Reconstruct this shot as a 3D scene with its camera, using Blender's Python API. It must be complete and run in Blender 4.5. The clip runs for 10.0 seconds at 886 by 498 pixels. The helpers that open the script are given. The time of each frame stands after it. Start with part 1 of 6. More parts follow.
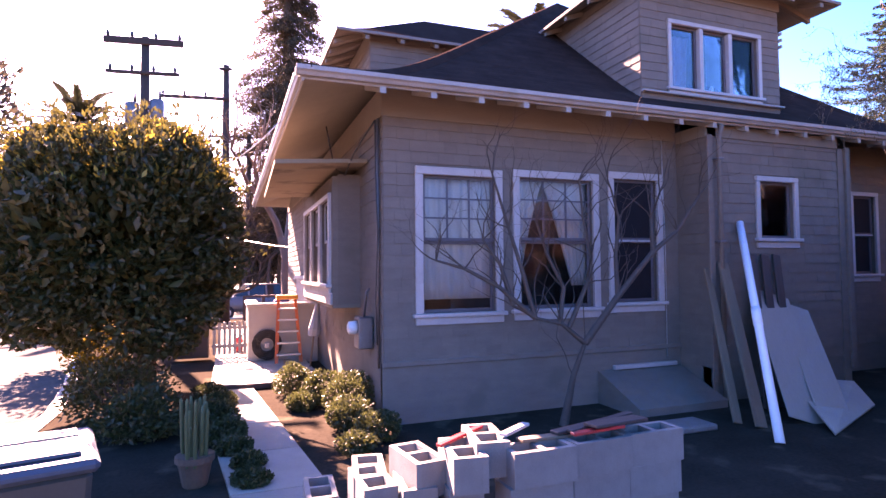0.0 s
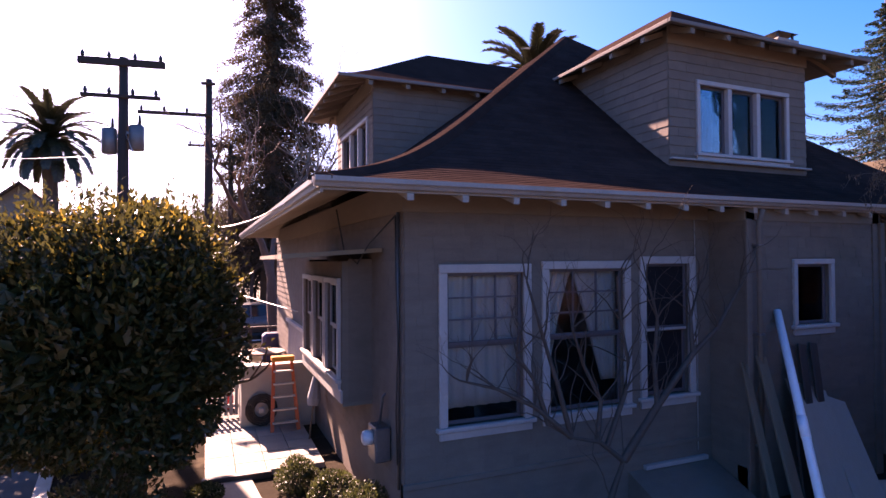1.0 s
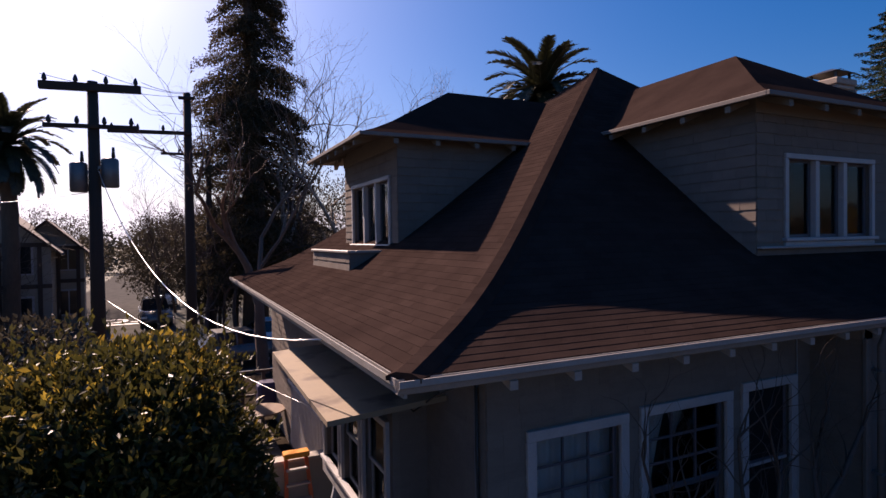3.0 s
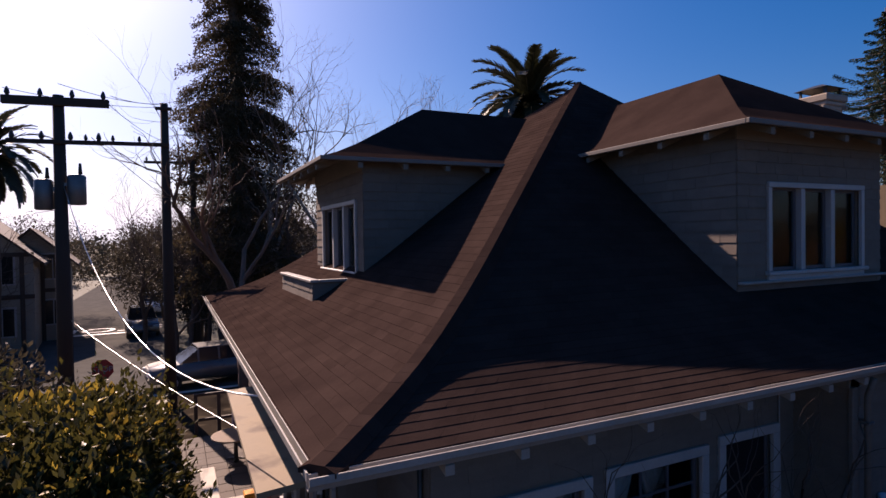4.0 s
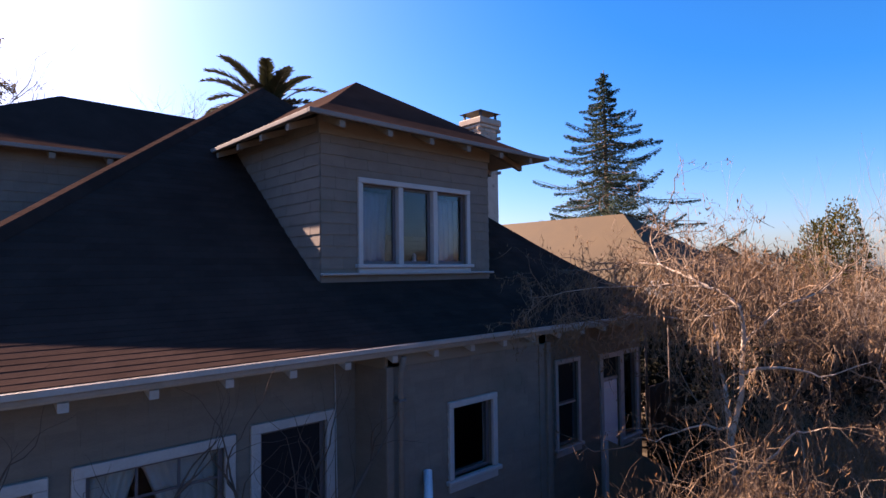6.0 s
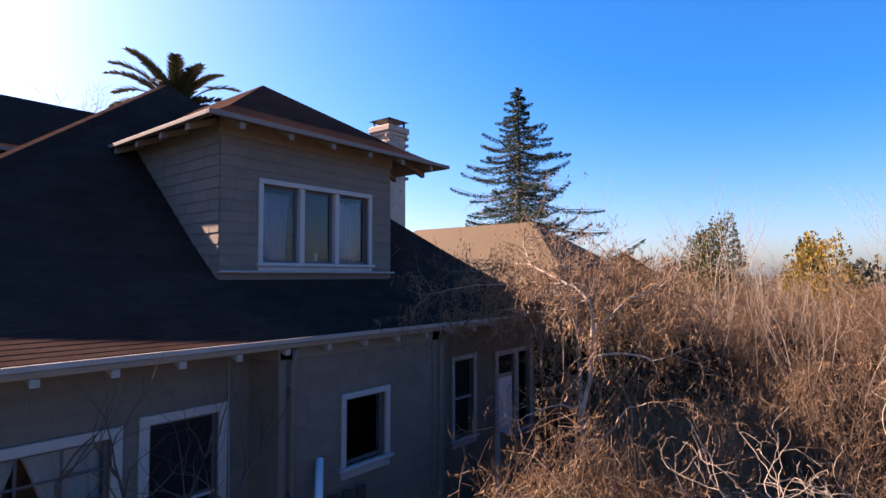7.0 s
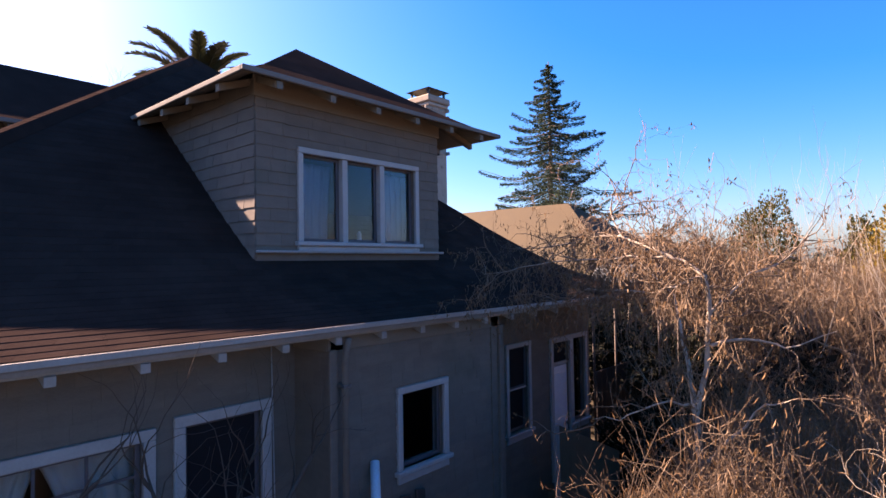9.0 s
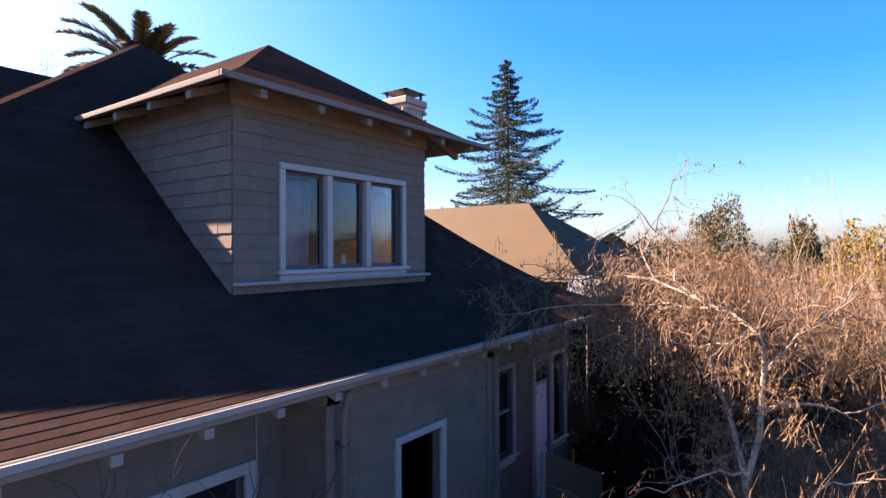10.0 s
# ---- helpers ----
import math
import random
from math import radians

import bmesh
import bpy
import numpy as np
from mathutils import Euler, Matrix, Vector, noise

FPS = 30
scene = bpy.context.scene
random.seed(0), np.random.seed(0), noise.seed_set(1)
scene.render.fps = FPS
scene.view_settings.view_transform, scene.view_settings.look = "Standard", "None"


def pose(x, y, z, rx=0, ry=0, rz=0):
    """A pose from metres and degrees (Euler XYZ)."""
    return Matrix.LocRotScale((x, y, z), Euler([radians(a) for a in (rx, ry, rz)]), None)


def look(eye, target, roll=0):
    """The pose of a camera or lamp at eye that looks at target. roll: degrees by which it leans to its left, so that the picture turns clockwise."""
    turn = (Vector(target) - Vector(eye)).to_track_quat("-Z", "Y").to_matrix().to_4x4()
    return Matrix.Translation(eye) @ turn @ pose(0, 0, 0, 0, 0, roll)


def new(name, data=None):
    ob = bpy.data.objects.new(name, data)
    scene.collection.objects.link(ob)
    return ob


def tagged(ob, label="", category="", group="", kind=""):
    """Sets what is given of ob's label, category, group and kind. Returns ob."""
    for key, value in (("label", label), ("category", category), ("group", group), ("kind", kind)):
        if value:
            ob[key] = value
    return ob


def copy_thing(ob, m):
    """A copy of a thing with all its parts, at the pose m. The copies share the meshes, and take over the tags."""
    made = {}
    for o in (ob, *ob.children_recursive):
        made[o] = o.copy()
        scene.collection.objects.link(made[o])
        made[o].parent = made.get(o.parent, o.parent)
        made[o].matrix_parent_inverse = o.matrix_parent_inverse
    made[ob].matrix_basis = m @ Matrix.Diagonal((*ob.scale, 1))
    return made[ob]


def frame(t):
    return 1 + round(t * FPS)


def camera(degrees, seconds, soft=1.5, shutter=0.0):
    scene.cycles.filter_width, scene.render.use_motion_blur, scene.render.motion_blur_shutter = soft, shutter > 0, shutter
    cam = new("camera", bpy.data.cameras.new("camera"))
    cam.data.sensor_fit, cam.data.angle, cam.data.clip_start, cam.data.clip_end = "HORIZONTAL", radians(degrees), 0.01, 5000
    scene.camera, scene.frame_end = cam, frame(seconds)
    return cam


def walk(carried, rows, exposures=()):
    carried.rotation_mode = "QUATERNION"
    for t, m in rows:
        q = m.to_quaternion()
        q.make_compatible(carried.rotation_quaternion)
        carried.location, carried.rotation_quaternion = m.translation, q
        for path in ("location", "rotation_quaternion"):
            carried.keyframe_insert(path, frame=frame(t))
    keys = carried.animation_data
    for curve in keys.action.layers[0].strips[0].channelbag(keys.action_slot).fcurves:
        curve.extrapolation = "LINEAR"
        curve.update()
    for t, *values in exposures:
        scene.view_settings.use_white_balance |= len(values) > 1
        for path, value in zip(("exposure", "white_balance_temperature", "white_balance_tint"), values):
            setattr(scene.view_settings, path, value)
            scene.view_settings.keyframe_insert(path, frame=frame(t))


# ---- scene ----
cam = camera(76.2, 10.0, soft=1.5)
# seconds, x, y, z and the turn about x, y and z in degrees
PATH = [
    (0, -1.809, -6.929, 1.924, 92.25, 0.54, -20.62),
    (0.5, -1.913, -6.506, 2.597, 91.77, 0.38, -21.79),
    (1, -2.095, -6.134, 3.347, 91.07, 0.31, -22.78),
    (1.5, -2.344, -5.760, 4.210, 90.19, 0.43, -23.43),
    (2, -2.569, -5.382, 4.765, 89.50, 0.50, -24.61),
    (3.5, -2.424, -4.219, 5.272, 88.86, 0.87, -25.58),
    (4, -1.867, -4.211, 5.555, 88.93, 0.92, -25.64),
    (4.5, -0.973, -4.277, 5.669, 89.86, 0.45, -28.56),
    (5, -0.211, -4.865, 5.565, 90.76, 0.13, -32.46),
    (5.5, 0.610, -5.325, 5.195, 91.97, 0.69, -39.40),
    (6, 0.825, -5.700, 4.937, 92.28, 0.71, -43.13),
    (7.5, 0.708, -6.407, 4.843, 92.96, -0.01, -52.63),
    (8, 0.818, -6.337, 4.929, 92.57, 0.79, -50.63),
    (8.5, 0.959, -5.963, 4.766, 92.61, 0.88, -49.71),
    (9, 1.121, -5.320, 4.730, 91.61, 0.89, -48.75),
    (9.5, 1.200, -4.799, 4.902, 90.65, 0.86, -51.46),
    (10, 1.220, -4.398, 5.232, 90.35, 0.32, -54.45),
]
EXPOSURES = [(0, 4.23, 8300, 80), (0.5, 3.73, 8200, 78), (1.0, 2.73, 7800, 67), (1.5, 1.68, 7300, 52), (2.2, 1.18, 7100, 45), (4.5, 0.98, 7000, 44), (5.0, 1.18, 7200, 44), (5.5, 2.1, 7300, 44), (6.2, 2.38, 7500, 45), (7.5, 2.51, 7600, 45), (9.0, 2.65, 7700, 44), (10, 2.87, 7700, 43)]
walk(cam, [(t, pose(x, y, z, rx, ry, rz)) for t, x, y, z, rx, ry, rz in PATH], EXPOSURES)

# ---- daylight: low winter sun behind the house ----
SUN = Vector((-0.225, 1.0, 0.70)).normalized()
world = bpy.data.worlds.new("sky")
scene.world = world
world.use_nodes = True
wn = world.node_tree
sky = wn.nodes.new("ShaderNodeTexSky")
sky.sky_type, sky.sun_disc = "NISHITA", False
sky.sun_elevation = math.asin(SUN.z)
sky.sun_rotation = math.atan2(SUN.x, SUN.y)
sky.altitude, sky.air_density, sky.dust_density, sky.ozone_density = 50, 1.0, 1.7, 4.3
wn.nodes["Background"].inputs[1].default_value = 0.05
vivid = wn.nodes.new("ShaderNodeHueSaturation")
vivid.inputs["Saturation"].default_value = 1.36
cool = wn.nodes.new("ShaderNodeMix")
cool.data_type, cool.blend_type = "RGBA", "MULTIPLY"
cool.inputs[0].default_value = 1.0
cool.inputs[7].default_value = (0.82, 0.955, 1.06, 1)
wn.links.new(sky.outputs[0], cool.inputs[6])
# the haze by the sun stays white, never yellow
split, join = wn.nodes.new("ShaderNodeSeparateColor"), wn.nodes.new("ShaderNodeCombineColor")
wn.links.new(cool.outputs[2], split.inputs[0])
wn.links.new(split.outputs[0], join.inputs[0])
for ch, k in ((1, 1.10), (2, 1.12)):
    scaled, most = wn.nodes.new("ShaderNodeMath"), wn.nodes.new("ShaderNodeMath")
    scaled.operation, most.operation = "MULTIPLY", "MAXIMUM"
    scaled.inputs[1].default_value = k
    wn.links.new(split.outputs[0], scaled.inputs[0])
    wn.links.new(scaled.outputs[0], most.inputs[0])
    wn.links.new(split.outputs[ch], most.inputs[1])
    wn.links.new(most.outputs[0], join.inputs[ch])
wn.links.new(join.outputs[0], vivid.inputs["Color"])
wn.links.new(vivid.outputs[0], wn.nodes["Background"].inputs[0])
sun = new("sun", bpy.data.lights.new("sun", "SUN"))
sun.data.energy, sun.data.angle, sun.data.color = 5.0, radians(0.55), (1.0, 0.92, 0.70)
sun.matrix_world = look(SUN * 50, (0, 0, 0))


# ---- materials ----
def material(name, c1, c2=None, rough=0.8, scale=6.0, fine=60.0, bump=0.25, metal=0.0, rnd=0.0, spec=0.5, stretch=(1, 1, 1), stain=None, depth=0.01):
    """Two colours mixed by coarse and fine noise, with fine relief and, by rnd, a change of tone from object to object."""
    m = bpy.data.materials.new(name)
    m.use_nodes = True
    nt = m.node_tree
    n, l = nt.nodes, nt.links
    b = n["Principled BSDF"]
    c2 = c2 or tuple(c * 0.7 for c in c1)
    tc = n.new("ShaderNodeTexCoord")
    mp = n.new("ShaderNodeMapping")
    mp.inputs["Scale"].default_value = stretch
    l.new(tc.outputs["Object"], mp.inputs[0])
    n1, n2 = n.new("ShaderNodeTexNoise"), n.new("ShaderNodeTexNoise")
    for node, s, d in ((n1, scale, 5), (n2, fine, 3)):
        node.inputs["Scale"].default_value = s
        node.inputs["Detail"].default_value = d
        node.inputs["Roughness"].default_value = 0.62
        l.new(mp.outputs[0], node.inputs["Vector"])
    mixf = n.new("ShaderNodeMix")
    mixf.inputs[0].default_value = 0.38
    l.new(n1.outputs[0], mixf.inputs[2])
    l.new(n2.outputs[0], mixf.inputs[3])
    ramp = n.new("ShaderNodeValToRGB")
    ramp.color_ramp.elements[0].position, ramp.color_ramp.elements[1].position = 0.34, 0.66
    ramp.color_ramp.elements[0].color, ramp.color_ramp.elements[1].color = (*c2, 1), (*c1, 1)
    l.new(mixf.outputs[0], ramp.inputs[0])
    col = ramp.outputs[0]
    if stain:
        n3 = n.new("ShaderNodeTexNoise")
        n3.inputs["Scale"].default_value = stain[1]
        n3.inputs["Detail"].default_value = 6
        l.new(tc.outputs["Object"], n3.inputs["Vector"])
        r3 = n.new("ShaderNodeValToRGB")
        r3.color_ramp.elements[0].position, r3.color_ramp.elements[1].position = stain[2], stain[2] + 0.1
        l.new(n3.outputs[0], r3.inputs[0])
        mx = n.new("ShaderNodeMix")
        mx.data_type = "RGBA"
        l.new(r3.outputs[0], mx.inputs[0])
        l.new(col, mx.inputs[6])
        mx.inputs[7].default_value = (*stain[0], 1)
        col = mx.outputs[2]
    if rnd:
        oi = n.new("ShaderNodeObjectInfo")
        geo = n.new("ShaderNodeNewGeometry")
        add = n.new("ShaderNodeMath")
        add.operation = "ADD"
        l.new(oi.outputs["Random"], add.inputs[0])
        l.new(geo.outputs["Random Per Island"], add.inputs[1])
        fr = n.new("ShaderNodeMath")
        fr.operation = "FRACT"
        l.new(add.outputs[0], fr.inputs[0])
        mr = n.new("ShaderNodeMapRange")
        mr.inputs[3].default_value, mr.inputs[4].default_value = 1 - rnd, 1 + rnd
        l.new(fr.outputs[0], mr.inputs[0])
        hs = n.new("ShaderNodeHueSaturation")
        l.new(mr.outputs[0], hs.inputs["Value"])
        l.new(col, hs.inputs["Color"])
        col = hs.outputs[0]
    l.new(col, b.inputs["Base Color"])
    rr = n.new("ShaderNodeMapRange")
    rr.inputs[3].default_value, rr.inputs[4].default_value = max(0.02, rough - 0.12), min(1, rough + 0.12)
    l.new(mixf.outputs[0], rr.inputs[0])
    l.new(rr.outputs[0], b.inputs["Roughness"])
    b.inputs["Metallic"].default_value = metal
    b.inputs["Specular IOR Level"].default_value = spec
    if bump:
        bp = n.new("ShaderNodeBump")
        bp.inputs["Strength"].default_value = bump
        bp.inputs["Distance"].default_value = depth
        l.new(mixf.outputs[0], bp.inputs["Height"])
        l.new(bp.outputs[0], b.inputs["Normal"])
    return m


def leafy(name, c1, c2, rough=0.5, through_light=0.35, rnd=0.35, spec=0.5):
    """Leaves: a tone for each leaf, and light that passes through."""
    m = material(name, c1, c2, rough, 3.0, 30.0, 0.0, rnd=rnd, spec=spec)
    nt = m.node_tree
    n, l = nt.nodes, nt.links
    b = n["Principled BSDF"]
    tr = n.new("ShaderNodeBsdfTranslucent")
    src = b.inputs["Base Color"].links[0].from_socket
    l.new(src, tr.inputs[0])
    mx = n.new("ShaderNodeMixShader")
    mx.inputs[0].default_value = through_light
    l.new(b.outputs[0], mx.inputs[1])
    l.new(tr.outputs[0], mx.inputs[2])
    l.new(mx.outputs[0], n["Material Output"].inputs[0])
    return m


def glass(name, tint=(0.9, 0.95, 1.0)):
    m = bpy.data.materials.new(name)
    m.use_nodes = True
    n, l = m.node_tree.nodes, m.node_tree.links
    tr, gl, fr, mx = (n.new(k) for k in ("ShaderNodeBsdfTransparent", "ShaderNodeBsdfGlossy", "ShaderNodeFresnel", "ShaderNodeMixShader"))
    tr.inputs[0].default_value = (*tint, 1)
    gl.inputs["Roughness"].default_value = 0.03
    fr.inputs[0].default_value = 1.3
    tc, nz, bp = n.new("ShaderNodeTexCoord"), n.new("ShaderNodeTexNoise"), n.new("ShaderNodeBump")
    nz.inputs["Scale"].default_value = 2.2
    bp.inputs["Strength"].default_value, bp.inputs["Distance"].default_value = 0.12, 0.02
    l.new(tc.outputs["Object"], nz.inputs["Vector"])
    l.new(nz.outputs[0], bp.inputs["Height"])
    l.new(bp.outputs[0], gl.inputs["Normal"])
    l.new(fr.outputs[0], mx.inputs[0])
    l.new(tr.outputs[0], mx.inputs[1])
    l.new(gl.outputs[0], mx.inputs[2])
    l.new(mx.outputs[0], n["Material Output"].inputs[0])
    return m


SIDING = material("painted_shingle_siding", (0.178, 0.145, 0.124), (0.138, 0.113, 0.097), 0.85, 3.0, 45, 0.35, rnd=0.06, spec=0.15, stretch=(1, 1, 3), stain=((0.125, 0.112, 0.094), 1.3, 0.60))
FRIEZE = material("painted_board", (0.20, 0.167, 0.138), (0.16, 0.134, 0.11), 0.85, 2.0, 40, 0.2, spec=0.2, stretch=(0.4, 1, 3))
WHITE = material("white_trim_paint", (0.38, 0.365, 0.365), (0.30, 0.288, 0.288), 0.55, 4.0, 50, 0.2, stain=((0.5, 0.47, 0.43), 5.0, 0.66))
GUTTER = material("gutter_paint", (0.30, 0.28, 0.265), (0.23, 0.215, 0.20), 0.5, 2.5, 40, 0.15, stain=((0.24, 0.22, 0.19), 3.0, 0.6))
SOFFIT = material("soffit_paint", (0.27, 0.24, 0.19), (0.21, 0.185, 0.15), 0.8, 2.0, 30, 0.2)
ROOFING = material("roof_shingle", (0.045, 0.0297, 0.0258), (0.027, 0.0178, 0.016), 0.95, 1.6, 140, 0.8, rnd=0.10, spec=0.0)
STUCCO = material("grey_stucco", (0.40, 0.36, 0.31), (0.33, 0.30, 0.26), 0.9, 3.0, 120, 0.6)
CONCRETE = material("concrete", (0.52, 0.47, 0.41), (0.40, 0.36, 0.31), 0.9, 2.5, 70, 0.4, rnd=0.06)
BLOCK = material("concrete_block", (0.18, 0.17, 0.16), (0.13, 0.123, 0.116), 0.95, 6.0, 160, 0.7, rnd=0.12)
ASPHALT = material("asphalt", (0.115, 0.112, 0.105), (0.075, 0.074, 0.072), 1.0, 1.2, 120, 0.5, spec=0.0)
SOIL = material("soil", (0.044, 0.036, 0.028), (0.024, 0.0195, 0.015), 0.95, 1.2, 25, 0.9, depth=0.03, spec=0.0, stain=((0.07, 0.056, 0.04), 2.0, 0.58))
FARLAND = material("far_ground", (0.065, 0.066, 0.042), (0.04, 0.042, 0.028), 0.95, 0.05, 1.5, 0.3)
BARK = material("brown_bark", (0.12, 0.08, 0.055), (0.06, 0.04, 0.03), 0.9, 6.0, 30, 0.8, stretch=(1, 1, 0.25))
PALEBARK = material("pale_bark", (0.36, 0.295, 0.235), (0.23, 0.18, 0.14), 0.8, 8.0, 40, 0.4, stretch=(1, 1, 0.4))
GREYTWIG = material("grey_twig", (0.30, 0.25, 0.20), (0.2, 0.16, 0.125), 0.85, 8.0, 30, 0.2)
DARKTWIG = material("dark_twig", (0.09, 0.062, 0.05), (0.05, 0.036, 0.03), 0.85, 8.0, 30, 0.2)
POD = leafy("dry_seed_pods", (0.21, 0.115, 0.05), (0.095, 0.05, 0.024), 0.7, 0.28)
BRUSHTWIG = material("tan_twig", (0.18, 0.114, 0.068), (0.085, 0.053, 0.033), 0.8, 3.0, 30, 0.1, rnd=0.3)
DRYBRUSH = leafy("dry_brush", (0.165, 0.096, 0.045), (0.08, 0.045, 0.023), 0.75, 0.22, 0.5)
HEDGE = leafy("hedge_leaves", (0.075, 0.066, 0.015), (0.036, 0.034, 0.009), 0.5, 0.34, 0.3)
# bright yellow that stands in for sunlight on the hedge's leaf clumps
HEDGELIT = leafy("sunlit_yellow_leaves", (0.32, 0.235, 0.035), (0.22, 0.13, 0.022), 0.5, 0.4)
SHRUB = leafy("shrub_leaves", (0.078, 0.084, 0.024), (0.034, 0.041, 0.014), 0.5, 0.35)
NEEDLE = leafy("redwood_needles", (0.10, 0.078, 0.045), (0.055, 0.045, 0.028), 0.95, 0.3, spec=0.05)
CEDAR = leafy("cedar_needles", (0.038, 0.058, 0.036), (0.022, 0.036, 0.023), 0.95, 0.2, spec=0.1)
GOLDTREE = leafy("golden_leaves", (0.23, 0.14, 0.013), (0.115, 0.083, 0.011), 0.6, 0.3, spec=0.15)
PALMLEAF = leafy("palm_fronds", (0.042, 0.045, 0.020), (0.026, 0.028, 0.013), 0.45, 0.15)
POLEWOOD = material("pole_wood", (0.05, 0.033, 0.025), (0.03, 0.02, 0.016), 0.9, 4.0, 30, 0.6, stretch=(1, 1, 0.1))
DARKMETAL = material("dark_metal", (0.05, 0.05, 0.055), (0.03, 0.03, 0.033), 0.5, 5, 40, 0.1, metal=0.4)
GREYMETAL = material("grey_metal", (0.17, 0.17, 0.175), (0.12, 0.12, 0.125), 0.45, 4, 40, 0.1, metal=0.6)
# room surfaces: the unlit interior's shade is put into this dark colour
DARKROOM = material("shade_dark_room", (0.07, 0.06, 0.055), (0.05, 0.045, 0.04), 0.9, 2, 20, 0.1)
CURTAIN = material("curtain_cloth", (0.40, 0.36, 0.30), (0.32, 0.29, 0.24), 0.9, 3, 60, 0.3, stretch=(4, 4, 0.4))
PANE = glass("window_glass")
SCREEN = material("insect_screen", (0.016, 0.014, 0.017), (0.010, 0.009, 0.011), 0.75, 4, 300, 0.1, spec=0.15)


# ---- mesh helpers ----
def part(name, bm, mat, parent=None, label="", smooth=False):
    """Links a bmesh as one mesh object, under a thing or a part."""
    me = bpy.data.meshes.new(name)
    bm.normal_update()
    bm.to_mesh(me)
    bm.free()
    me.materials.append(mat)
    if smooth:
        me.shade_smooth()
    ob = new(name, me)
    if parent:
        ob.parent = parent
    if label:
        ob["label"] = label
    return ob


def pydata(name, verts, faces, mat, parent=None, label="", smooth=False):
    me = bpy.data.meshes.new(name)
    me.from_pydata(verts, [], faces)
    me.materials.append(mat)
    if smooth:
        me.shade_smooth()
    ob = new(name, me)
    if parent:
        ob.parent = parent
    if label:
        ob["label"] = label
    return ob


def thing(name, at, label, category, group="", kind="", rz=0):
    ob = new(name)
    ob.empty_display_size = 0.1
    ob.matrix_world = pose(*at, 0, 0, rz)
    return tagged(ob, label, category, group, kind)


def box(bm, x0, x1, y0, y1, z0, z1, bevel=0.0, m=None):
    """A box between two corners, its edges rounded by bevel, turned by m."""
    r = bmesh.ops.create_cube(bm, size=1.0)
    vs = r["verts"]
    for v in vs:
        v.co = Vector(((x0 + x1) / 2 + v.co.x * (x1 - x0), (y0 + y1) / 2 + v.co.y * (y1 - y0), (z0 + z1) / 2 + v.co.z * (z1 - z0)))
    if bevel:
        es = list({e for v in vs for e in v.link_edges})
        g = bmesh.ops.bevel(bm, geom=es, offset=bevel, segments=1, affect="EDGES")
        vs = list({v for f in g["faces"] for v in f.verts} | {v for v in vs if v.is_valid})
    if m is not None:
        for v in {w for w in vs if w.is_valid}:
            v.co = m @ v.co
    return vs


def boxes(*specs, bevel=0.0):
    bm = bmesh.new()
    for s in specs:
        box(bm, *s, bevel=bevel)
    return bm


def tube(verts, faces, pts, radii, n=6, cap=True):
    """Adds a tapering tube along points to lists of vertices and faces."""
    pts = [Vector(p) for p in pts]
    base = len(verts)
    up = Vector((0.31, 0.17, 0.93))
    for i, p in enumerate(pts):
        d = (pts[min(i + 1, len(pts) - 1)] - pts[max(i - 1, 0)]).normalized()
        a = d.cross(up)
        if a.length < 0.05:
            a = d.cross(Vector((1, 0, 0)))
        a.normalize()
        b = d.cross(a)
        for k in range(n):
            w = 2 * math.pi * k / n
            verts.append(p + (a * math.cos(w) + b * math.sin(w)) * radii[i])
    for i in range(len(pts) - 1):
        for k in range(n):
            k2 = (k + 1) % n
            faces.append((base + i * n + k, base + i * n + k2, base + (i + 1) * n + k2, base + (i + 1) * n + k))
    if cap:
        faces.append(tuple(base + k for k in range(n))[::-1])
        faces.append(tuple(base + (len(pts) - 1) * n + k for k in range(n)))


def rod(name, pts, r, mat, parent=None, label="", n=8):
    v, f = [], []
    tube(v, f, pts, [r] * len(pts) if not isinstance(r, (list, tuple)) else r, n)
    return pydata(name, v, f, mat, parent, label, smooth=True)


def face_sheet(bm, pts, thick):
    """A slab whose upper face has these corners."""
    top = [bm.verts.new(p) for p in pts]
    low = [bm.verts.new(Vector(p) - Vector((0, 0, thick))) for p in pts]
    bm.faces.new(top)
    bm.faces.new(low[::-1])
    for i in range(len(pts)):
        j = (i + 1) % len(pts)
        bm.faces.new((top[i], low[i], low[j], top[j]))


# ---- ground, road ----
bm = bmesh.new()
face_sheet(bm, [(-900, -900, -0.14), (900, -900, -0.14), (900, 900, -0.14), (-900, 900, -0.14)], 0.5)
tagged(part("ground", bm, FARLAND), "dull olive ground reaching to the horizon", "ground", kind="structure")
bm = boxes((-13.5, -3.6, -60, 19, -0.3, -0.13), (-60, 60, 19, 24.4, -0.3, -0.13), (-11, -2.5, 24.4, 300, -0.3, -0.13))
tagged(part("road", bm, ASPHALT), "worn grey asphalt road in patchy sunlight", "road", kind="structure")
bm = bmesh.new()
EDGE = [(-4.0, -60), (-4.0, 2.4), (-4.3, 4.6), (-5.35, 10.0), (-5.35, 18.7)]
face_sheet(bm, [(x, y, 0) for x, y in EDGE[::-1]] + [(60, -60, 0), (60, 18.7, 0)], 0.6)
tagged(part("yard", bm, SOIL), "bare brown soil of the yard", "ground", kind="structure")
bm = boxes((-5.6, 60, 18.702, 18.95, -0.4, 0.02), bevel=0.02)
for (xa, ya), (xb, yb) in zip(EDGE, EDGE[1:]):
    face_sheet(bm, [(xa - 0.2, ya, 0.02), (xa - 0.003, ya, 0.02), (xb - 0.003, yb, 0.02), (xb - 0.2, yb, 0.02)], 0.42)
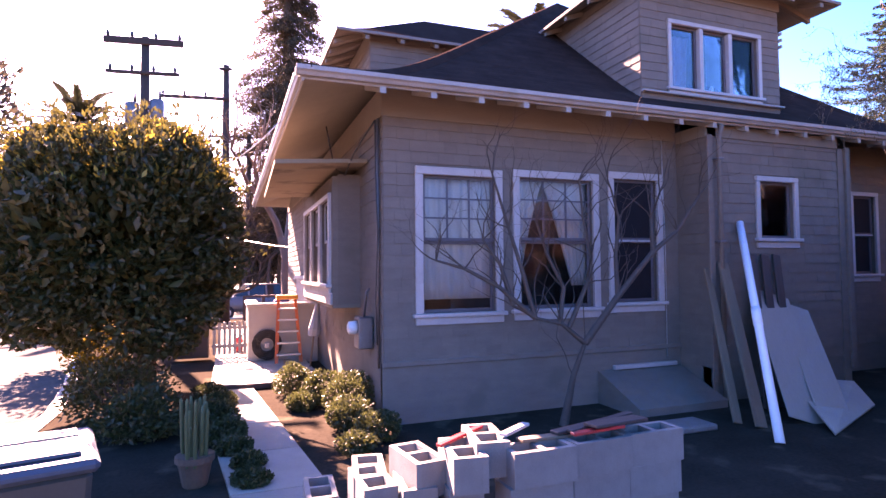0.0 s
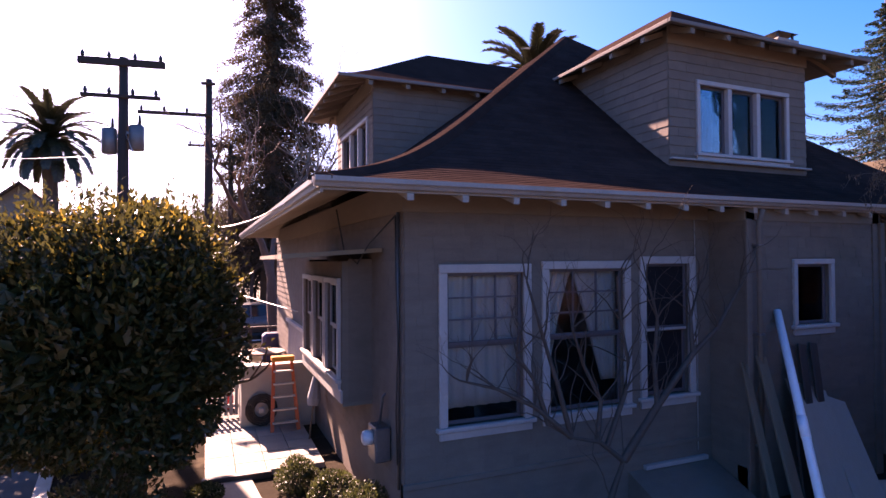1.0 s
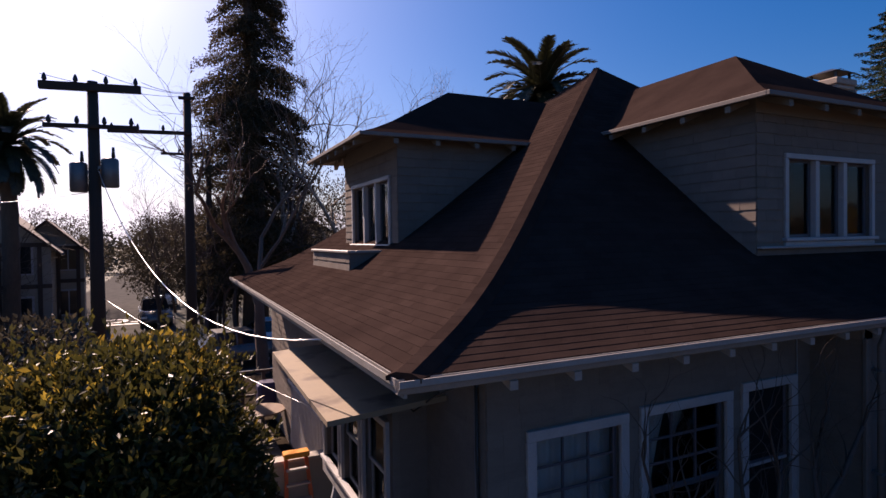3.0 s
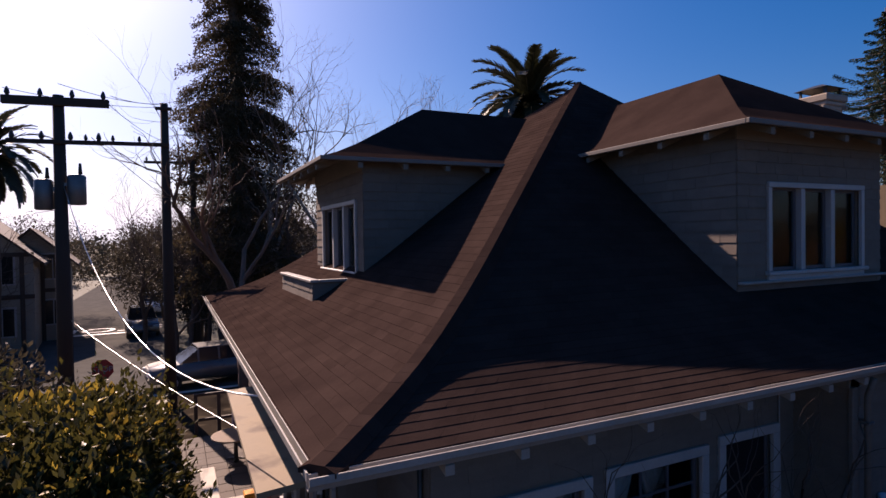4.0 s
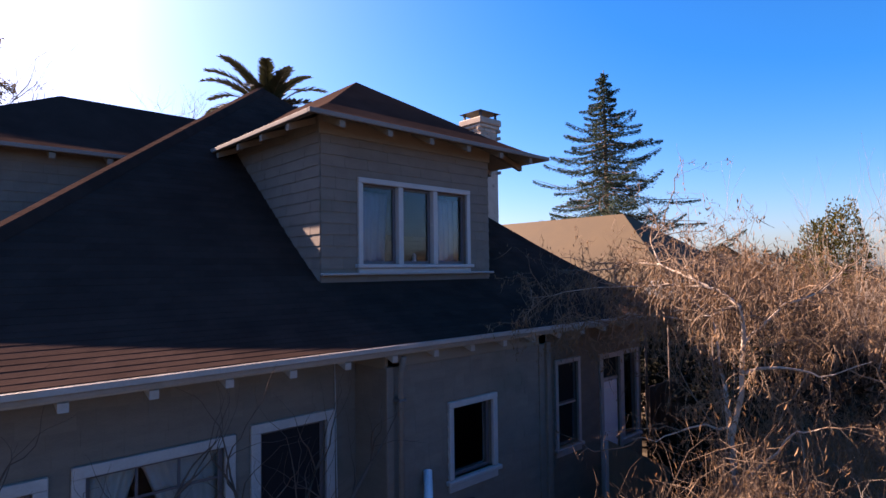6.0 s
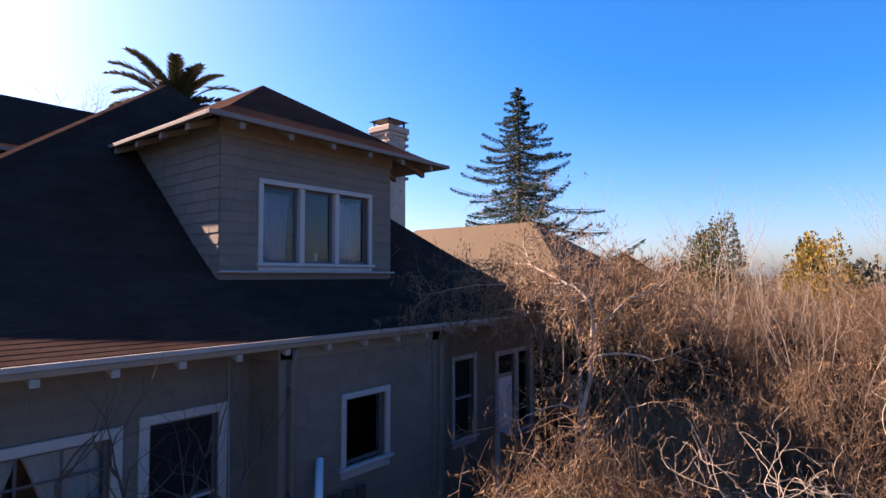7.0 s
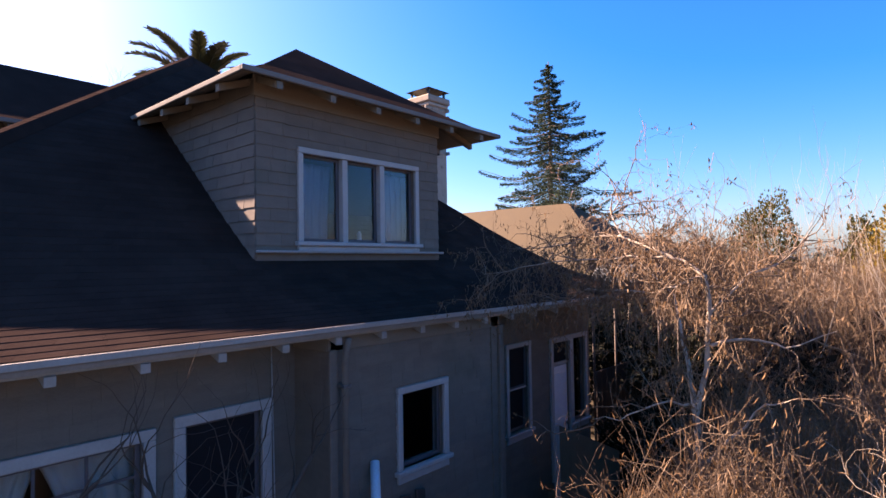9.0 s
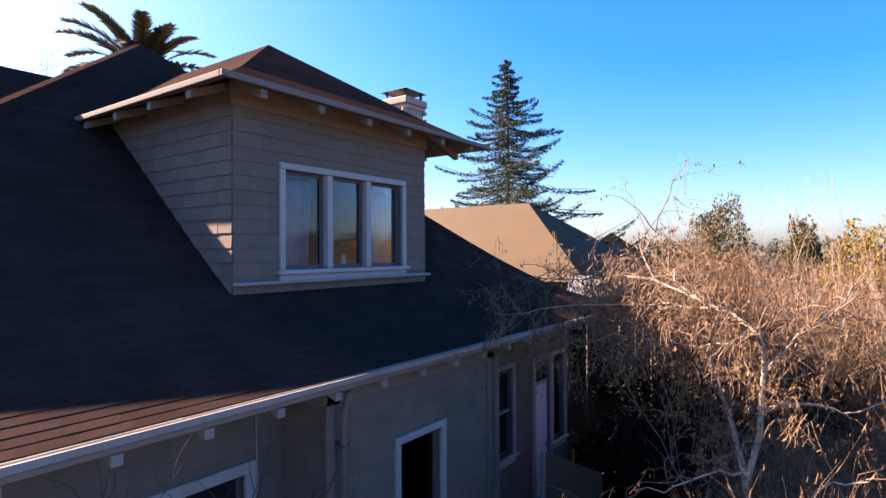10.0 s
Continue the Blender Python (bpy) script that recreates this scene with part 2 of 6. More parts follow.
tagged(part("kerb", bm, CONCRETE), "grey concrete kerb along the road", "kerb", kind="structure")


# ---- the house: storey walls, windows, hipped roof with two dormers ----
house = thing("house", (0, 0, 0), "grey-brown shingled bungalow with white window trim and hipped roof", "house")
COURSE = 0.15
DULLTRIM = material("dull_trim_paint", (0.21, 0.19, 0.175), (0.15, 0.135, 0.125), 0.85, 3.0, 45, 0.2, spec=0.15, stretch=(0.4, 0.4, 3))
SASH = material("sash_paint", (0.085, 0.08, 0.095), (0.06, 0.056, 0.068), 0.5, 4, 40, 0.15)


class Plane:
    """A wall's plane: u along it, o out of it, z up."""

    def __init__(self, origin, along, out):
        self.p, self.a, self.n = Vector(origin), Vector(along), Vector(out)

    def __call__(self, u, o, z):
        return self.p + self.a * u + self.n * o + Vector((0, 0, z))

    def box(self, bm, u0, u1, o0, o1, z0, z1, bevel=0.0):
        x, y = self(u0, o0, 0), self(u1, o1, 0)
        box(bm, min(x.x, y.x), max(x.x, y.x), min(x.y, y.y), max(x.y, y.y), z0, z1, bevel)


def wall(name, pl, u0, u1, z0, z1, openings=(), siding=None, mat=None, thick=0.16, parent=None, label=""):
    """A wall with openings through it, clad in lapped courses; openings are (u0, u1, z0, z1)."""
    bm = bmesh.new()
    cuts = sorted({u0, u1, *[o[0] for o in openings], *[o[1] for o in openings]})
    for a, b in zip(cuts, cuts[1:]):
        mid = (a + b) / 2
        zs = z0
        for o in sorted((o for o in openings if o[0] < mid < o[1]), key=lambda o: o[2]):
            if o[2] > zs:
                pl.box(bm, a, b, -thick, 0, zs, o[2])
            zs = o[3]
        pl.box(bm, a, b, -thick, 0, zs, z1)
    bmesh.ops.remove_doubles(bm, verts=bm.verts, dist=0.0005)
    ob = part(name, bm, mat or SIDING, parent or house, label)
    if siding:
        s0, s1 = siding
        k, z = 0, s0
        while z < s1 - 0.02:
            zt = min(z + COURSE, s1)
            spans = [(u0, u1)]
            for o in openings:
                if o[2] - 0.04 < z + 0.02 < o[3] + 0.04 or o[2] - 0.04 < zt - 0.03 < o[3] + 0.04:
                    spans = [p for s in spans for p in ((s[0], min(s[1], o[0] - 0.05)), (max(s[0], o[1] + 0.05), s[1])) if p[1] - p[0] > 0.02]
            for a, b in spans:
                verts, faces = [], []
                u = a
                while u < b - 0.001:
                    w = min(random.uniform(0.13, 0.26), b - u)
                    if b - u - w < 0.06:
                        w = b - u
                    lo = 0.017 + random.uniform(-0.003, 0.003)
                    dz = random.uniform(-0.004, 0.004)
                    i = len(verts)
                    for uu in (u + 0.0005, u + w - 0.0005):
                        verts += [pl(uu, 0.001, z + dz), pl(uu, lo, z + dz), pl(uu, 0.004, zt + 0.012), pl(uu, 0.001, zt + 0.012)]
                    q = [(0, 1, 5, 4), (1, 2, 6, 5), (2, 3, 7, 6), (0, 3, 2, 1), (4, 5, 6, 7)]
                    faces += [tuple(i + j for j in f) for f in q]
                    u += w
                pydata("siding_course", verts, faces, SIDING, ob)
            z += COURSE
            k += 1
    return ob


def window(pl, u0, u1, z0, z1, kind="sash", casing=0.078, lights=1, parent=None, mid=0.5, grid=None, pane=None, name="window", sash=None):
    """A window in an opening: casing, sill, sashes, glass and bars."""
    c, bm = casing, bmesh.new()
    pl.box(bm, u0 - c, u1 + c, -0.02, 0.05, z1, z1 + c, 0.008)
    win = part(name, bm, WHITE, parent or house, "white painted window casing, chipped in places")
    posts = [("jamb", u0 - c, u0, -0.02, 0.045), ("jamb", u1, u1 + c, -0.02, 0.045)]
    for k in range(1, lights):
        u = u0 + (u1 - u0) * k / lights
        posts.append(("mullion", u - 0.045, u + 0.045, -0.08, 0.03))
    for title, a, b, o0, o1 in posts:
        bm = bmesh.new()
        pl.box(bm, a, b, o0, o1, z0, z1, 0.006)
        part(title, bm, WHITE, win)
    bm = bmesh.new()
    pl.box(bm, u0 - c - 0.04, u1 + c + 0.04, -0.06, 0.085, z0 - 0.055, z0, 0.01)
    part("sill", bm, WHITE, win)
    bm = bmesh.new()
    pl.box(bm, u0 - c, u1 + c, -0.01, 0.04, z0 - 0.15, z0 - 0.056, 0.006)
    part("apron", bm, WHITE, win)
    step = (u1 - u0) / lights
    for s in range(lights):
        a = u0 + step * s + (0.045 if s else 0)
        b = u0 + step * (s + 1) - (0.045 if s < lights - 1 else 0)
        halves = [(z0, z0 + (z1 - z0) * mid, -0.07), (z0 + (z1 - z0) * mid, z1, -0.035)] if kind == "sash" else [(z0, z1, -0.05)]
        for h, (p, q, o) in enumerate(halves):
            bm = bmesh.new()
            t = 0.045
            pl.box(bm, a, a + t, o - 0.03, o, p, q, 0.004)
            pl.box(bm, b - t, b, o - 0.03, o, p, q, 0.004)
            pl.box(bm, a + t, b - t, o - 0.03, o, p, p + t, 0.004)
            pl.box(bm, a + t, b - t, o - 0.03, o, q - t * 0.8, q, 0.004)
            part("sash", bm, sash or WHITE, win)
            bm = bmesh.new()
            pl.box(bm, a + t - 0.004, b - t + 0.004, o - 0.018, o - 0.013, p + t - 0.004, q - t * 0.8 + 0.004)
            part("pane", bm, pane or PANE, win)
            if grid and (h == 1 or kind != "sash"):
                bm = bmesh.new()
                nx, nz = grid
                for i in range(1, nx):
                    u = a + t + (b - a - 2 * t) * i / nx
                    pl.box(bm, u - 0.011, u + 0.011, o - 0.026, o - 0.004, p + t, q - t * 0.8)
                for i in range(1, nz):
                    z = p + t + (q - p - 1.8 * t) * i / nz
                    pl.box(bm, a + t, b - t, o - 0.025, o - 0.005, z - 0.011, z + 0.011)
                part("muntin", bm, sash or GUTTER, win)
    return win


SOUTH = Plane((0, 0, 0), (1, 0, 0), (0, -1, 0))
BUMP = Plane((0, -0.60, 0), (1, 0, 0), (0, -1, 0))
REAR = Plane((0, 0.29, 0), (1, 0, 0), (0, -1, 0))
WEST = Plane((0, 0, 0), (0, 1, 0), (-1, 0, 0))
WT = 4.30
W1, W2, W3 = (0.52, 1.56, 1.38, 3.185), (1.93, 3.13, 1.39, 3.215), (3.50, 4.29, 1.44, 3.27)
wall("wall_south", SOUTH, 0, 4.70, 0, WT, (W1, W2, W3), (0.78, 3.90), label="grey-brown painted shingle wall")
window(SOUTH, *W1, casing=0.105, grid=(3, 3), mid=0.52, sash=SASH)
window(SOUTH, *W2, casing=0.105, grid=(3, 3), mid=0.52, sash=SASH)
window(SOUTH, *W3, casing=0.105, pane=SCREEN, mid=0.5, sash=SASH)
part("meeting_rail", boxes((3.51, 4.28, 0.02, 0.05, 2.335, 2.37), bevel=0.004), WHITE, house)
BW = (5.72, 6.45, 2.38, 3.25)
wall("wall_bay_south", BUMP, 4.71, 7.62, 0, 4.04, (BW,), (0.5, 3.86), label="grey-brown painted shingle wall")
window(BUMP, *BW, kind="fixed", pane=PANE, sash=SASH)
wall("wall_bay_side", Plane((4.71, 0, 0), (0, -1, 0), (-1, 0, 0)), 0.0, 0.63, 0, 4.04, (), (0.5, 3.86))
wall("wall_bay_east", Plane((7.62, 0, 0), (0, 1, 0), (1, 0, 0)), -0.63, 0.29, 0, 4.04, (), (0.5, 3.86))
S2, DR = (9.15, 9.77, 1.80, 3.27), (10.62, 11.26, 0.62, 3.20)
S3 = (11.40, 11.92, 1.55, 3.22)
wall("wall_rear_south", REAR, 7.62, 12.05, 0, WT, (S2, DR, S3), (0.5, 3.86), label="grey-brown painted shingle wall")
window(REAR, *S2, pane=SCREEN, sash=SASH)
part("meeting_rail", boxes((9.16, 9.76, 0.31, 0.34, 2.52, 2.55), bevel=0.004), WHITE, house)
window(REAR, *S3, kind="fixed", casing=0.08, sash=SASH)
BAYR = (1.32, 4.45)
wall("wall_west", WEST, 0, 12.4, 0, WT, ((BAYR[0] + 0.1, BAYR[1] - 0.1, 1.5, 3.1),), (0.78, 3.90), label="sunlit shingle wall beside the path")
wall("wall_north", Plane((0, 12.4, 0), (1, 0, 0), (0, 1, 0)), 0, 12.15, 0, WT)
wall("wall_east", Plane((12.15, 0.29, 0), (0, 1, 0), (1, 0, 0)), 0, 12.11, 0, WT)

# frieze boards under the eaves, corner boards, water table
for pl, u0, u1, z0, z1 in ((SOUTH, -0.03, 4.68, 3.90, 4.28), (BUMP, 4.68, 7.65, 3.86, 4.04), (REAR, 7.66, 12.05, 3.86, 4.2), (WEST, 0.0, 12.4, 3.90, 4.28)):
    bm = bmesh.new()
    pl.box(bm, u0, u1, 0.0, 0.03, z0, z1, 0.005)
    part("frieze_board", bm, FRIEZE, house, "beige painted board under the eaves")
part("frieze_board", boxes((4.68, 4.71, -0.60, 0, 3.86, 4.04), bevel=0.004), FRIEZE, house)
bm = bmesh.new()
SOUTH.box(bm, -0.03, 4.70, 0.0, 0.04, 0.72, 0.79, 0.008)
part("water_table", bm, SIDING, house)
bm = bmesh.new()
SOUTH.box(bm, -0.025, 4.70, 0.0, 0.014, 0.0, 0.72)
part("plinth", bm, SIDING, house)
for x, y in ((4.665, -0.675), (7.59, -0.675)):
    part("corner_board", boxes((x, x + 0.10, y, y + 0.05, 0.3, 3.88), bevel=0.008), SIDING, house)
# plain room surfaces added behind the panes, coloured dark as indoor shade
part("ceiling", boxes((0.2, 12.0, 0.46, 12.2, 3.6, 3.7)), DARKROOM, house)
part("inner_floor", boxes((0.2, 12.0, 0.46, 12.2, 0.45, 0.55)), DARKROOM, house)
part("inner_wall", boxes((0.2, 12.0, 2.0, 2.1, 0.55, 3.6)), DARKROOM, house)
part("inner_wall", boxes((1.02, 1.1, 0.3, 2.0, 0.55, 3.6)), DARKROOM, house)

# main roof, a hip with flared eaves
EZ, EW, EE, ES, AX, AY, RUN = 4.13, -1.10, 12.35, -0.77, 6.15, 5.60, 6.37
EN = 2 * AY - ES
PROFILE = [(0, 0), (0.46, 0.15), (0.91, 0.33), (1.37, 0.62), (1.92, 1.02), (6.37, 4.72)]


def line_at(table, d):
    for (a, ha), (b, hb) in zip(table, table[1:]):
        if d <= b:
            return ha + (hb - ha) * (d - a) / (b - a)
    return table[-1][1]


def rise(d):
    """Height above the eave at d metres in from it."""
    s = min(0.3, d, RUN - d)
    return sum(line_at(PROFILE, d + k * s) for k in (-1, 0, 1)) / 3


def roof_side(k, s, d):
    """A point of the roof's side k (0 south, 1 west, 2 north, 3 east): s from 0 to 1 along it, d up it."""
    q = d / RUN
    xw, xe, ys, yn = EW + (AX - EW) * q, EE + (AX - EE) * q, ES + (AY - ES) * q, EN + (AY - EN) * q
    z = EZ + rise(d)
    return Vector([(xw + (xe - xw) * s, ys, z), (xw, yn + (ys - yn) * s, z), (xe + (xw - xe) * s, yn, z), (xe, ys + (yn - ys) * s, z)][k])


STEPS = [0, 0.25, 0.5, 0.75, 1.0, 1.3, 1.6, 1.9, 2.2, 2.6, 3.2, 4.5, 6, RUN]
bm = bmesh.new()
for k in range(4):
    rows = [[bm.verts.new(roof_side(k, s / 12, d)) for s in range(13)] for d in STEPS]
    for a, b in zip(rows, rows[1:]):
        for i in range(12):
            bm.faces.new((a[i], a[i + 1], b[i + 1], b[i]))
bmesh.ops.remove_doubles(bm, verts=bm.verts, dist=0.003)
roof = part("roof", bm, ROOFING, house, "brown asphalt shingle roof, flared at the eaves", smooth=False)
for k in range(4):
    bm = bmesh.new()
    rows = [[bm.verts.new(roof_side(k, s / 12, d) - Vector((0, 0, 0.09))) for s in range(13)] for d in STEPS[:8]]
    for a, b in zip(rows, rows[1:]):
        for i in range(12):
            bm.faces.new((a[i], b[i], b[i + 1], a[i + 1]))
    part("soffit", bm, SOFFIT, house, "painted boards under the eaves")


def gutter(parent, a, b, out, h=0.085, w=0.10):
    """A painted gutter from a to b; out points away from the wall."""
    a, b, out = Vector(a), Vector(b), Vector(out)
    prof = [(0, 0.004), (0, -h), (w * 0.55, -h), (w * 0.75, -h * 0.62), (w, -h * 0.42), (w, 0.012), (w - 0.012, 0.012), (w - 0.012, -h * 0.38), (w * 0.7, -h * 0.6), (w * 0.5, -h * 0.93), (0.008, -h * 0.93), (0.008, 0.004)]
    bm = bmesh.new()
    A = [bm.verts.new(a + out * o + Vector((0, 0, z))) for o, z in prof]
    B = [bm.verts.new(b + out * o + Vector((0, 0, z))) for o, z in prof]
    for i in range(len(prof)):
        j = (i + 1) % len(prof)
        bm.faces.new((A[i], A[j], B[j], B[i]))
    bm.faces.new(A[::-1])
    bm.faces.new(B)
    bmesh.ops.recalc_face_normals(bm, faces=bm.faces)
    return part("gutter", bm, GUTTER, parent, "weathered white painted gutter")


gutter(house, (EW - 0.065, ES, EZ), (EE, ES, EZ), (0, -1, 0))
gutter(house, (EW, ES, EZ), (EW, EN, EZ), (-1, 0, 0), 0.10, 0.065)
bm = bmesh.new()
box(bm, EW, EE, ES + 0.002, ES + 0.03, EZ - 0.11, EZ - 0.005)
box(bm, EW + 0.002, EW + 0.03, ES, EN, EZ - 0.135, EZ - 0.005)
part("fascia", bm, GUTTER, house)
x = -0.2
while x < 12.0:
    bm = bmesh.new()
    y1 = ES - 0.02
    v = [bm.verts.new(p) for p in ((x - 0.036, y1, EZ - 0.115), (x + 0.036, y1, EZ - 0.115), (x + 0.036, y1, EZ - 0.185), (x - 0.036, y1, EZ - 0.185),
                                   (x - 0.036, 0, EZ + 0.2), (x + 0.036, 0, EZ + 0.2), (x + 0.036, 0, EZ + 0.08), (x - 0.036, 0, EZ + 0.08))]
    for q in ((0, 3, 2, 1), (4, 5, 6, 7), (0, 1, 5, 4), (1, 2, 6, 5), (2, 3, 7, 6), (3, 0, 4, 7)):
        bm.faces.new([v[i] for i in q])
    part("rafter_tail", bm, GUTTER, house)
    x += 0.612


def dormer(name, pl, half, wall_z, eave, side, ridge, depth, win, back, shift=0.0, lean=0.0):
    """A hipped dormer: pl's u runs along its face (0 in the middle), o outwards. eave: height; side, front overhangs; ridge: height; depth: how far in the ridge ends; lean: how far the ridge lies off the middle."""
    front = side[1]
    sw = side[0]
    face = Plane(pl(-half, 0, 0), pl.a, pl.n)
    e = half + sw
    F = [0, 0.12, 0.3, 0.55, 1.0]
    H = [0, 0.085, 0.25, 0.52, 1.0]
    lift = (ridge - eave)
    up_front = lift * line_at(list(zip(F, H)), front / depth)
    up_side = lift * line_at(list(zip(F, H)), (sw - abs(shift)) / e)
    top = eave + min(up_front - 0.05, up_side - 0.01)
    stop = eave + up_side - 0.04
    wall(name + "_face", face, 0, 2 * half, wall_z - 0.5, top, ((win[0] + half, win[1] + half, win[2], win[3]),), (wall_z - 0.25, eave - 0.14))
    for sgn in (-1, 1):
        p = Plane(pl(half * sgn, 0, 0), -pl.n, pl.a * sgn)
        wall(name + "_side", p, 0.0, back, wall_z - 0.5, stop, (), (wall_z - 0.25, stop - 0.06), thick=0.12)
    window(face, win[0] + half, win[1] + half, win[2], win[3], kind="fixed", lights=3, casing=0.075, sash=SASH)
    bm = bmesh.new()
    face.box(bm, -0.03, 2 * half + 0.03, 0.0, 0.03, eave - 0.15, top - 0.01, 0.004)
    part("frieze_board", bm, FRIEZE, house, "beige painted board under the eaves")
    wide = Plane(pl(shift, 0, 0), pl.a, pl.n)
    # roof: two sides and the front hip, with a slight flare
    def pt(u, o, z):
        return wide(u, o, z)
    bm = bmesh.new()
    for sgn in (-1, 1):
        rows = []
        for f, h in zip(F, H):
            z = eave + (ridge - eave) * h
            rows.append([bm.verts.new(pt(sgn * e * (1 - f) + lean * f, front - depth * f, z)), bm.verts.new(pt(sgn * e * (1 - f) + lean * f, -back - 2.5, z))])
        for a, b in zip(rows, rows[1:]):
            q = (a[0], a[1], b[1], b[0])
            bm.faces.new(q if sgn > 0 else q[::-1])
    rows = []
    for f, h in zip(F, H):
        z = eave + (ridge - eave) * h
        rows.append([bm.verts.new(pt(-e * (1 - f) + lean * f, front - depth * f, z)), bm.verts.new(pt(e * (1 - f) + lean * f, front - depth * f, z))])
    for a, b in zip(rows, rows[1:]):
        bm.faces.new((a[0], a[1], b[1], b[0]))
    bmesh.ops.remove_doubles(bm, verts=bm.verts, dist=0.002)
    bmesh.ops.recalc_face_normals(bm, faces=bm.faces)
    part(name + "_roof", bm, ROOFING, house, "brown shingled dormer roof")
    bm = bmesh.new()
    face2 = wide
    face2.box(bm, -e - 0.03, e + 0.03, front - 0.02, front + 0.03, eave - 0.055, eave + 0.008, 0.008)
    for sgn in (-1, 1):
        p, q = wide(sgn * (e - 0.02), front - 0.02, 0), wide(sgn * (e + 0.03), -back - 0.4, 0)
        box(bm, min(p.x, q.x), max(p.x, q.x), min(p.y, q.y), max(p.y, q.y), eave - 0.055, eave + 0.008, 0.008)
    part("fascia", bm, DULLTRIM, house, "painted board along the dormer eaves")
    # boarded underside that follows the slope, and rafters below it
    for sgn in (-1, 1):
        bm = bmesh.new()
        rows = [[bm.verts.new(pt(sgn * e * (1 - f) + lean * f, front - depth * f, eave + lift * h - 0.06)), bm.verts.new(pt(sgn * e * (1 - f) + lean * f, -back - 0.4, eave + lift * h - 0.06))] for f, h in zip(F[:4], H[:4])]
        for p, q in zip(rows, rows[1:]):
            bm.faces.new((p[0], q[0], q[1], p[1]) if sgn > 0 else (p[1], q[1], q[0], p[0]))
        part("soffit", bm, SOFFIT, house)
    bm = bmesh.new()
    rows = [[bm.verts.new(pt(-e * (1 - f) + lean * f, front - depth * f, eave + lift * h - 0.06)), bm.verts.new(pt(e * (1 - f) + lean * f, front - depth * f, eave + lift * h - 0.06))] for f, h in zip(F[:4], H[:4])]
    for p, q in zip(rows, rows[1:]):
        bm.faces.new((p[1], q[1], q[0], p[0]))
    part("soffit", bm, SOFFIT, house)

    def rafter(a, b, side):
        """A sloping rafter from its tail at a up to b."""
        bm = bmesh.new()
        a, b, side = Vector(a), Vector(b), Vector(side) * 0.04
        dz = Vector((0, 0, 0.085))
        v = [bm.verts.new(p) for p in (a - side, a + side, a + side - dz, a - side - dz, b - side, b + side, b + side - dz, b - side - dz)]
        for q in ((0, 3, 2, 1), (4, 5, 6, 7), (0, 1, 5, 4), (1, 2, 6, 5), (2, 3, 7, 6), (3, 0, 4, 7)):
            bm.faces.new([v[i] for i in q])
        part("rafter_tail", bm, FRIEZE, house)

    n = 6
    for i in range(n):
        u = -e + 0.45 + (2 * e - 0.9) * i / (n - 1)
        rafter(wide(u, front - 0.01, eave - 0.07), wide(u, 0.0, eave + min(up_front, lift * line_at(list(zip(F, H)), (e - abs(u)) / e)) - 0.09), wide.a)
    for sgn in (-1, 1):
        o = front - 0.6
        rise_s = lift * line_at(list(zip(F, H)), (sw + sgn * shift) / e)
        while o > -back:
            rafter(wide(sgn * (e - 0.01), o, eave - 0.07), pl(sgn * half, o, eave + min(rise_s, lift * line_at(list(zip(F, H)), min(1, (front - o) / depth))) - 0.09), wide.n)
            o -= 0.75


SD = Plane((6.24, 0.67, 0), (1, 0, 0), (0, -1, 0))
dormer("south_dormer", SD, 1.60, 4.94, 6.90, (0.725, 0.47), 8.17, 2.00, (-0.96, 1.06, 5.05, 6.16), 3.0, 0.32, -0.30)
WD = Plane((0.91, 6.09, 0), (0, -1, 0), (-1, 0, 0))
dormer("west_dormer", WD, 1.59, 4.93, 6.82, (0.32, 0.73), 8.12, 2.48, (-0.95, 1.2, 5.02, 6.15), 3.2)
# flashing sill under the south dormer
part("flashing", boxes((4.62, 7.87, 0.57, 0.65, 4.90, 4.935), bevel=0.01), GUTTER, house, "grey sheet flashing below the dormer")

# planter ledge before the west dormer's window
pw = wall("planter_wall", Plane((0.15, 4.82, 0), (0, 1, 0), (-1, 0, 0)), 0, 2.7, 4.3, 4.88, (), (4.42, 4.86), thick=0.06)
wall("planter_side", Plane((0.15, 4.82, 0), (1, 0, 0), (0, -1, 0)), 0, 0.84, 4.3, 4.88, (), (4.42, 4.86), thick=0.06)
part("planter_cap", boxes((0.10, 0.25, 4.77, 7.56, 4.88, 4.925), (0.252, 0.92, 4.77, 4.92, 4.88, 4.925), bevel=0.008), GUTTER, house, "grey painted cap of the window ledge box")

# box bay on the west wall with a flat roof
BX = -0.42
TANROLL = material("tan_roll_roofing", (0.25, 0.19, 0.125), (0.19, 0.145, 0.10), 0.85, 2.0, 90, 0.3, stain=((0.09, 0.06, 0.045), 1.4, 0.57))
bay = Plane((BX, 0, 0), (0, 1, 0), (-1, 0, 0))
BO = ((1.5, 2.3, 1.75, 3.02), (2.5, 3.3, 1.75, 3.02), (3.5, 4.3, 1.75, 3.02))
wall("wall_bay_window", bay, BAYR[0], BAYR[1], 1.45, 3.33, BO, None, thick=0.08)
for o in BO:
    window(bay, *o, casing=0.08)
for y, ny in ((BAYR[0], -1), (BAYR[1], 1)):
    wall("wall_bay_cheek", Plane((BX + 0.08, y, 0), (1, 0, 0), (0, ny, 0)), 0.001, -BX - 0.08, 1.45, 3.36, (), None, thick=0.08)
part("bay_floor", boxes((BX, 0, BAYR[0], BAYR[1], 1.40, 1.46), bevel=0.005), FRIEZE, house)
bm = bmesh.new()
face_sheet(bm, [(-1.27, 0.76, 3.42), (-0.03, 0.76, 3.50), (-0.03, 4.42, 3.50), (-1.20, 4.42, 3.42)], 0.055)
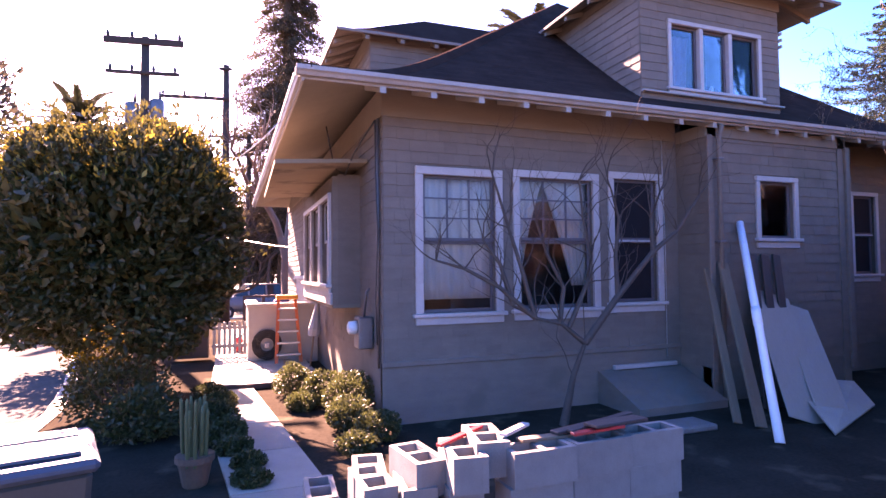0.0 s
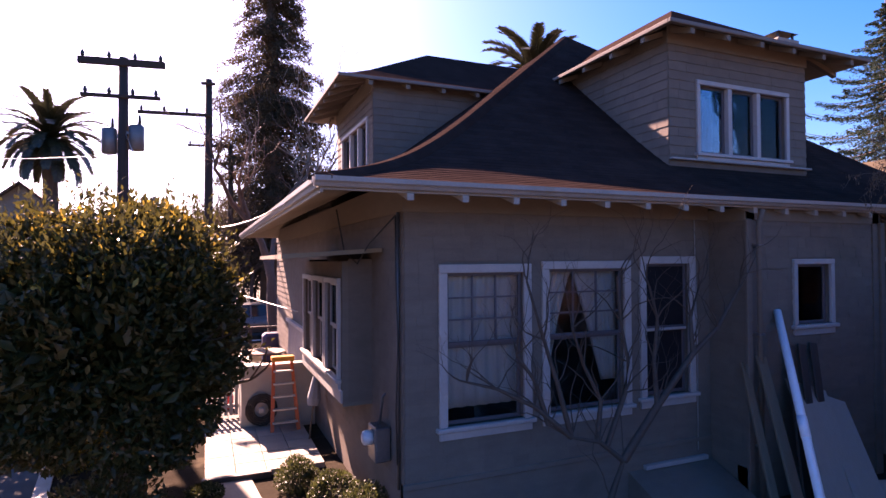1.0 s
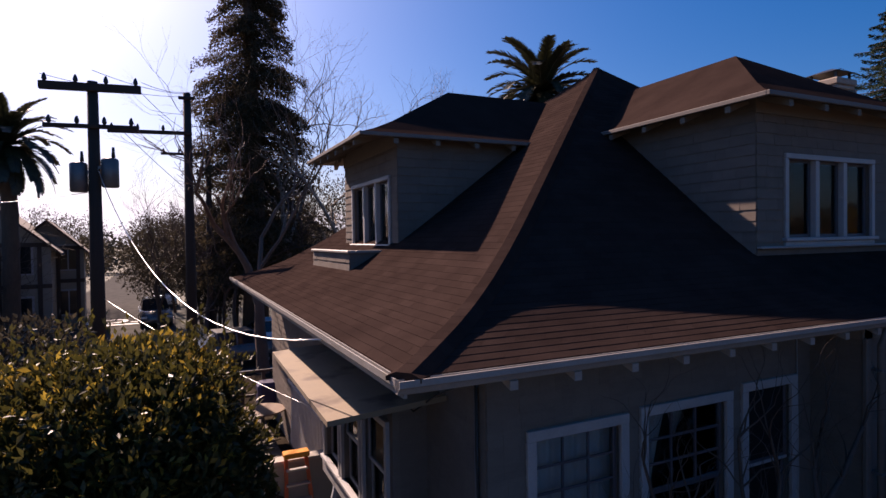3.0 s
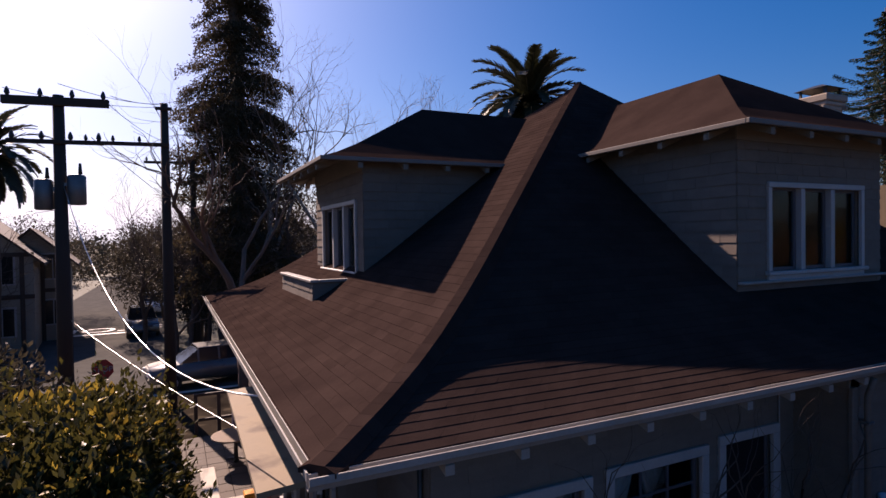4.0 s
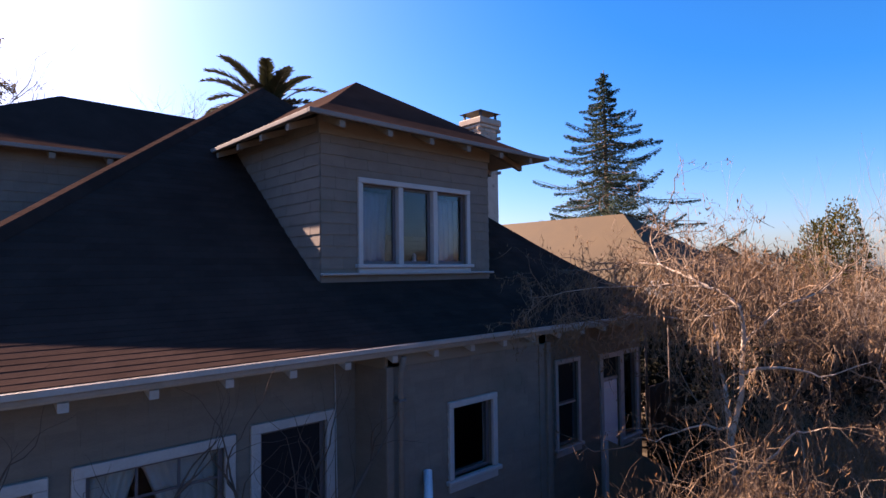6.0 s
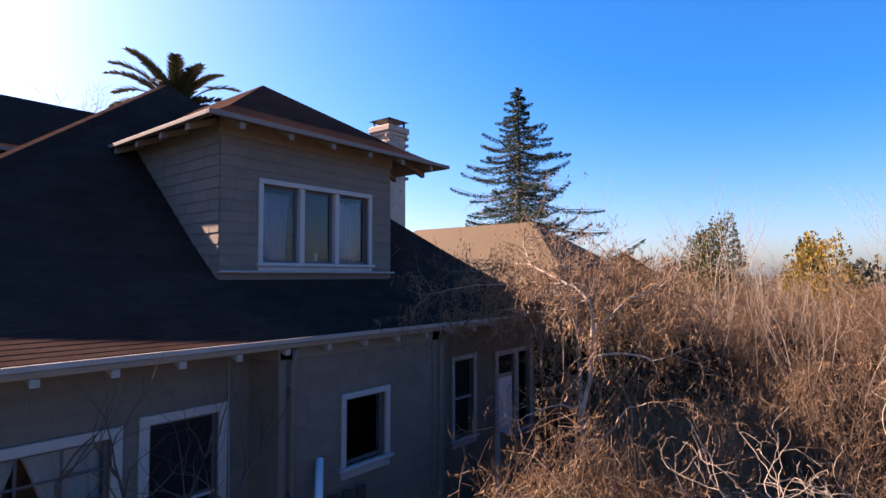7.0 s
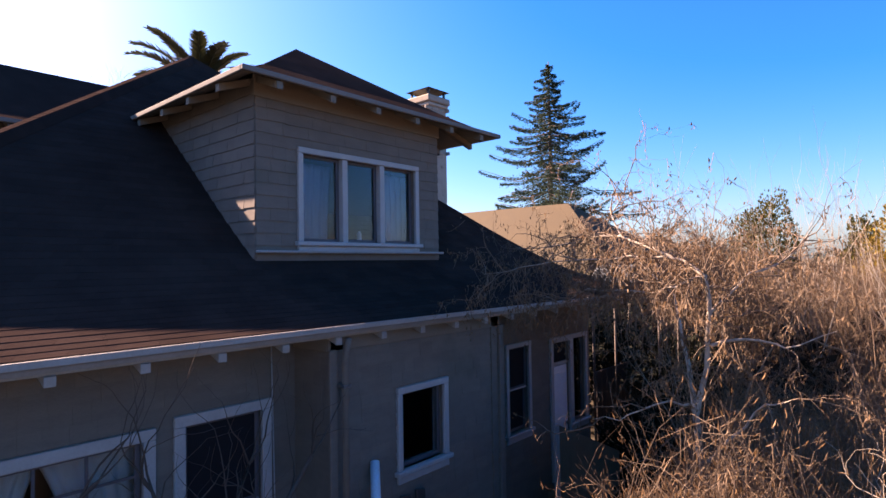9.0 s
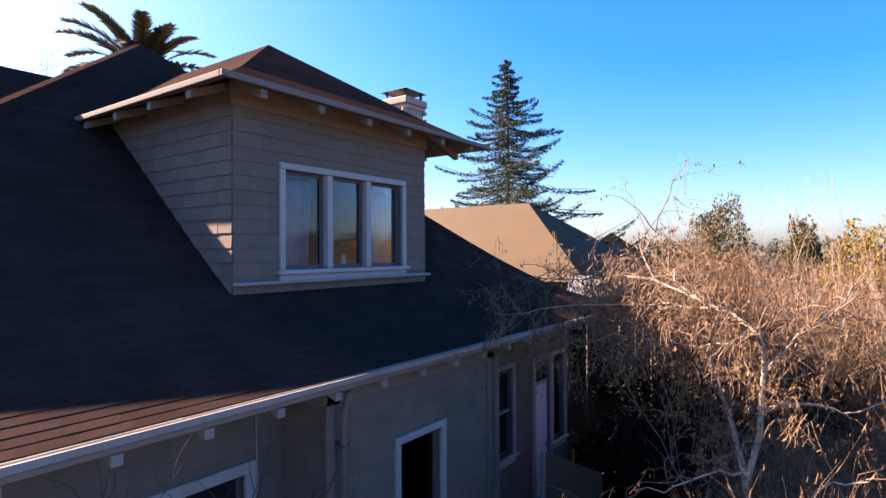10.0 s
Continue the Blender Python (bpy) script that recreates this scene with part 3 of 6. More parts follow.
part("bay_roof", bm, TANROLL, house, "flat tan bay roof with irregular dark blotches")
part("bay_apron", boxes((BX - 0.035, BX, BAYR[0] - 0.03, BAYR[1] + 0.03, 1.45, 1.62), bevel=0.01), WHITE, house)

# chimney
ch = thing("chimney", (9.95, 2.78, 5.98), "pale weathered brick chimney with a dark metal cap", "chimney")
CHIMNEY = material("weathered_chimney_brick", (0.42, 0.35, 0.29), (0.32, 0.265, 0.22), 0.95, 5.0, 60, 0.5, rnd=0.12, spec=0.1, stain=((0.16, 0.13, 0.11), 4.0, 0.62))
part("shaft", boxes((-0.268, 0.268, -0.268, 0.268, -0.3, 2.1)), CHIMNEY, ch)
bm = boxes((-0.098, 0.098, -0.025, 0.025, 0, 0.066), bevel=0.005)
BRICK = part("brick", bm, CHIMNEY, ch)
BRICK.matrix_local = pose(-0.16, -0.252, 1.0)
for row in range(14):
    for side in range(4):
        for k in range(3):
            if row == 0 and side == 0 and k == 0:
                continue
            u = (-0.165, 0.04, 0.245)[k] - (0.10 if row % 2 else 0.0)
            if u > 0.2:
                continue
            b = new("brick", BRICK.data)
            b.parent = ch
            b.matrix_local = pose(0, 0, 0, 0, 0, 90 * side) @ pose(u, -0.252 - random.uniform(0, 0.004), 1.0 + 0.076 * row)
part("crown", boxes((-0.34, 0.34, -0.34, 0.34, 2.14, 2.28), (-0.31, 0.31, -0.31, 0.31, 2.06, 2.14), bevel=0.02), CHIMNEY, ch)
for a in (-1, 1):
    for b in (-1, 1):
        part("cap_post", boxes((a * 0.24 - 0.02, a * 0.24 + 0.02, b * 0.24 - 0.02, b * 0.24 + 0.02, 2.28, 2.42)), DARKMETAL, ch)
bm = bmesh.new()
r = bmesh.ops.create_cone(bm, cap_ends=True, segments=4, radius1=0.47, radius2=0.12, depth=0.1)
bmesh.ops.rotate(bm, verts=bm.verts, matrix=Matrix.Rotation(radians(45), 3, "Z"))
bmesh.ops.translate(bm, verts=bm.verts, vec=(0, 0, 2.47))
part("cap", bm, DARKMETAL, ch)


# ---- plants ----
def leaf_mesh(name, centres, normals, sizes, mat, parent, label="", ratio=0.45, fold=0.25):
    """One mesh of many small leaves, each a folded pair of triangles pairs pointing along its normal."""
    c, d = np.asarray(centres, float), np.asarray(normals, float)
    n = len(c)
    d /= np.linalg.norm(d, axis=1)[:, None] + 1e-9
    ref = np.random.normal(size=(n, 3))
    s = np.cross(d, ref)
    s /= np.linalg.norm(s, axis=1)[:, None] + 1e-9
    u = np.cross(s, d)
    L = np.asarray(sizes, float)[:, None]
    base, tip = c - d * L * 0.5, c + d * L * 0.5
    mid = c - d * L * 0.05
    left, right = mid + s * L * ratio * 0.5 + u * L * fold * 0.4, mid - s * L * ratio * 0.5 + u * L * fold * 0.4
    v = np.stack([base, left, tip, right], 1).reshape(-1, 3)
    me = bpy.data.meshes.new(name)
    me.vertices.add(4 * n)
    me.vertices.foreach_set("co", v.ravel())
    k = np.arange(n)[:, None] * 4
    tri = (k + np.array([[0, 1, 2, 0, 2, 3]])).ravel()
    me.loops.add(6 * n)
    me.loops.foreach_set("vertex_index", tri.astype(np.int32))
    me.polygons.add(2 * n)
    me.polygons.foreach_set("loop_start", np.arange(0, 6 * n, 3, dtype=np.int32))
    me.update(calc_edges=True)
    me.materials.append(mat)
    ob = new(name, me)
    ob.parent = parent
    if label:
        ob["label"] = label
    return ob


def bumpy(p, f, seed):
    return noise.noise(Vector((p[0] * f + seed, p[1] * f - seed, p[2] * f + 2 * seed)))


def crown_points(n, centre, radii, seed, shell=0.3, rough=0.25, f=1.1, flat=-1.0, square=1.0):
    """Points in a lumpy crown, most of them near its skin, with outward directions."""
    rng = np.random.default_rng(seed)
    pts, nrm = [], []
    centre, radii = np.array(centre), np.array(radii)
    while len(pts) < n:
        d = rng.normal(size=3)
        d /= np.linalg.norm(d)
        if d[2] < flat:
            continue
        lump = 1 + rough * bumpy(d * radii, f, seed) + 0.5 * rough * bumpy(d * radii, 3.3 * f, seed + 5)
        r = lump * (1 - shell * rng.random() ** 1.6)
        e = np.sign(d) * np.abs(d) ** square
        if bumpy(d * radii * r, 2.4, seed + 9) < -0.38:
            continue
        pts.append(centre + e * radii * r)
        nrm.append(d + rng.normal(size=3) * 0.75 + np.array([0, 0, 0.35]))
    return np.array(pts), np.array(nrm)


def grow(verts, faces, start, way, length, radius, depth, rng, tips, bend=0.25, spread=0.6, up=0.15, segs=4, kids=(2, 3), shrink=0.72, thin=0.62, n=5, stem=None, stem_depth=99):
    """A limb and the limbs that it bears."""
    p, d = Vector(start), Vector(way).normalized()
    pts, rad = [p.copy()], [radius]
    for i in range(segs):
        d = (d + Vector(rng.normal(size=3) * bend) + Vector((0, 0, up))).normalized()
        p = p + d * (length / segs)
        pts.append(p.copy())
        rad.append(radius * (1 - (1 - thin) * (i + 1) / segs))
    tv, tf = stem if stem and depth >= stem_depth else (verts, faces)
    tube(tv, tf, pts, rad, n if depth > 1 else max(3, n - 2), cap=False)
    tips.append((p.copy(), d.copy(), depth, pts))
    if depth <= 0:
        return
    for k in range(rng.integers(kids[0], kids[1] + 1)):
        i = len(pts) - 1 if k == 0 else int(rng.integers(max(1, segs // 2), len(pts)))
        side = Vector(rng.normal(size=3))
        side = (side - d * side.dot(d)).normalized()
        nd = (d + side * spread * rng.uniform(0.6, 1.3)).normalized()
        grow(verts, faces, pts[i], nd, length * shrink * rng.uniform(0.75, 1.2), rad[i] * (0.9 if k == 0 else 0.7), depth - 1, rng, tips, bend, spread, up, segs, kids, shrink, thin, n, stem, stem_depth)


# broad clipped evergreen by the path
hedge = thing("evergreen_tree", (-3.0, 2.4, 0), "dense clipped evergreen tree with dark glossy leaves beside the path", "tree")
HC, HR = (-0.28, -0.1, 2.42), (1.55, 1.7, 1.54)
pts, nrm = crown_points(46000, HC, HR, 3, 0.42, 0.2, 0.9, -0.95, 0.78)
leaf_mesh("crown", pts, nrm, np.random.uniform(0.075, 0.15, len(pts)), HEDGE, hedge, "dark green glossy leaves")
# yellow leaves on the upper skin only: sunlit highlights put into colour
pts, nrm = crown_points(1700, HC, (1.60, 1.76, 1.58), 3, 0.1, 0.2, 0.9, 0.3, 0.78)
leaf_mesh("yellow_leaf", pts, nrm, np.random.uniform(0.07, 0.13, len(pts)), HEDGELIT, hedge, "yellow leaves on the crown's upper skin, coloured as sunlit clumps")
pts, nrm = crown_points(9000, HC, (1.25, 1.75, 1.1), 4, 0.6, 0.16, 0.9, -0.95, 0.8)
leaf_mesh("inner_crown", pts, nrm, np.random.uniform(0.14, 0.26, len(pts)), HEDGE, hedge, "shaded inner leaves")
# young shoots that break the clipped outline
rng = np.random.default_rng(15)
pts, nrm = crown_points(420, HC, HR, 3, 0.06, 0.2, 0.9, -0.3, 0.78)
way = nrm / np.linalg.norm(nrm, axis=1)[:, None] + np.array([0, 0, 0.7])
step = np.tile(np.linspace(0, 0.3, 12), len(pts))[:, None] * np.repeat(rng.uniform(0.4, 1.15, len(pts)), 12)[:, None]
pts, way = np.repeat(pts, 12, 0) + np.repeat(way, 12, 0) * step, np.repeat(way, 12, 0)
leaf_mesh("young_growth", pts + rng.normal(size=pts.shape) * 0.025, way + rng.normal(size=pts.shape) * 0.8, rng.uniform(0.06, 0.11, len(pts)), HEDGE, hedge, "loose leafy shoots above the crown")
v, f = [], []
rng = np.random.default_rng(5)
tips = []
tube(v, f, [(0, 0, -0.1), (0.03, 0.02, 0.5), (0.0, 0.05, 1.2), (0.02, 0, 1.7)], [0.2, 0.16, 0.14, 0.11], 9)
for k in range(7):
    a = k * 0.9
    grow(v, f, (0, 0.03, 0.7 + 0.12 * k), (math.cos(a), math.sin(a), 0.75), 1.1, 0.07, 2, rng, tips, 0.15, 0.6, 0.1, 4)
pydata("trunk", v, f, BARK, hedge, smooth=True)


def redwood(at, height, seed):
    t = thing("redwood_tree", at, "tall dark redwood with dense drooping needle sprays", "tree")
    rng = np.random.default_rng(seed)
    v, f = [], []
    tube(v, f, [(0, 0, -0.3), (0.1, 0, height * 0.3), (0, 0.1, height * 0.7), (0, 0, height)], [0.75, 0.5, 0.3, 0.04], 10)
    P, N, S = [], [], []
    for i in range(470):
        q = rng.random() ** 0.85
        z = height * (0.16 + 0.84 * q)
        reach = 4.25 * (1 - q) ** 0.75 * rng.uniform(0.7, 1.15) + 0.25
        if q < 0.25:
            reach *= 0.75
        a = rng.uniform(0, 2 * math.pi)
        dirv = np.array([math.cos(a), math.sin(a), 0])
        tip = dirv * reach + np.array([0, 0, z - reach * rng.uniform(0.15, 0.45)])
        tube(v, f, [(0, 0, z), tuple(dirv * reach * 0.5 + np.array([0, 0, z + 0.02])), tuple(tip)], [0.05, 0.03, 0.01], 3, cap=False)
        m = int(330 * reach / 3 + 40)
        s = rng.random(m) ** 0.7
        side = np.array([-dirv[1], dirv[0], 0])
        c = dirv[None] * (reach * s)[:, None] + side[None] * (rng.normal(size=m) * 0.2 * reach * 0.5)[:, None]
        c[:, 2] += z - (reach * 0.3) * s ** 1.6 + rng.normal(size=m) * 0.12
        P.append(c)
        N.append(dirv[None] * 0.6 + rng.normal(size=(m, 3)) * 0.5 + np.array([0, 0, -0.7]))
        S.append(rng.uniform(0.08, 0.2, m))
    pydata("trunk", v, f, BARK, t, smooth=True)
    leaf_mesh("crown", np.concatenate(P), np.concatenate(N), np.concatenate(S), NEEDLE, t, "dark needle sprays", 0.4)
    return t


redwood((1.3, 26.6, -0.14), 23.6, 4)


def cedar(at, height, seed, spread=9.8):
    t = thing("cedar_tree", at, "layered dark conifer with a pointed top", "tree")
    rng = np.random.default_rng(seed)
    v, f = [], []
    tube(v, f, [(0, 0, -0.3), (0.05, 0, height * 0.5), (0, 0, height)], [0.26, 0.13, 0.02], 8)
    P, N, S = [], [], []
    for k in range(170):
        q = 0.22 + 0.77 * ((k + rng.random()) / 170) ** 0.9
        zz = height * q
        reach = spread * (1 - q) * rng.uniform(0.4, 1.25) + 0.15
        a = k * 2.4 + rng.uniform(-0.5, 0.5)
        dirv = np.array([math.cos(a), math.sin(a), 0])
        side = np.array([-dirv[1], dirv[0], 0])
        lift = rng.uniform(-0.08, 0.26)
        tube(v, f, [(0, 0, zz), tuple(dirv * reach * 0.5 + np.array([0, 0, zz - reach * 0.13])), tuple(dirv * reach + np.array([0, 0, zz - reach * 0.12 + reach * lift]))], [0.045, 0.03, 0.008], 4, cap=False)
        m = int(150 * reach + 24)
        s = rng.random(m) ** 0.95
        c = dirv[None] * (reach * (0.08 + 0.94 * s))[:, None] + side[None] * (rng.normal(size=m) * (0.02 + 0.2 * reach * (1 - s)))[:, None]
        c[:, 2] += zz - reach * (0.13 * s + 0.30 * s * (1 - s)) + reach * lift * s ** 2 - np.abs(rng.normal(size=m)) * 0.08
        P.append(c)
        N.append(dirv[None] * 0.8 + side[None] * (rng.normal(size=m) * 0.6)[:, None] + rng.normal(size=(m, 3)) * 0.3 + np.array([0, 0, -0.15]))
        S.append(rng.uniform(0.08, 0.19, m))
    pydata("trunk", v, f, BARK, t, smooth=True)
    leaf_mesh("crown", np.concatenate(P), np.concatenate(N), np.concatenate(S), CEDAR, t, "blue-green needle sprays", 0.3)
    return t


cedar((29.75, 11.4, -0.14), 16.6, 12, 10.4)


def palm(at, height, seed, length, count, label):
    t = thing("palm_tree", at, label, "palm tree")
    rng = np.random.default_rng(seed)
    v, f = [], []
    zs = np.linspace(0, height, 14)
    tube(v, f, [(0.1 * math.sin(z * 0.3), 0, z - 0.2) for z in zs], [0.34 + 0.03 * (i % 2) for i in range(13)] + [0.42], 10)
    pydata("trunk", v, f, BARK, t, smooth=True)
    for k in range(count):
        q = k / count
        a = k * 2.39996
        el = radians(82 - 118 * q + rng.uniform(-6, 6))
        L = length * rng.uniform(0.88, 1.08)
        dirv = np.array([math.cos(a), math.sin(a), 0.0])
        p = np.array([0.1 * math.sin(height * 0.3), 0, height])
        spine = [p.copy()]
        e = el
        for i in range(9):
            p = p + (dirv * math.cos(e) + np.array([0, 0, math.sin(e)])) * (L / 9)
            e -= radians(4 + 7.5 * math.cos(max(e, -1.2)) * (0.6 + 0.4 * i / 9))
            spine.append(p.copy())
        vv, ff = [], []
        tube(vv, ff, [tuple(s) for s in spine], [0.035 * (1 - 0.09 * i) for i in range(10)], 4, cap=False)
        side = np.array([-dirv[1], dirv[0], 0])
        m = 34
        for i in range(m):
            s = 0.08 + 0.92 * i / m
            j = s * 9
            i0 = min(8, int(j))
            c = spine[i0] + (spine[i0 + 1] - spine[i0]) * (j - i0)
            tg = spine[i0 + 1] - spine[i0]
            tg = tg / np.linalg.norm(tg)
            w = 0.17 * L * math.sin(math.pi * (0.12 + 0.82 * s)) ** 0.6
            for sg in (-1, 1):
                out = side * sg * 0.75 + tg * 0.75 + np.array([0, 0, 0.12 + rng.uniform(-0.12, 0.05)])
                out = out / np.linalg.norm(out) * w
                b = len(vv)
                hw = tg * 0.085 * L / 3
                vv += [tuple(c - hw), tuple(c + hw), tuple(c + out * 0.6 + hw * 0.8), tuple(c + out)]
                ff += [(b, b + 1, b + 2), (b, b + 2, b + 3)]
        pydata("frond", vv, ff, PALMLEAF, t)
    return t


palm((9.7, 12.6, -0.14), 10.4, 2, 2.5, 64, "date palm with a dense crown of dark green fronds")
palm((-9.75, 29.4, -0.14), 10.0, 8, 2.9, 70, "tall date palm with drooping dusky fronds")


# ---- street: poles and wires ----
def utility_pole(at, height, arms, seed, cans=False, rz=0):
    t = thing("utility_pole", at, "dark wooden utility pole with crossarms and insulators", "utility pole", rz=rz)
    rod("pole", [(0, 0, -0.3), (0, 0, height * 0.5), (0, 0, height)], [0.19, 0.16, 0.12], POLEWOOD, t, n=10)
    for z, a, b, th in arms:
        part("crossarm", boxes((a, b, -0.2, -0.08, z - th, z + th), bevel=0.012), POLEWOOD, t)
        for k in range(4):
            x = a + 0.12 + (b - a - 0.24) * k / 3
            if abs(x) > 0.2:
                vv, ff = [], []
                tube(vv, ff, [(x, -0.14, z + th), (x, -0.14, z + th + 0.06), (x, -0.14, z + th + 0.12), (x, -0.14, z + th + 0.2)], [0.03, 0.06, 0.05, 0.02], 8)
                pydata("insulator", vv, ff, DARKMETAL, t, smooth=True)
    if cans:
        for x in (-0.34, 0.36):
            vv, ff = [], []
            zc = height * 0.74 + (0.12 if x > 0 else 0)
            tube(vv, ff, [(x, -0.05, zc - 0.36), (x, -0.05, zc - 0.33), (x, -0.05, zc + 0.33), (x, -0.05, zc + 0.37), (x, -0.05, zc + 0.4)], [0.17, 0.2, 0.2, 0.17, 0.06], 14)
            can = pydata("transformer", vv, ff, GREYMETAL, t, "grey steel transformer can", smooth=True)
            rod("bushing", [(x + 0.08, -0.05, zc + 0.4), (x + 0.08, -0.05, zc + 0.66)], [0.05, 0.03], DARKMETAL, can)
            part("bracket", boxes((min(0, x), max(0, x), -0.09, -0.01, zc + 0.1, zc + 0.18)), GREYMETAL, t)
    return t


utility_pole((-4.28, 12.25, -0.14), 9.32, [(9.14, -1.12, 1.12, 0.1), (8.17, -1.05, 1.0, 0.05)], 1, True, rz=-8)
utility_pole((-2.0, 16.9, -0.14), 10.35, [(8.95, -2.4, 0.15, 0.06), (10.15, -0.25, 0.25, 0.05)], 2, rz=-8)
utility_pole((-0.88, 26.0, -0.14), 9.75, [(9.55, -2.1, 0.2, 0.06), (8.6, -0.6, 0.6, 0.05)], 3, rz=-8)



# ---- behind the panes ----
BLINDCLOTH = material("blue_grey_cloth", (0.16, 0.17, 0.22), (0.11, 0.12, 0.16), 0.9, 3, 60, 0.3, stretch=(4, 4, 0.4))
def curtain(name, x0, x1, z0, z1, y, mat, label, swept=0.0, waves=6):
    """A hanging cloth; swept draws its foot in by that share towards x0."""
    bm = bmesh.new()
    nx, nz = waves * 6, 10
    grid = []
    for j in range(nz + 1):
        row = []
        q = j / nz
        for i in range(nx + 1):
            s = i / nx
            w = 1 - swept * (1 - q) ** 0.8
            x = x0 + (x1 - x0) * s * w
            row.append(bm.verts.new((x, y + 0.018 * math.sin(s * waves * 2 * math.pi + 0.7 * math.sin(3 * q)), z0 + (z1 - z0) * q)))
        grid.append(row)
    for a, b in zip(grid, grid[1:]):
        for i in range(nx):
            bm.faces.new((a[i], a[i + 1], b[i + 1], b[i]))
    ob = part(name, bm, mat, None, "", True)
    sol = ob.modifiers.new("thickness", "SOLIDIFY")
    sol.thickness = 0.004
    return tagged(ob, label, "curtain")


curtain("curtain", 0.50, 1.62, 1.55, 3.25, 0.16, CURTAIN, "pale beige curtain drawn shut behind the panes", 0.0, 7)
curtain("curtain", 1.86, 2.44, 1.70, 3.25, 0.18, CURTAIN, "beige curtain tied back to one side", 0.75, 5)
curtain("curtain", 3.16, 2.36, 1.70, 3.25, 0.18, CURTAIN, "beige curtain tied back to one side", 0.65, 5)
curtain("curtain", 5.25, 5.95, 5.05, 6.10, 0.95, BLINDCLOTH, "blue-grey curtain in the dormer window", 0.1, 5)
curtain("curtain", 7.45, 6.85, 5.05, 6.10, 0.95, BLINDCLOTH, "blue-grey curtain in the dormer window", 0.1, 5)
fig = thing("ornament", (6.32, 0.80, 5.02), "small white ornament on the dormer window sill", "ornament")
v, f = [], []
tube(v, f, [(0, 0, 0), (0, 0, 0.03), (0, 0, 0.06), (0, 0, 0.12), (0, 0, 0.16), (0, 0, 0.2)], [0.06, 0.065, 0.04, 0.03, 0.035, 0.01], 10)
pydata("body", v, f, WHITE, fig, smooth=True)
# dormer rooms closed by added surfaces in the same shade-dark colour
part("dormer_floor", boxes((4.75, 7.75, 0.84, 3.2, 4.90, 4.96)), DARKROOM, house)
part("dormer_back", boxes((4.75, 7.75, 1.6, 1.66, 4.96, 6.6)), DARKROOM, house)
part("dormer_back", boxes((1.9, 1.96, 4.6, 7.6, 4.96, 6.6)), DARKROOM, house)

# back door, landing and leaning board
DOORPAINT = material("door_paint", (0.72, 0.72, 0.76), (0.62, 0.62, 0.66), 0.5, 3, 40, 0.1)
door = part("door", boxes((10.62, 11.26, 0.33, 0.375, 0.62, 2.72), bevel=0.006), DOORPAINT, house, "white panelled back door")
part("door_panel", boxes((10.72, 11.16, 0.315, 0.332, 0.75, 1.45), (10.72, 11.16, 0.315, 0.332, 1.6, 2.6), bevel=0.006), DOORPAINT, door)
part("door_knob", boxes((11.16, 11.22, 0.27, 0.33, 1.55, 1.61), bevel=0.02), GREYMETAL, door)
part("transom", boxes((10.62, 11.26, 0.31, 0.35, 2.74, 2.80), bevel=0.005), WHITE, house)
part("transom_pane", boxes((10.62, 11.26, 0.35, 0.36, 2.80, 3.20)), SCREEN, house)
part("door_casing", boxes((10.52, 10.62, 0.24, 0.31, 0.6, 3.2), (11.26, 11.32, 0.24, 0.31, 0.6, 3.2), (10.52, 11.32, 0.24, 0.31, 3.2, 3.3), bevel=0.006), WHITE, house)
WOOD = material("weathered_wood", (0.20, 0.13, 0.085), (0.12, 0.08, 0.055), 0.8, 3, 40, 0.4, stretch=(1, 1, 0.15), rnd=0.15)
PLY = material("plywood_sheet", (0.36, 0.30, 0.25), (0.28, 0.23, 0.20), 0.8, 2, 50, 0.3, stretch=(1, 1, 0.2), rnd=0.1)
DARKWOOD = material("dark_stained_wood", (0.05, 0.03, 0.026), (0.03, 0.02, 0.018), 0.6, 3, 40, 0.3)
PVC = material("white_pvc", (0.80, 0.82, 0.86), (0.72, 0.74, 0.78), 0.35, 3, 30, 0.05)
REDPAINT = material("red_plastic", (0.55, 0.03, 0.025), (0.42, 0.02, 0.02), 0.4, 4, 30, 0.05)
ORANGE = material("orange_fibreglass", (0.62, 0.12, 0.025), (0.5, 0.09, 0.02), 0.45, 4, 30, 0.1)
YELLOWCAP = material("yellow_orange_plastic", (0.80, 0.30, 0.02), (0.7, 0.25, 0.02), 0.4, 4, 30, 0.05)
ALUMINIUM = material("aluminium", (0.62, 0.62, 0.62), (0.5, 0.5, 0.5), 0.35, 5, 60, 0.1, metal=0.8)
RUBBER = material("black_rubber", (0.025, 0.025, 0.025), (0.015, 0.015, 0.015), 0.7, 8, 60, 0.2)
# lid blue-grey is darkened to stand in for the evergreen's shade on it
BINLID = material("shade_blue_grey_lid", (0.035, 0.062, 0.085), (0.026, 0.047, 0.066), 0.7, 3, 40, 0.1)
BINBODY = material("dark_green_bin", (0.045, 0.055, 0.05), (0.03, 0.037, 0.034), 0.5, 3, 40, 0.15)
BLUECOVER = material("blue_grill_cover", (0.045, 0.04, 0.11), (0.03, 0.026, 0.075), 0.4, 4, 30, 0.3)
GREYCLOTH = material("grey_canvas", (0.30, 0.31, 0.34), (0.22, 0.23, 0.25), 0.9, 3, 60, 0.4, stretch=(4, 4, 0.5))
TERRACOTTA = material("terracotta", (0.16, 0.08, 0.05), (0.10, 0.05, 0.034), 0.8, 4, 40, 0.2)
PAVER = material("warm_paver", (0.31, 0.265, 0.22), (0.24, 0.20, 0.165), 0.85, 3, 60, 0.3, rnd=0.12)
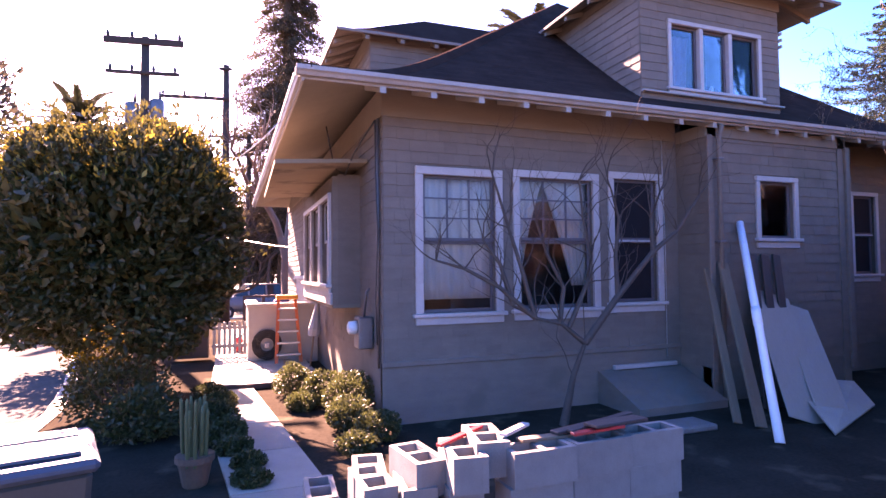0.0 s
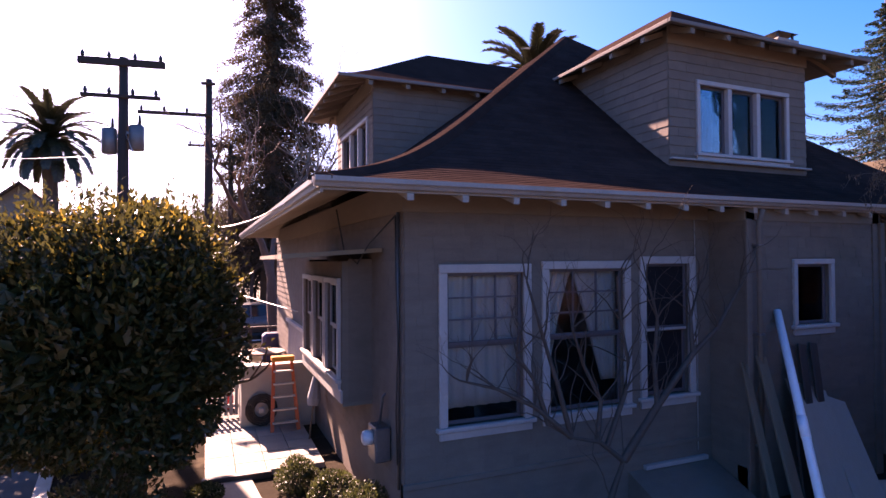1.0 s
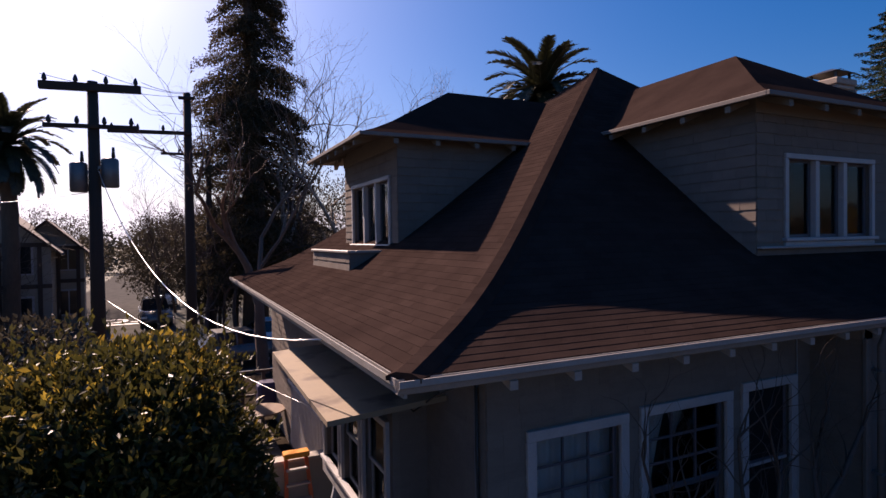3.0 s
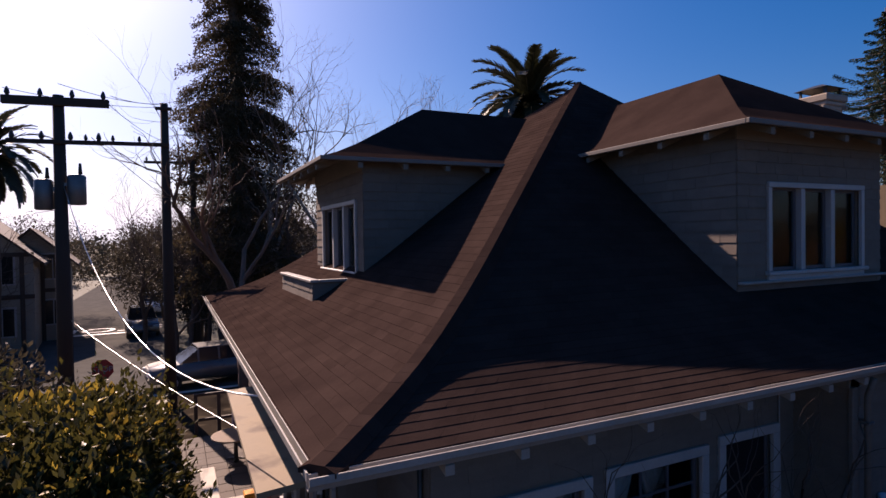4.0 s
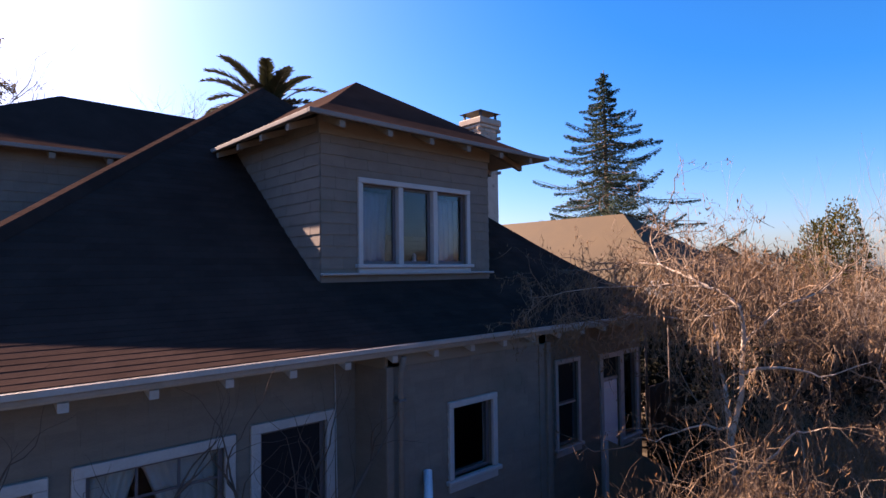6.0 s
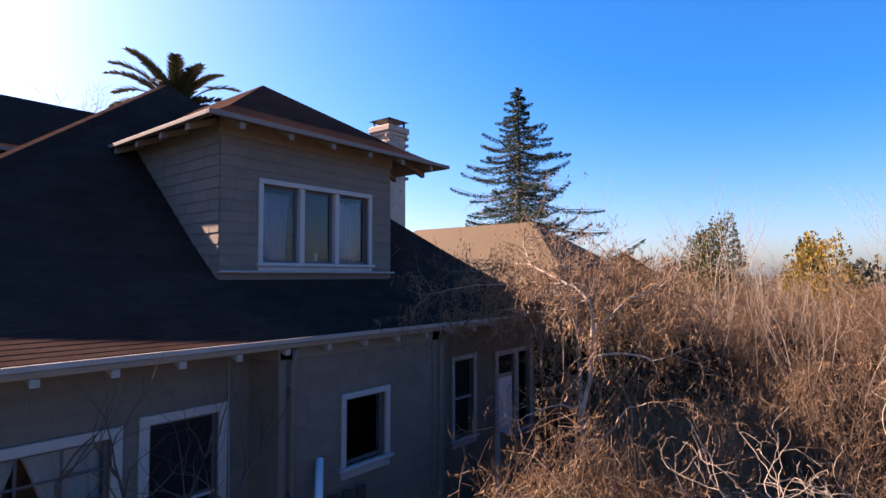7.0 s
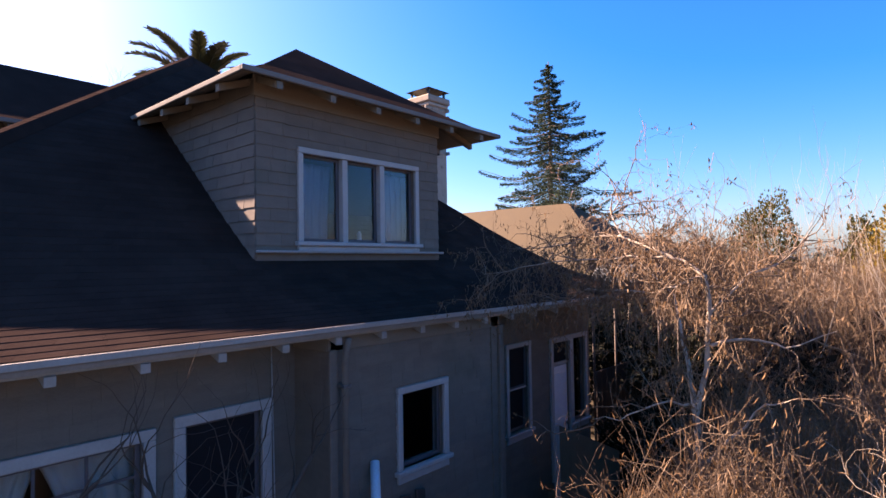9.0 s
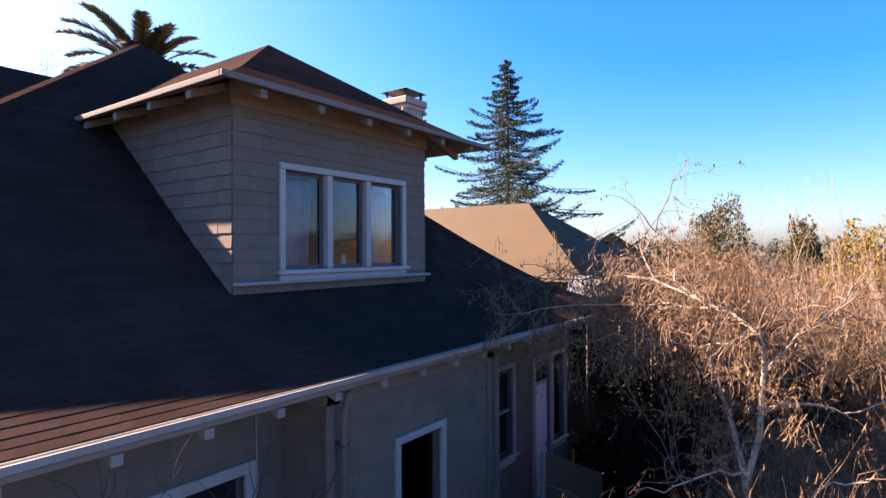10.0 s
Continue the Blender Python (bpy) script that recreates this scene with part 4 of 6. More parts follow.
CARWHITE = material("white_car_paint", (0.75, 0.75, 0.75), (0.7, 0.7, 0.7), 0.15, 2, 20, 0.0)
CARGREY = material("grey_car_paint", (0.16, 0.16, 0.17), (0.13, 0.13, 0.14), 0.18, 2, 20, 0.0, metal=0.4)
CARGLASS = material("car_glass", (0.02, 0.022, 0.025), (0.015, 0.017, 0.02), 0.06, 2, 20, 0.0)
SIGNRED = material("sign_red", (0.45, 0.025, 0.02), (0.36, 0.02, 0.02), 0.5, 4, 30, 0.05)
CARSILVER = material("silver_car_paint", (0.15, 0.15, 0.15), (0.13, 0.13, 0.13), 0.3, 2, 30, 0.02, metal=0.3)
TARROOF = material("tan_shingle_roof", (0.069, 0.048, 0.027), (0.051, 0.036, 0.021), 0.9, 1.2, 60, 0.4, spec=0.2)
CREAM = material("cream_wall", (0.30, 0.27, 0.22), (0.24, 0.215, 0.18), 0.85, 1.5, 40, 0.2)
TIMBER = material("dark_timber", (0.07, 0.045, 0.035), (0.045, 0.03, 0.024), 0.8, 3, 30, 0.2)
PLASTICSHEET = material("milky_plastic", (0.62, 0.63, 0.64), (0.5, 0.5, 0.52), 0.3, 3, 20, 0.1)
landing = thing("landing", (10.9, -0.55, 0), "weathered wooden back landing with steps and a solid rail panel", "landing")
part("deck", boxes((-0.75, 0.75, -0.5, 0.68, 0.5, 0.58), bevel=0.006), WOOD, landing)
for k in range(3):
    part("step", boxes((-0.75, 0.75, -0.8 - 0.28 * k, -0.5 - 0.28 * k, 0.33 - 0.17 * k, 0.38 - 0.17 * k), bevel=0.005), WOOD, landing)
for x in (-0.75, 0.70):
    part("post", boxes((x, x + 0.06, -0.5, -0.44, 0, 0.5), bevel=0.004), WOOD, landing)
panel = thing("rail_panel", (9.75, -0.35, 0), "brown solid board panel leaning beside the back door", "panel")
bm = bmesh.new()
vs = [(0, 0, 0.1), (1.25, -0.5, 0.1), (1.25, -0.5, 1.3), (0, 0, 1.95)]
a = [bm.verts.new(p) for p in vs]
b = [bm.verts.new((p[0] + 0.02, p[1] + 0.05, p[2])) for p in vs]
for q in ((0, 1, 2, 3),):
    bm.faces.new([a[i] for i in q])
    bm.faces.new([b[i] for i in q[::-1]])
for i in range(4):
    j = (i + 1) % 4
    bm.faces.new((a[j], a[i], b[i], b[j]))
part("board", bm, WOOD, panel)
part("edge_trim", boxes((-0.10, 0.0, 0.0, 0.06, 0.1, 1.95), bevel=0.005), WHITE, panel, "white painted edge post")

# ---- pipes and cables on the walls ----
pipe = thing("downpipe", (4.80, -0.75, 0), "grey painted downpipe on the corner", "pipe")
rod("pipe", [(0, 0, 0.1), (0, 0, 3.8), (0.0, -0.06, 4.0)], 0.035, SIDING, pipe)
for z in (0.8, 2.3, 3.5):
    part("strap", boxes((-0.05, 0.05, -0.04, 0.10, z, z + 0.03), bevel=0.004), GREYMETAL, pipe)
cable = thing("cable", (4.42, -0.03, 0), "thin pale cable down the wall", "cable")
rod("line", [(0, 0, 0.6), (0.01, 0, 2.2), (-0.02, 0, 3.9)], 0.008, WHITE, cable, n=5)
cond = thing("conduit", (-0.04, 0.12, 0), "grey conduit and loose wires at the house corner", "conduit")
rod("pipe", [(0, 0, 0.7), (0, 0, 3.9)], 0.02, GREYMETAL, cond)
rod("wire", [(-0.03, -0.05, 1.0), (-0.05, -0.07, 1.6), (-0.02, -0.06, 2.4), (-0.05, -0.08, 3.2), (-0.06, -0.1, 3.85)], 0.010, RUBBER, cond, n=5)
rod("wire", [(-0.06, -0.1, 3.85), (-0.2, 0.5, 3.55), (-0.25, 0.9, 3.3), (-0.35, 1.2, 3.45), (-0.5, 1.0, 4.0)], 0.010, RUBBER, cond, n=5)
meter = thing("electric_meter", (-0.12, 0.62, 1.1), "grey electric meter box with a round glass dial", "meter")
part("case", boxes((-0.10, 0.10, -0.16, 0.16, -0.2, 0.22), bevel=0.015), GREYMETAL, meter)
v, f = [], []
tube(v, f, [(-0.10, 0, 0.08), (-0.15, 0, 0.08), (-0.2, 0, 0.08), (-0.22, 0, 0.08)], [0.09, 0.09, 0.085, 0.05], 14)
pydata("dial", v, f, PLASTICSHEET, meter, smooth=True)
rod("mast", [(0, 0, 0.2), (0.04, 0, 0.55), (0.08, 0, 0.6)], 0.018, GREYMETAL, meter)

# ---- concrete path, terrace, garden wall ----
path = thing("garden_path", (0, 0, 0), "sunlit pale concrete path slabs", "path", kind="structure")
for k in range(5):
    y0 = -2.9 + 1.18 * k
    sh = -0.10 * (y0 + 2.9)
    bm = bmesh.new()
    face_sheet(bm, [(-1.68 + sh, y0, 0.035), (-0.86 + sh, y0, 0.035), (-0.86 + sh - 0.117, y0 + 1.165, 0.035), (-1.68 + sh - 0.117, y0 + 1.165, 0.035)], 0.1)
    part("slab", bm, PAVER, path)
terr = thing("terrace", (0, 0, 0), "pale paved terrace behind the step, its far pavers darkened as shade", "terrace", kind="structure")
# darker brown for the far pavers, with the terrace's shade put into it
SHADEPAVER = material("shaded_brown_paver", (0.09, 0.066, 0.052), (0.062, 0.046, 0.037), 0.85, 3, 60, 0.3, rnd=0.15)
random.seed(4)
for i in range(4):
    for j in range(22):
        x0, y0 = -2.1 + 0.45 * i, 3.1 + 0.45 * j
        if x0 > -0.65 and y0 < 5.9:
            continue
        part("paver", boxes((x0, x0 + 0.44, y0, y0 + 0.44, -0.05, 0.09 + random.uniform(-0.004, 0.004)), bevel=0.006), PAVER if y0 < 6.2 else SHADEPAVER, terr)
part("timber_edge", boxes((-2.15, -1.15, 2.98, 3.09, 0.0, 0.10), bevel=0.012), DARKWOOD, terr, "dark timber step edge")
gw = thing("garden_wall", (0, 0, 0), "grey stucco garden wall with a pale cap", "wall")
part("body", boxes((-1.45, -0.02, 5.60, 5.78, 0, 1.22), (-1.45, -1.27, 5.78, 7.3, 0, 1.22), bevel=0.01), STUCCO, gw)
part("cap", boxes((-1.49, 0.0, 5.56, 5.82, 1.22, 1.28), (-1.49, -1.23, 5.82, 7.35, 1.22, 1.28), bevel=0.012), CONCRETE, gw)

lad = thing("step_ladder", (-0.68, 5.02, 0.0), "orange fibreglass stepladder with yellow top leaning on the wall", "ladder")
lean = 0.48
for s in (-1, 1):
    v, f = [], []
    bm = bmesh.new()
    a = [(s * 0.25 - 0.035, 0, 0.0), (s * 0.25 + 0.035, 0, 0.0), (s * 0.17 + 0.03, lean, 1.40), (s * 0.17 - 0.03, lean, 1.40)]
    p = [bm.verts.new(q) for q in a]
    r = [bm.verts.new((q[0], q[1] + 0.03, q[2])) for q in a]
    bm.faces.new(p)
    bm.faces.new(r[::-1])
    for i in range(4):
        bm.faces.new((p[(i + 1) % 4], p[i], r[i], r[(i + 1) % 4]))
    part("side_rail", bm, ORANGE, lad)
    part("foot", boxes((s * 0.25 - 0.05, s * 0.25 + 0.05, -0.02, 0.05, 0, 0.05), bevel=0.008), YELLOWCAP, lad)
    rod("rear_rail", [(s * 0.25, 0.24, 0.0), (s * 0.17, lean + 0.05, 1.37)], 0.018, ORANGE, lad)
for k in range(5):
    q = (0.25 + 0.23 * k) / 1.40
    w = 0.25 - 0.08 * q
    part("step", boxes((-w, w, lean * q - 0.06, lean * q + 0.04, 1.40 * q - 0.02, 1.40 * q + 0.012), bevel=0.005), ALUMINIUM, lad)
part("top_cap", boxes((-0.22, 0.22, lean - 0.12, lean + 0.10, 1.36, 1.45), bevel=0.015), YELLOWCAP, lad, "yellow-orange top cap")

hose = thing("hose_coil", (-1.08, 5.53, 0.42), "dark coiled hose hanging on the garden wall", "hose")
for k in range(5):
    r0 = 0.15 + 0.035 * k
    rod("loop", [(r0 * math.cos(t * 0.42), 0.02 * math.sin(t * 1.7 + k), r0 * math.sin(t * 0.42) * 1.05) for t in range(16)], 0.02, RUBBER, hose, n=6)
part("hook", boxes((-0.05, 0.05, -0.04, 0.05, -0.06, 0.04), bevel=0.01), WHITE, hose)

umb = thing("closed_umbrella", (-0.36, 4.35, 0), "closed grey canvas umbrella leaning on the wall", "umbrella")
rod("pole", [(0, 0, 0), (0.22, 0.28, 1.45)], 0.016, WOOD, umb)
v, f = [], []
tube(v, f, [(0.10, 0.13, 0.66), (0.12, 0.15, 0.78), (0.17, 0.22, 1.12), (0.215, 0.275, 1.42)], [0.10, 0.13, 0.07, 0.02], 9)
pydata("canopy", v, f, GREYCLOTH, umb)

gate = thing("picket_gate", (-1.8, 6.45, 0.09), "white-grey wooden picket gate", "gate")
for k in range(7):
    x = -0.36 + 0.105 * k
    bm = boxes((x, x + 0.065, -0.01, 0.012, 0.05, 0.76), bevel=0.004)
    part("picket", bm, GUTTER, gate)
for z in (0.2, 0.6):
    part("rail", boxes((-0.38, 0.36, 0.014, 0.05, z, z + 0.07), bevel=0.004), GUTTER, gate)
can = thing("red_fuel_can", (-1.62, 7.25, 0.09), "red plastic fuel can on the terrace", "fuel can", "fuel cans")
v, f = [], []
tube(v, f, [(0, 0, 0), (0, 0, 0.02), (0, 0, 0.28), (0, 0, 0.34), (0, 0, 0.36)], [0.09, 0.10, 0.10, 0.06, 0.02], 12)
pydata("body", v, f, REDPAINT, can, smooth=True)
rod("handle", [(-0.05, 0, 0.34), (-0.04, 0, 0.41), (0.04, 0, 0.41), (0.05, 0, 0.34)], 0.012, REDPAINT, can, n=6)
rod("spout", [(0.06, 0, 0.33), (0.12, -0.02, 0.44)], [0.018, 0.01], RUBBER, can, n=6)
copy_thing(can, pose(-1.40, 7.22, 0.09, 0, 0, 40))
cab = thing("low_cabinet", (-2.6, 6.7, 0.09), "dark low outdoor cabinet with a pale top", "cabinet")
part("body", boxes((-0.36, 0.36, -0.25, 0.25, 0, 0.74), bevel=0.01), DARKWOOD, cab)
part("top", boxes((-0.41, 0.41, -0.3, 0.3, 0.74, 0.80), bevel=0.012), CONCRETE, cab)
for x in (-0.34, 0.02):
    part("door", boxes((x, x + 0.32, -0.27, -0.25, 0.05, 0.70), bevel=0.005), DARKWOOD, cab)
fence = thing("terrace_rail", (-0.4, 13.6, 0.0), "dark wooden rail with posts round the terrace", "railing")
for k in range(5):
    part("post", boxes((-1.0 + 0.62 * k, -0.9 + 0.62 * k, -0.05, 0.05, 0, 1.15), bevel=0.008), DARKWOOD, fence)
for z in (0.35, 1.08):
    part("rail", boxes((-1.0, 1.6, -0.03, 0.03, z, z + 0.08), bevel=0.006), DARKWOOD, fence)
grill = thing("covered_grill", (-0.05, 12.3, 0.09), "grill under a dark blue cover on the terrace", "grill")
bm = boxes((-0.42, 0.42, -0.3, 0.3, 0.1, 1.0), bevel=0.09)
part("cover", bm, BLUECOVER, grill)
for s in (-1, 1):
    for r in (-1, 1):
        rod("leg", [(s * 0.33, r * 0.22, 0), (s * 0.33, r * 0.22, 0.14)], 0.025, DARKMETAL, grill)
tab = thing("round_table", (-0.55, 10.6, 0.09), "round brown terrace table", "table")
v, f = [], []
tube(v, f, [(0, 0, 0.66), (0, 0, 0.67), (0, 0, 0.70), (0, 0, 0.705)], [0.55, 0.57, 0.57, 0.55], 24)
pydata("tabletop", v, f, WOOD, tab)
rod("stem", [(0, 0, 0), (0, 0, 0.66)], [0.06, 0.04], DARKMETAL, tab)
for k in range(3):
    a = k * 2.1
    rod("leg", [(0.04 * math.cos(a), 0.04 * math.sin(a), 0.1), (0.38 * math.cos(a), 0.38 * math.sin(a), 0.02)], 0.02, DARKMETAL, tab)
lat = thing("porch_lattice", (-0.1, 0, 0), "white slatted porch rail along the house", "railing")
for k in range(26):
    y = 5.95 + 0.12 * k
    bm = bmesh.new()
    box(bm, -0.02, 0.02, y, y + 0.07, 0.3, 1.75, 0.004, Matrix.Translation((0, y, 1)) @ Matrix.Rotation(radians(10), 4, "X") @ Matrix.Translation((0, -y, -1)))
    part("slat", bm, WHITE, lat)
part("rail", boxes((-0.05, 0.05, 5.85, 9.2, 1.76, 1.84), bevel=0.006), WHITE, lat)


# ---- leaning building stuff before the bay ----
def leaning_board(name, foot, top, width, thick, mat, label, category):
    """A board from its foot to the wall; width runs across the wall."""
    f0, t0 = Vector(foot), Vector(top)
    t = thing(name, foot, label, category)
    d = (t0 - f0)
    L = d.length
    bm = boxes((-width / 2, width / 2, -thick, 0, 0, L), bevel=min(0.006, thick * 0.3))
    ob = part("board", bm, mat, t)
    zax = d.normalized()
    xax = Vector((1, 0.0, 0)) - zax * zax.x
    xax.normalize()
    yax = zax.cross(xax)
    m = Matrix((xax, yax, zax)).transposed().to_4x4()
    ob.matrix_local = m
    return t


pv = thing("white_pipe", (3.86, -2.34, 0), "long white plastic pipe leaning on the wall", "pipe")
rod("tube", [(0, 0, 0.0), (0.71, 0.85, 1.30), (1.42, 1.70, 2.60)], 0.052, PVC, pv, n=14)
rod("coupling", [(0.655, 0.785, 1.20), (0.764, 0.915, 1.40)], 0.058, PVC, pv, n=14)
leaning_board("plywood_sheet", (4.92, -1.93, 0.0), (5.72, -0.71, 1.55), 0.66, 0.02, PLY, "grey-brown plywood sheet leaning on the wall", "plywood")
leaning_board("plywood_sheet", (5.22, -2.03, 0.0), (6.12, -0.78, 1.35), 0.50, 0.02, PLY, "grey-brown plywood sheet leaning on the wall", "plywood")
leaning_board("dark_board", (5.07, -1.18, 0.0), (5.45, -0.67, 2.12), 0.14, 0.04, DARKWOOD, "dark stained board leaning on the wall", "board")
leaning_board("dark_board", (5.32, -1.18, 0.0), (5.69, -0.67, 2.12), 0.14, 0.04, DARKWOOD, "dark stained board leaning on the wall", "board")
leaning_board("dark_board", (5.57, -1.18, 0.0), (5.93, -0.67, 2.12), 0.14, 0.04, DARKWOOD, "dark stained board leaning on the wall", "board")
leaning_board("timber_plank", (4.17, -1.83, 0.0), (4.85, -0.69, 2.0), 0.16, 0.04, WOOD, "brown timber plank leaning on the wall", "plank")
leaning_board("timber_plank", (4.07, -1.58, 0.0), (4.72, -0.53, 1.9), 0.12, 0.04, WOOD, "brown timber plank leaning on the wall", "plank")
gp = thing("plywood_offcut", (5.75, -1.8, 0), "triangular plywood offcut on the ground", "plywood")
bm = bmesh.new()
face_sheet(bm, [(-1.1, -0.6, 0.03), (0.7, 0.1, 0.05), (0.9, 0.5, 0.28), (-0.3, 0.6, 0.42)], 0.02)
part("board", bm, PLY, gp)
bulk = thing("cellar_hatch", (3.92, -0.35, 0), "sloping grey cellar hatch against the wall with a white batten", "hatch")
bm = bmesh.new()
vs = [(-0.75, -0.55, 0.0), (0.75, -0.55, 0.0), (0.75, -0.55, 0.10), (-0.75, -0.55, 0.10), (-0.75, 0.33, 0.0), (0.75, 0.33, 0.0), (0.75, 0.33, 0.47), (-0.75, 0.33, 0.47)]
a = [bm.verts.new(p) for p in vs]
for q in ((0, 1, 2, 3), (5, 4, 7, 6), (3, 2, 6, 7), (1, 5, 6, 2), (4, 0, 3, 7)):
    bm.faces.new([a[i] for i in q])
part("cover", bm, SIDING, bulk)
part("batten", boxes((-0.5, 0.64, 0.26, 0.33, 0.47, 0.53), bevel=0.006), WHITE, bulk)
slab = thing("concrete_slab", (2.9, -1.5, 0), "low concrete slab edge beside the house", "slab")
part("body", boxes((-0.75, 0.75, -0.2, 0.2, 0, 0.07), bevel=0.015), BLOCK, slab)


# ---- pile of concrete blocks ----
def block_mesh():
    """A hollow concrete block 390 x 190 x 190 mm with two cells, lying with its cells upright."""
    bm = bmesh.new()
    L, W, H, t = 0.195, 0.095, 0.19, 0.032
    for x0, x1, y0, y1 in ((-L, L, -W, -W + t), (-L, L, W - t, W), (-L, -L + t, -W + t, W - t), (L - t, L, -W + t, W - t), (-t / 2, t / 2, -W + t, W - t)):
        box(bm, x0, x1, y0, y1, 0, H)
    return bm


random.seed(9)
first = None
PILE = []
for row in range(5):
    for k in range(3):
        PILE.append((-0.28 + 0.40 * k + 0.02 * row, -4.12 + 0.03 * k + random.uniform(-0.01, 0.01), 0.19 * row, 2 + random.uniform(-2, 2)))
    if row < 4:
        for k in range(3):
            PILE.append((-0.62 + random.uniform(-0.02, 0.02) - 0.215 * k, -3.92 + 0.10 * k, 0.19 * row, 88 + random.uniform(-5, 5)))
PILE += [(-0.60, -3.99, 0.76, 82), (-0.80, -3.80, 0.70, 97), (-0.43, -3.92, 0.80, 80), (-1.02, -3.52, 0.57, 80), (-1.27, -3.25, 0.38, 86), (-1.27, -3.3, 0.0, 86), (-1.27, -3.25, 0.19, 92), (-1.1, -3.6, 0.0, 60), (-1.08, -3.55, 0.19, 80), (-1.05, -3.56, 0.38, 74)]
for x, y, z, rz in PILE:
    if first is None:
        first = tagged(part("concrete_block", block_mesh(), BLOCK), "hollow grey concrete block in a rough pile", "concrete block", "pile of blocks")
        first.matrix_world = pose(x, y, z, 0, 0, rz)
    else:
        copy_thing(first, pose(x, y, z, 0, 0, rz))
for k, (x, y, z, rz, l, w, mat, nm) in enumerate(((-0.12, -4.05, 0.955, 8, 0.34, 0.07, WOOD, "weathered"), (0.25, -3.98, 0.975, 12, 0.6, 0.07, DARKWOOD, "dark brown"), (0.2, -4.13, 0.985, -3, 0.34, 0.05, REDPAINT, "red"), (0.3, -4.02, 0.995, 14, 0.55, 0.05, DARKWOOD, "dark"), (-0.25, -3.95, 0.99, 40, 0.35, 0.05, WHITE, "white"), (0.35, -4.1, 1.01, 6, 0.4, 0.12, DARKWOOD, "dark"), (-0.55, -3.85, 0.96, 30, 0.4, 0.04, REDPAINT, "red"))):
    ob = part("scrap_board", boxes((-l / 2, l / 2, -w / 2, w / 2, 0, 0.018), bevel=0.003), mat)
    ob.matrix_world = pose(x, y, z, random.uniform(-3, 3), random.uniform(-4, 4), rz)
    tagged(ob, nm + " scrap board lying on the block pile", "scrap board", "scrap on the block pile")

# ---- wheeled bin ----
wb = thing("wheeled_bin", (-2.84, -3.2, -0.06), "dark wheeled bin with a blue-grey lid darkened as shade", "bin", rz=14)
bm = bmesh.new()
box(bm, -0.29, 0.29, -0.36, 0.36, 0.08, 0.96, 0.03)
for v in bm.verts:
    s = 0.80 + 0.20 * (v.co.z - 0.08) / 0.88
    v.co.x *= s
    v.co.y *= s
part("body", bm, BINBODY, wb)
bm = bmesh.new()
box(bm, -0.32, 0.32, -0.41, 0.38, 0.96, 1.03, 0.025)
lid = part("lid", bm, BINLID, wb, "blue-grey lid")
part("raised_panel", boxes((-0.24, 0.24, -0.30, 0.05, 1.03, 1.055), bevel=0.012), BINLID, lid)
part("raised_panel", boxes((-0.24, 0.24, 0.10, 0.30, 1.03, 1.05), bevel=0.01), BINLID, lid)
rod("handle", [(-0.26, 0.36, 0.93), (-0.26, 0.46, 0.96), (0.26, 0.46, 0.96), (0.26, 0.36, 0.93)], 0.018, BINBODY, wb)
for s in (-1, 1):
    v, f = [], []
    tube(v, f, [(s * 0.26, 0.33, 0.12), (s * 0.32, 0.33, 0.12)], [0.12, 0.12], 16)
    pydata("wheel", v, f, RUBBER, wb)
part("label_bar", boxes((-0.16, 0.06, -0.352, -0.345, 0.72, 0.735), (-0.16, 0.02, -0.351, -0.344, 0.69, 0.70)), WHITE, wb)


# ---- small plants ----
def shrub(at, r, h, seed, mat, n=900, size=(0.03, 0.07), label="low green garden shrub beside the path"):
    t = thing("shrub", at, label, "shrub")
    pts, nrm = crown_points(n, (0, 0, h * 0.5), (r, r, h * 0.55), seed, 0.6, 0.35, 2.2)
    pts[:, 2] = np.maximum(pts[:, 2], 0.02)
    rg = np.random.default_rng(seed)
    leaf_mesh("leaves", pts, nrm, rg.uniform(size[0], size[1], n), mat, t)
    v, f = [], []
    for k in range(7):
        a = k * 0.9 + seed
        tube(v, f, [(0, 0, -0.05), (r * 0.3 * math.cos(a), r * 0.3 * math.sin(a), h * 0.4), (r * 0.6 * math.cos(a), r * 0.6 * math.sin(a), h * 0.75)], [0.014, 0.01, 0.004], 4, cap=False)
    pydata("stem", v, f, BARK, t)
    return t


for k, (x, y, r, h) in enumerate(((-0.85, 2.3, 0.34, 0.62), (-0.50, 1.6, 0.36, 0.58), (-0.28, 0.75, 0.40, 0.62), (-0.45, 0.0, 0.32, 0.45), (-0.22, -0.5, 0.30, 0.42), (-0.85, 1.3, 0.25, 0.3), (-0.55, -0.9, 0.25, 0.25),
                                  (-1.95, 1.6, 0.28, 0.34), (-2.0, 0.8, 0.32, 0.42), (-1.85, 0.0, 0.26, 0.32), (-1.75, -0.5, 0.22, 0.26), (-1.66, -1.0, 0.18, 0.2), (-1.62, -1.5, 0.18, 0.18), (-2.1, 2.4, 0.26, 0.3))):
    shrub((x, y, 0), r * 0.95, h * 0.82, 40 + k, SHRUB, int(2600 * r / 0.3 * 0.9))
shrub((-4.0, 4.7, 0), 0.62, 1.25, 61, GOLDTREE, 3200, (0.05, 0.10), "yellow-green shrub near the kerb")
shrub((-3.4, -2.2, 0), 0.3, 0.35, 63, SHRUB, 900, (0.04, 0.08), "small green shrub beside the bin")
shrub((-2.75, 0.5, 0), 0.5, 0.6, 69, HEDGE, 2000, (0.05, 0.10), "shaded shrub under the evergreen tree")
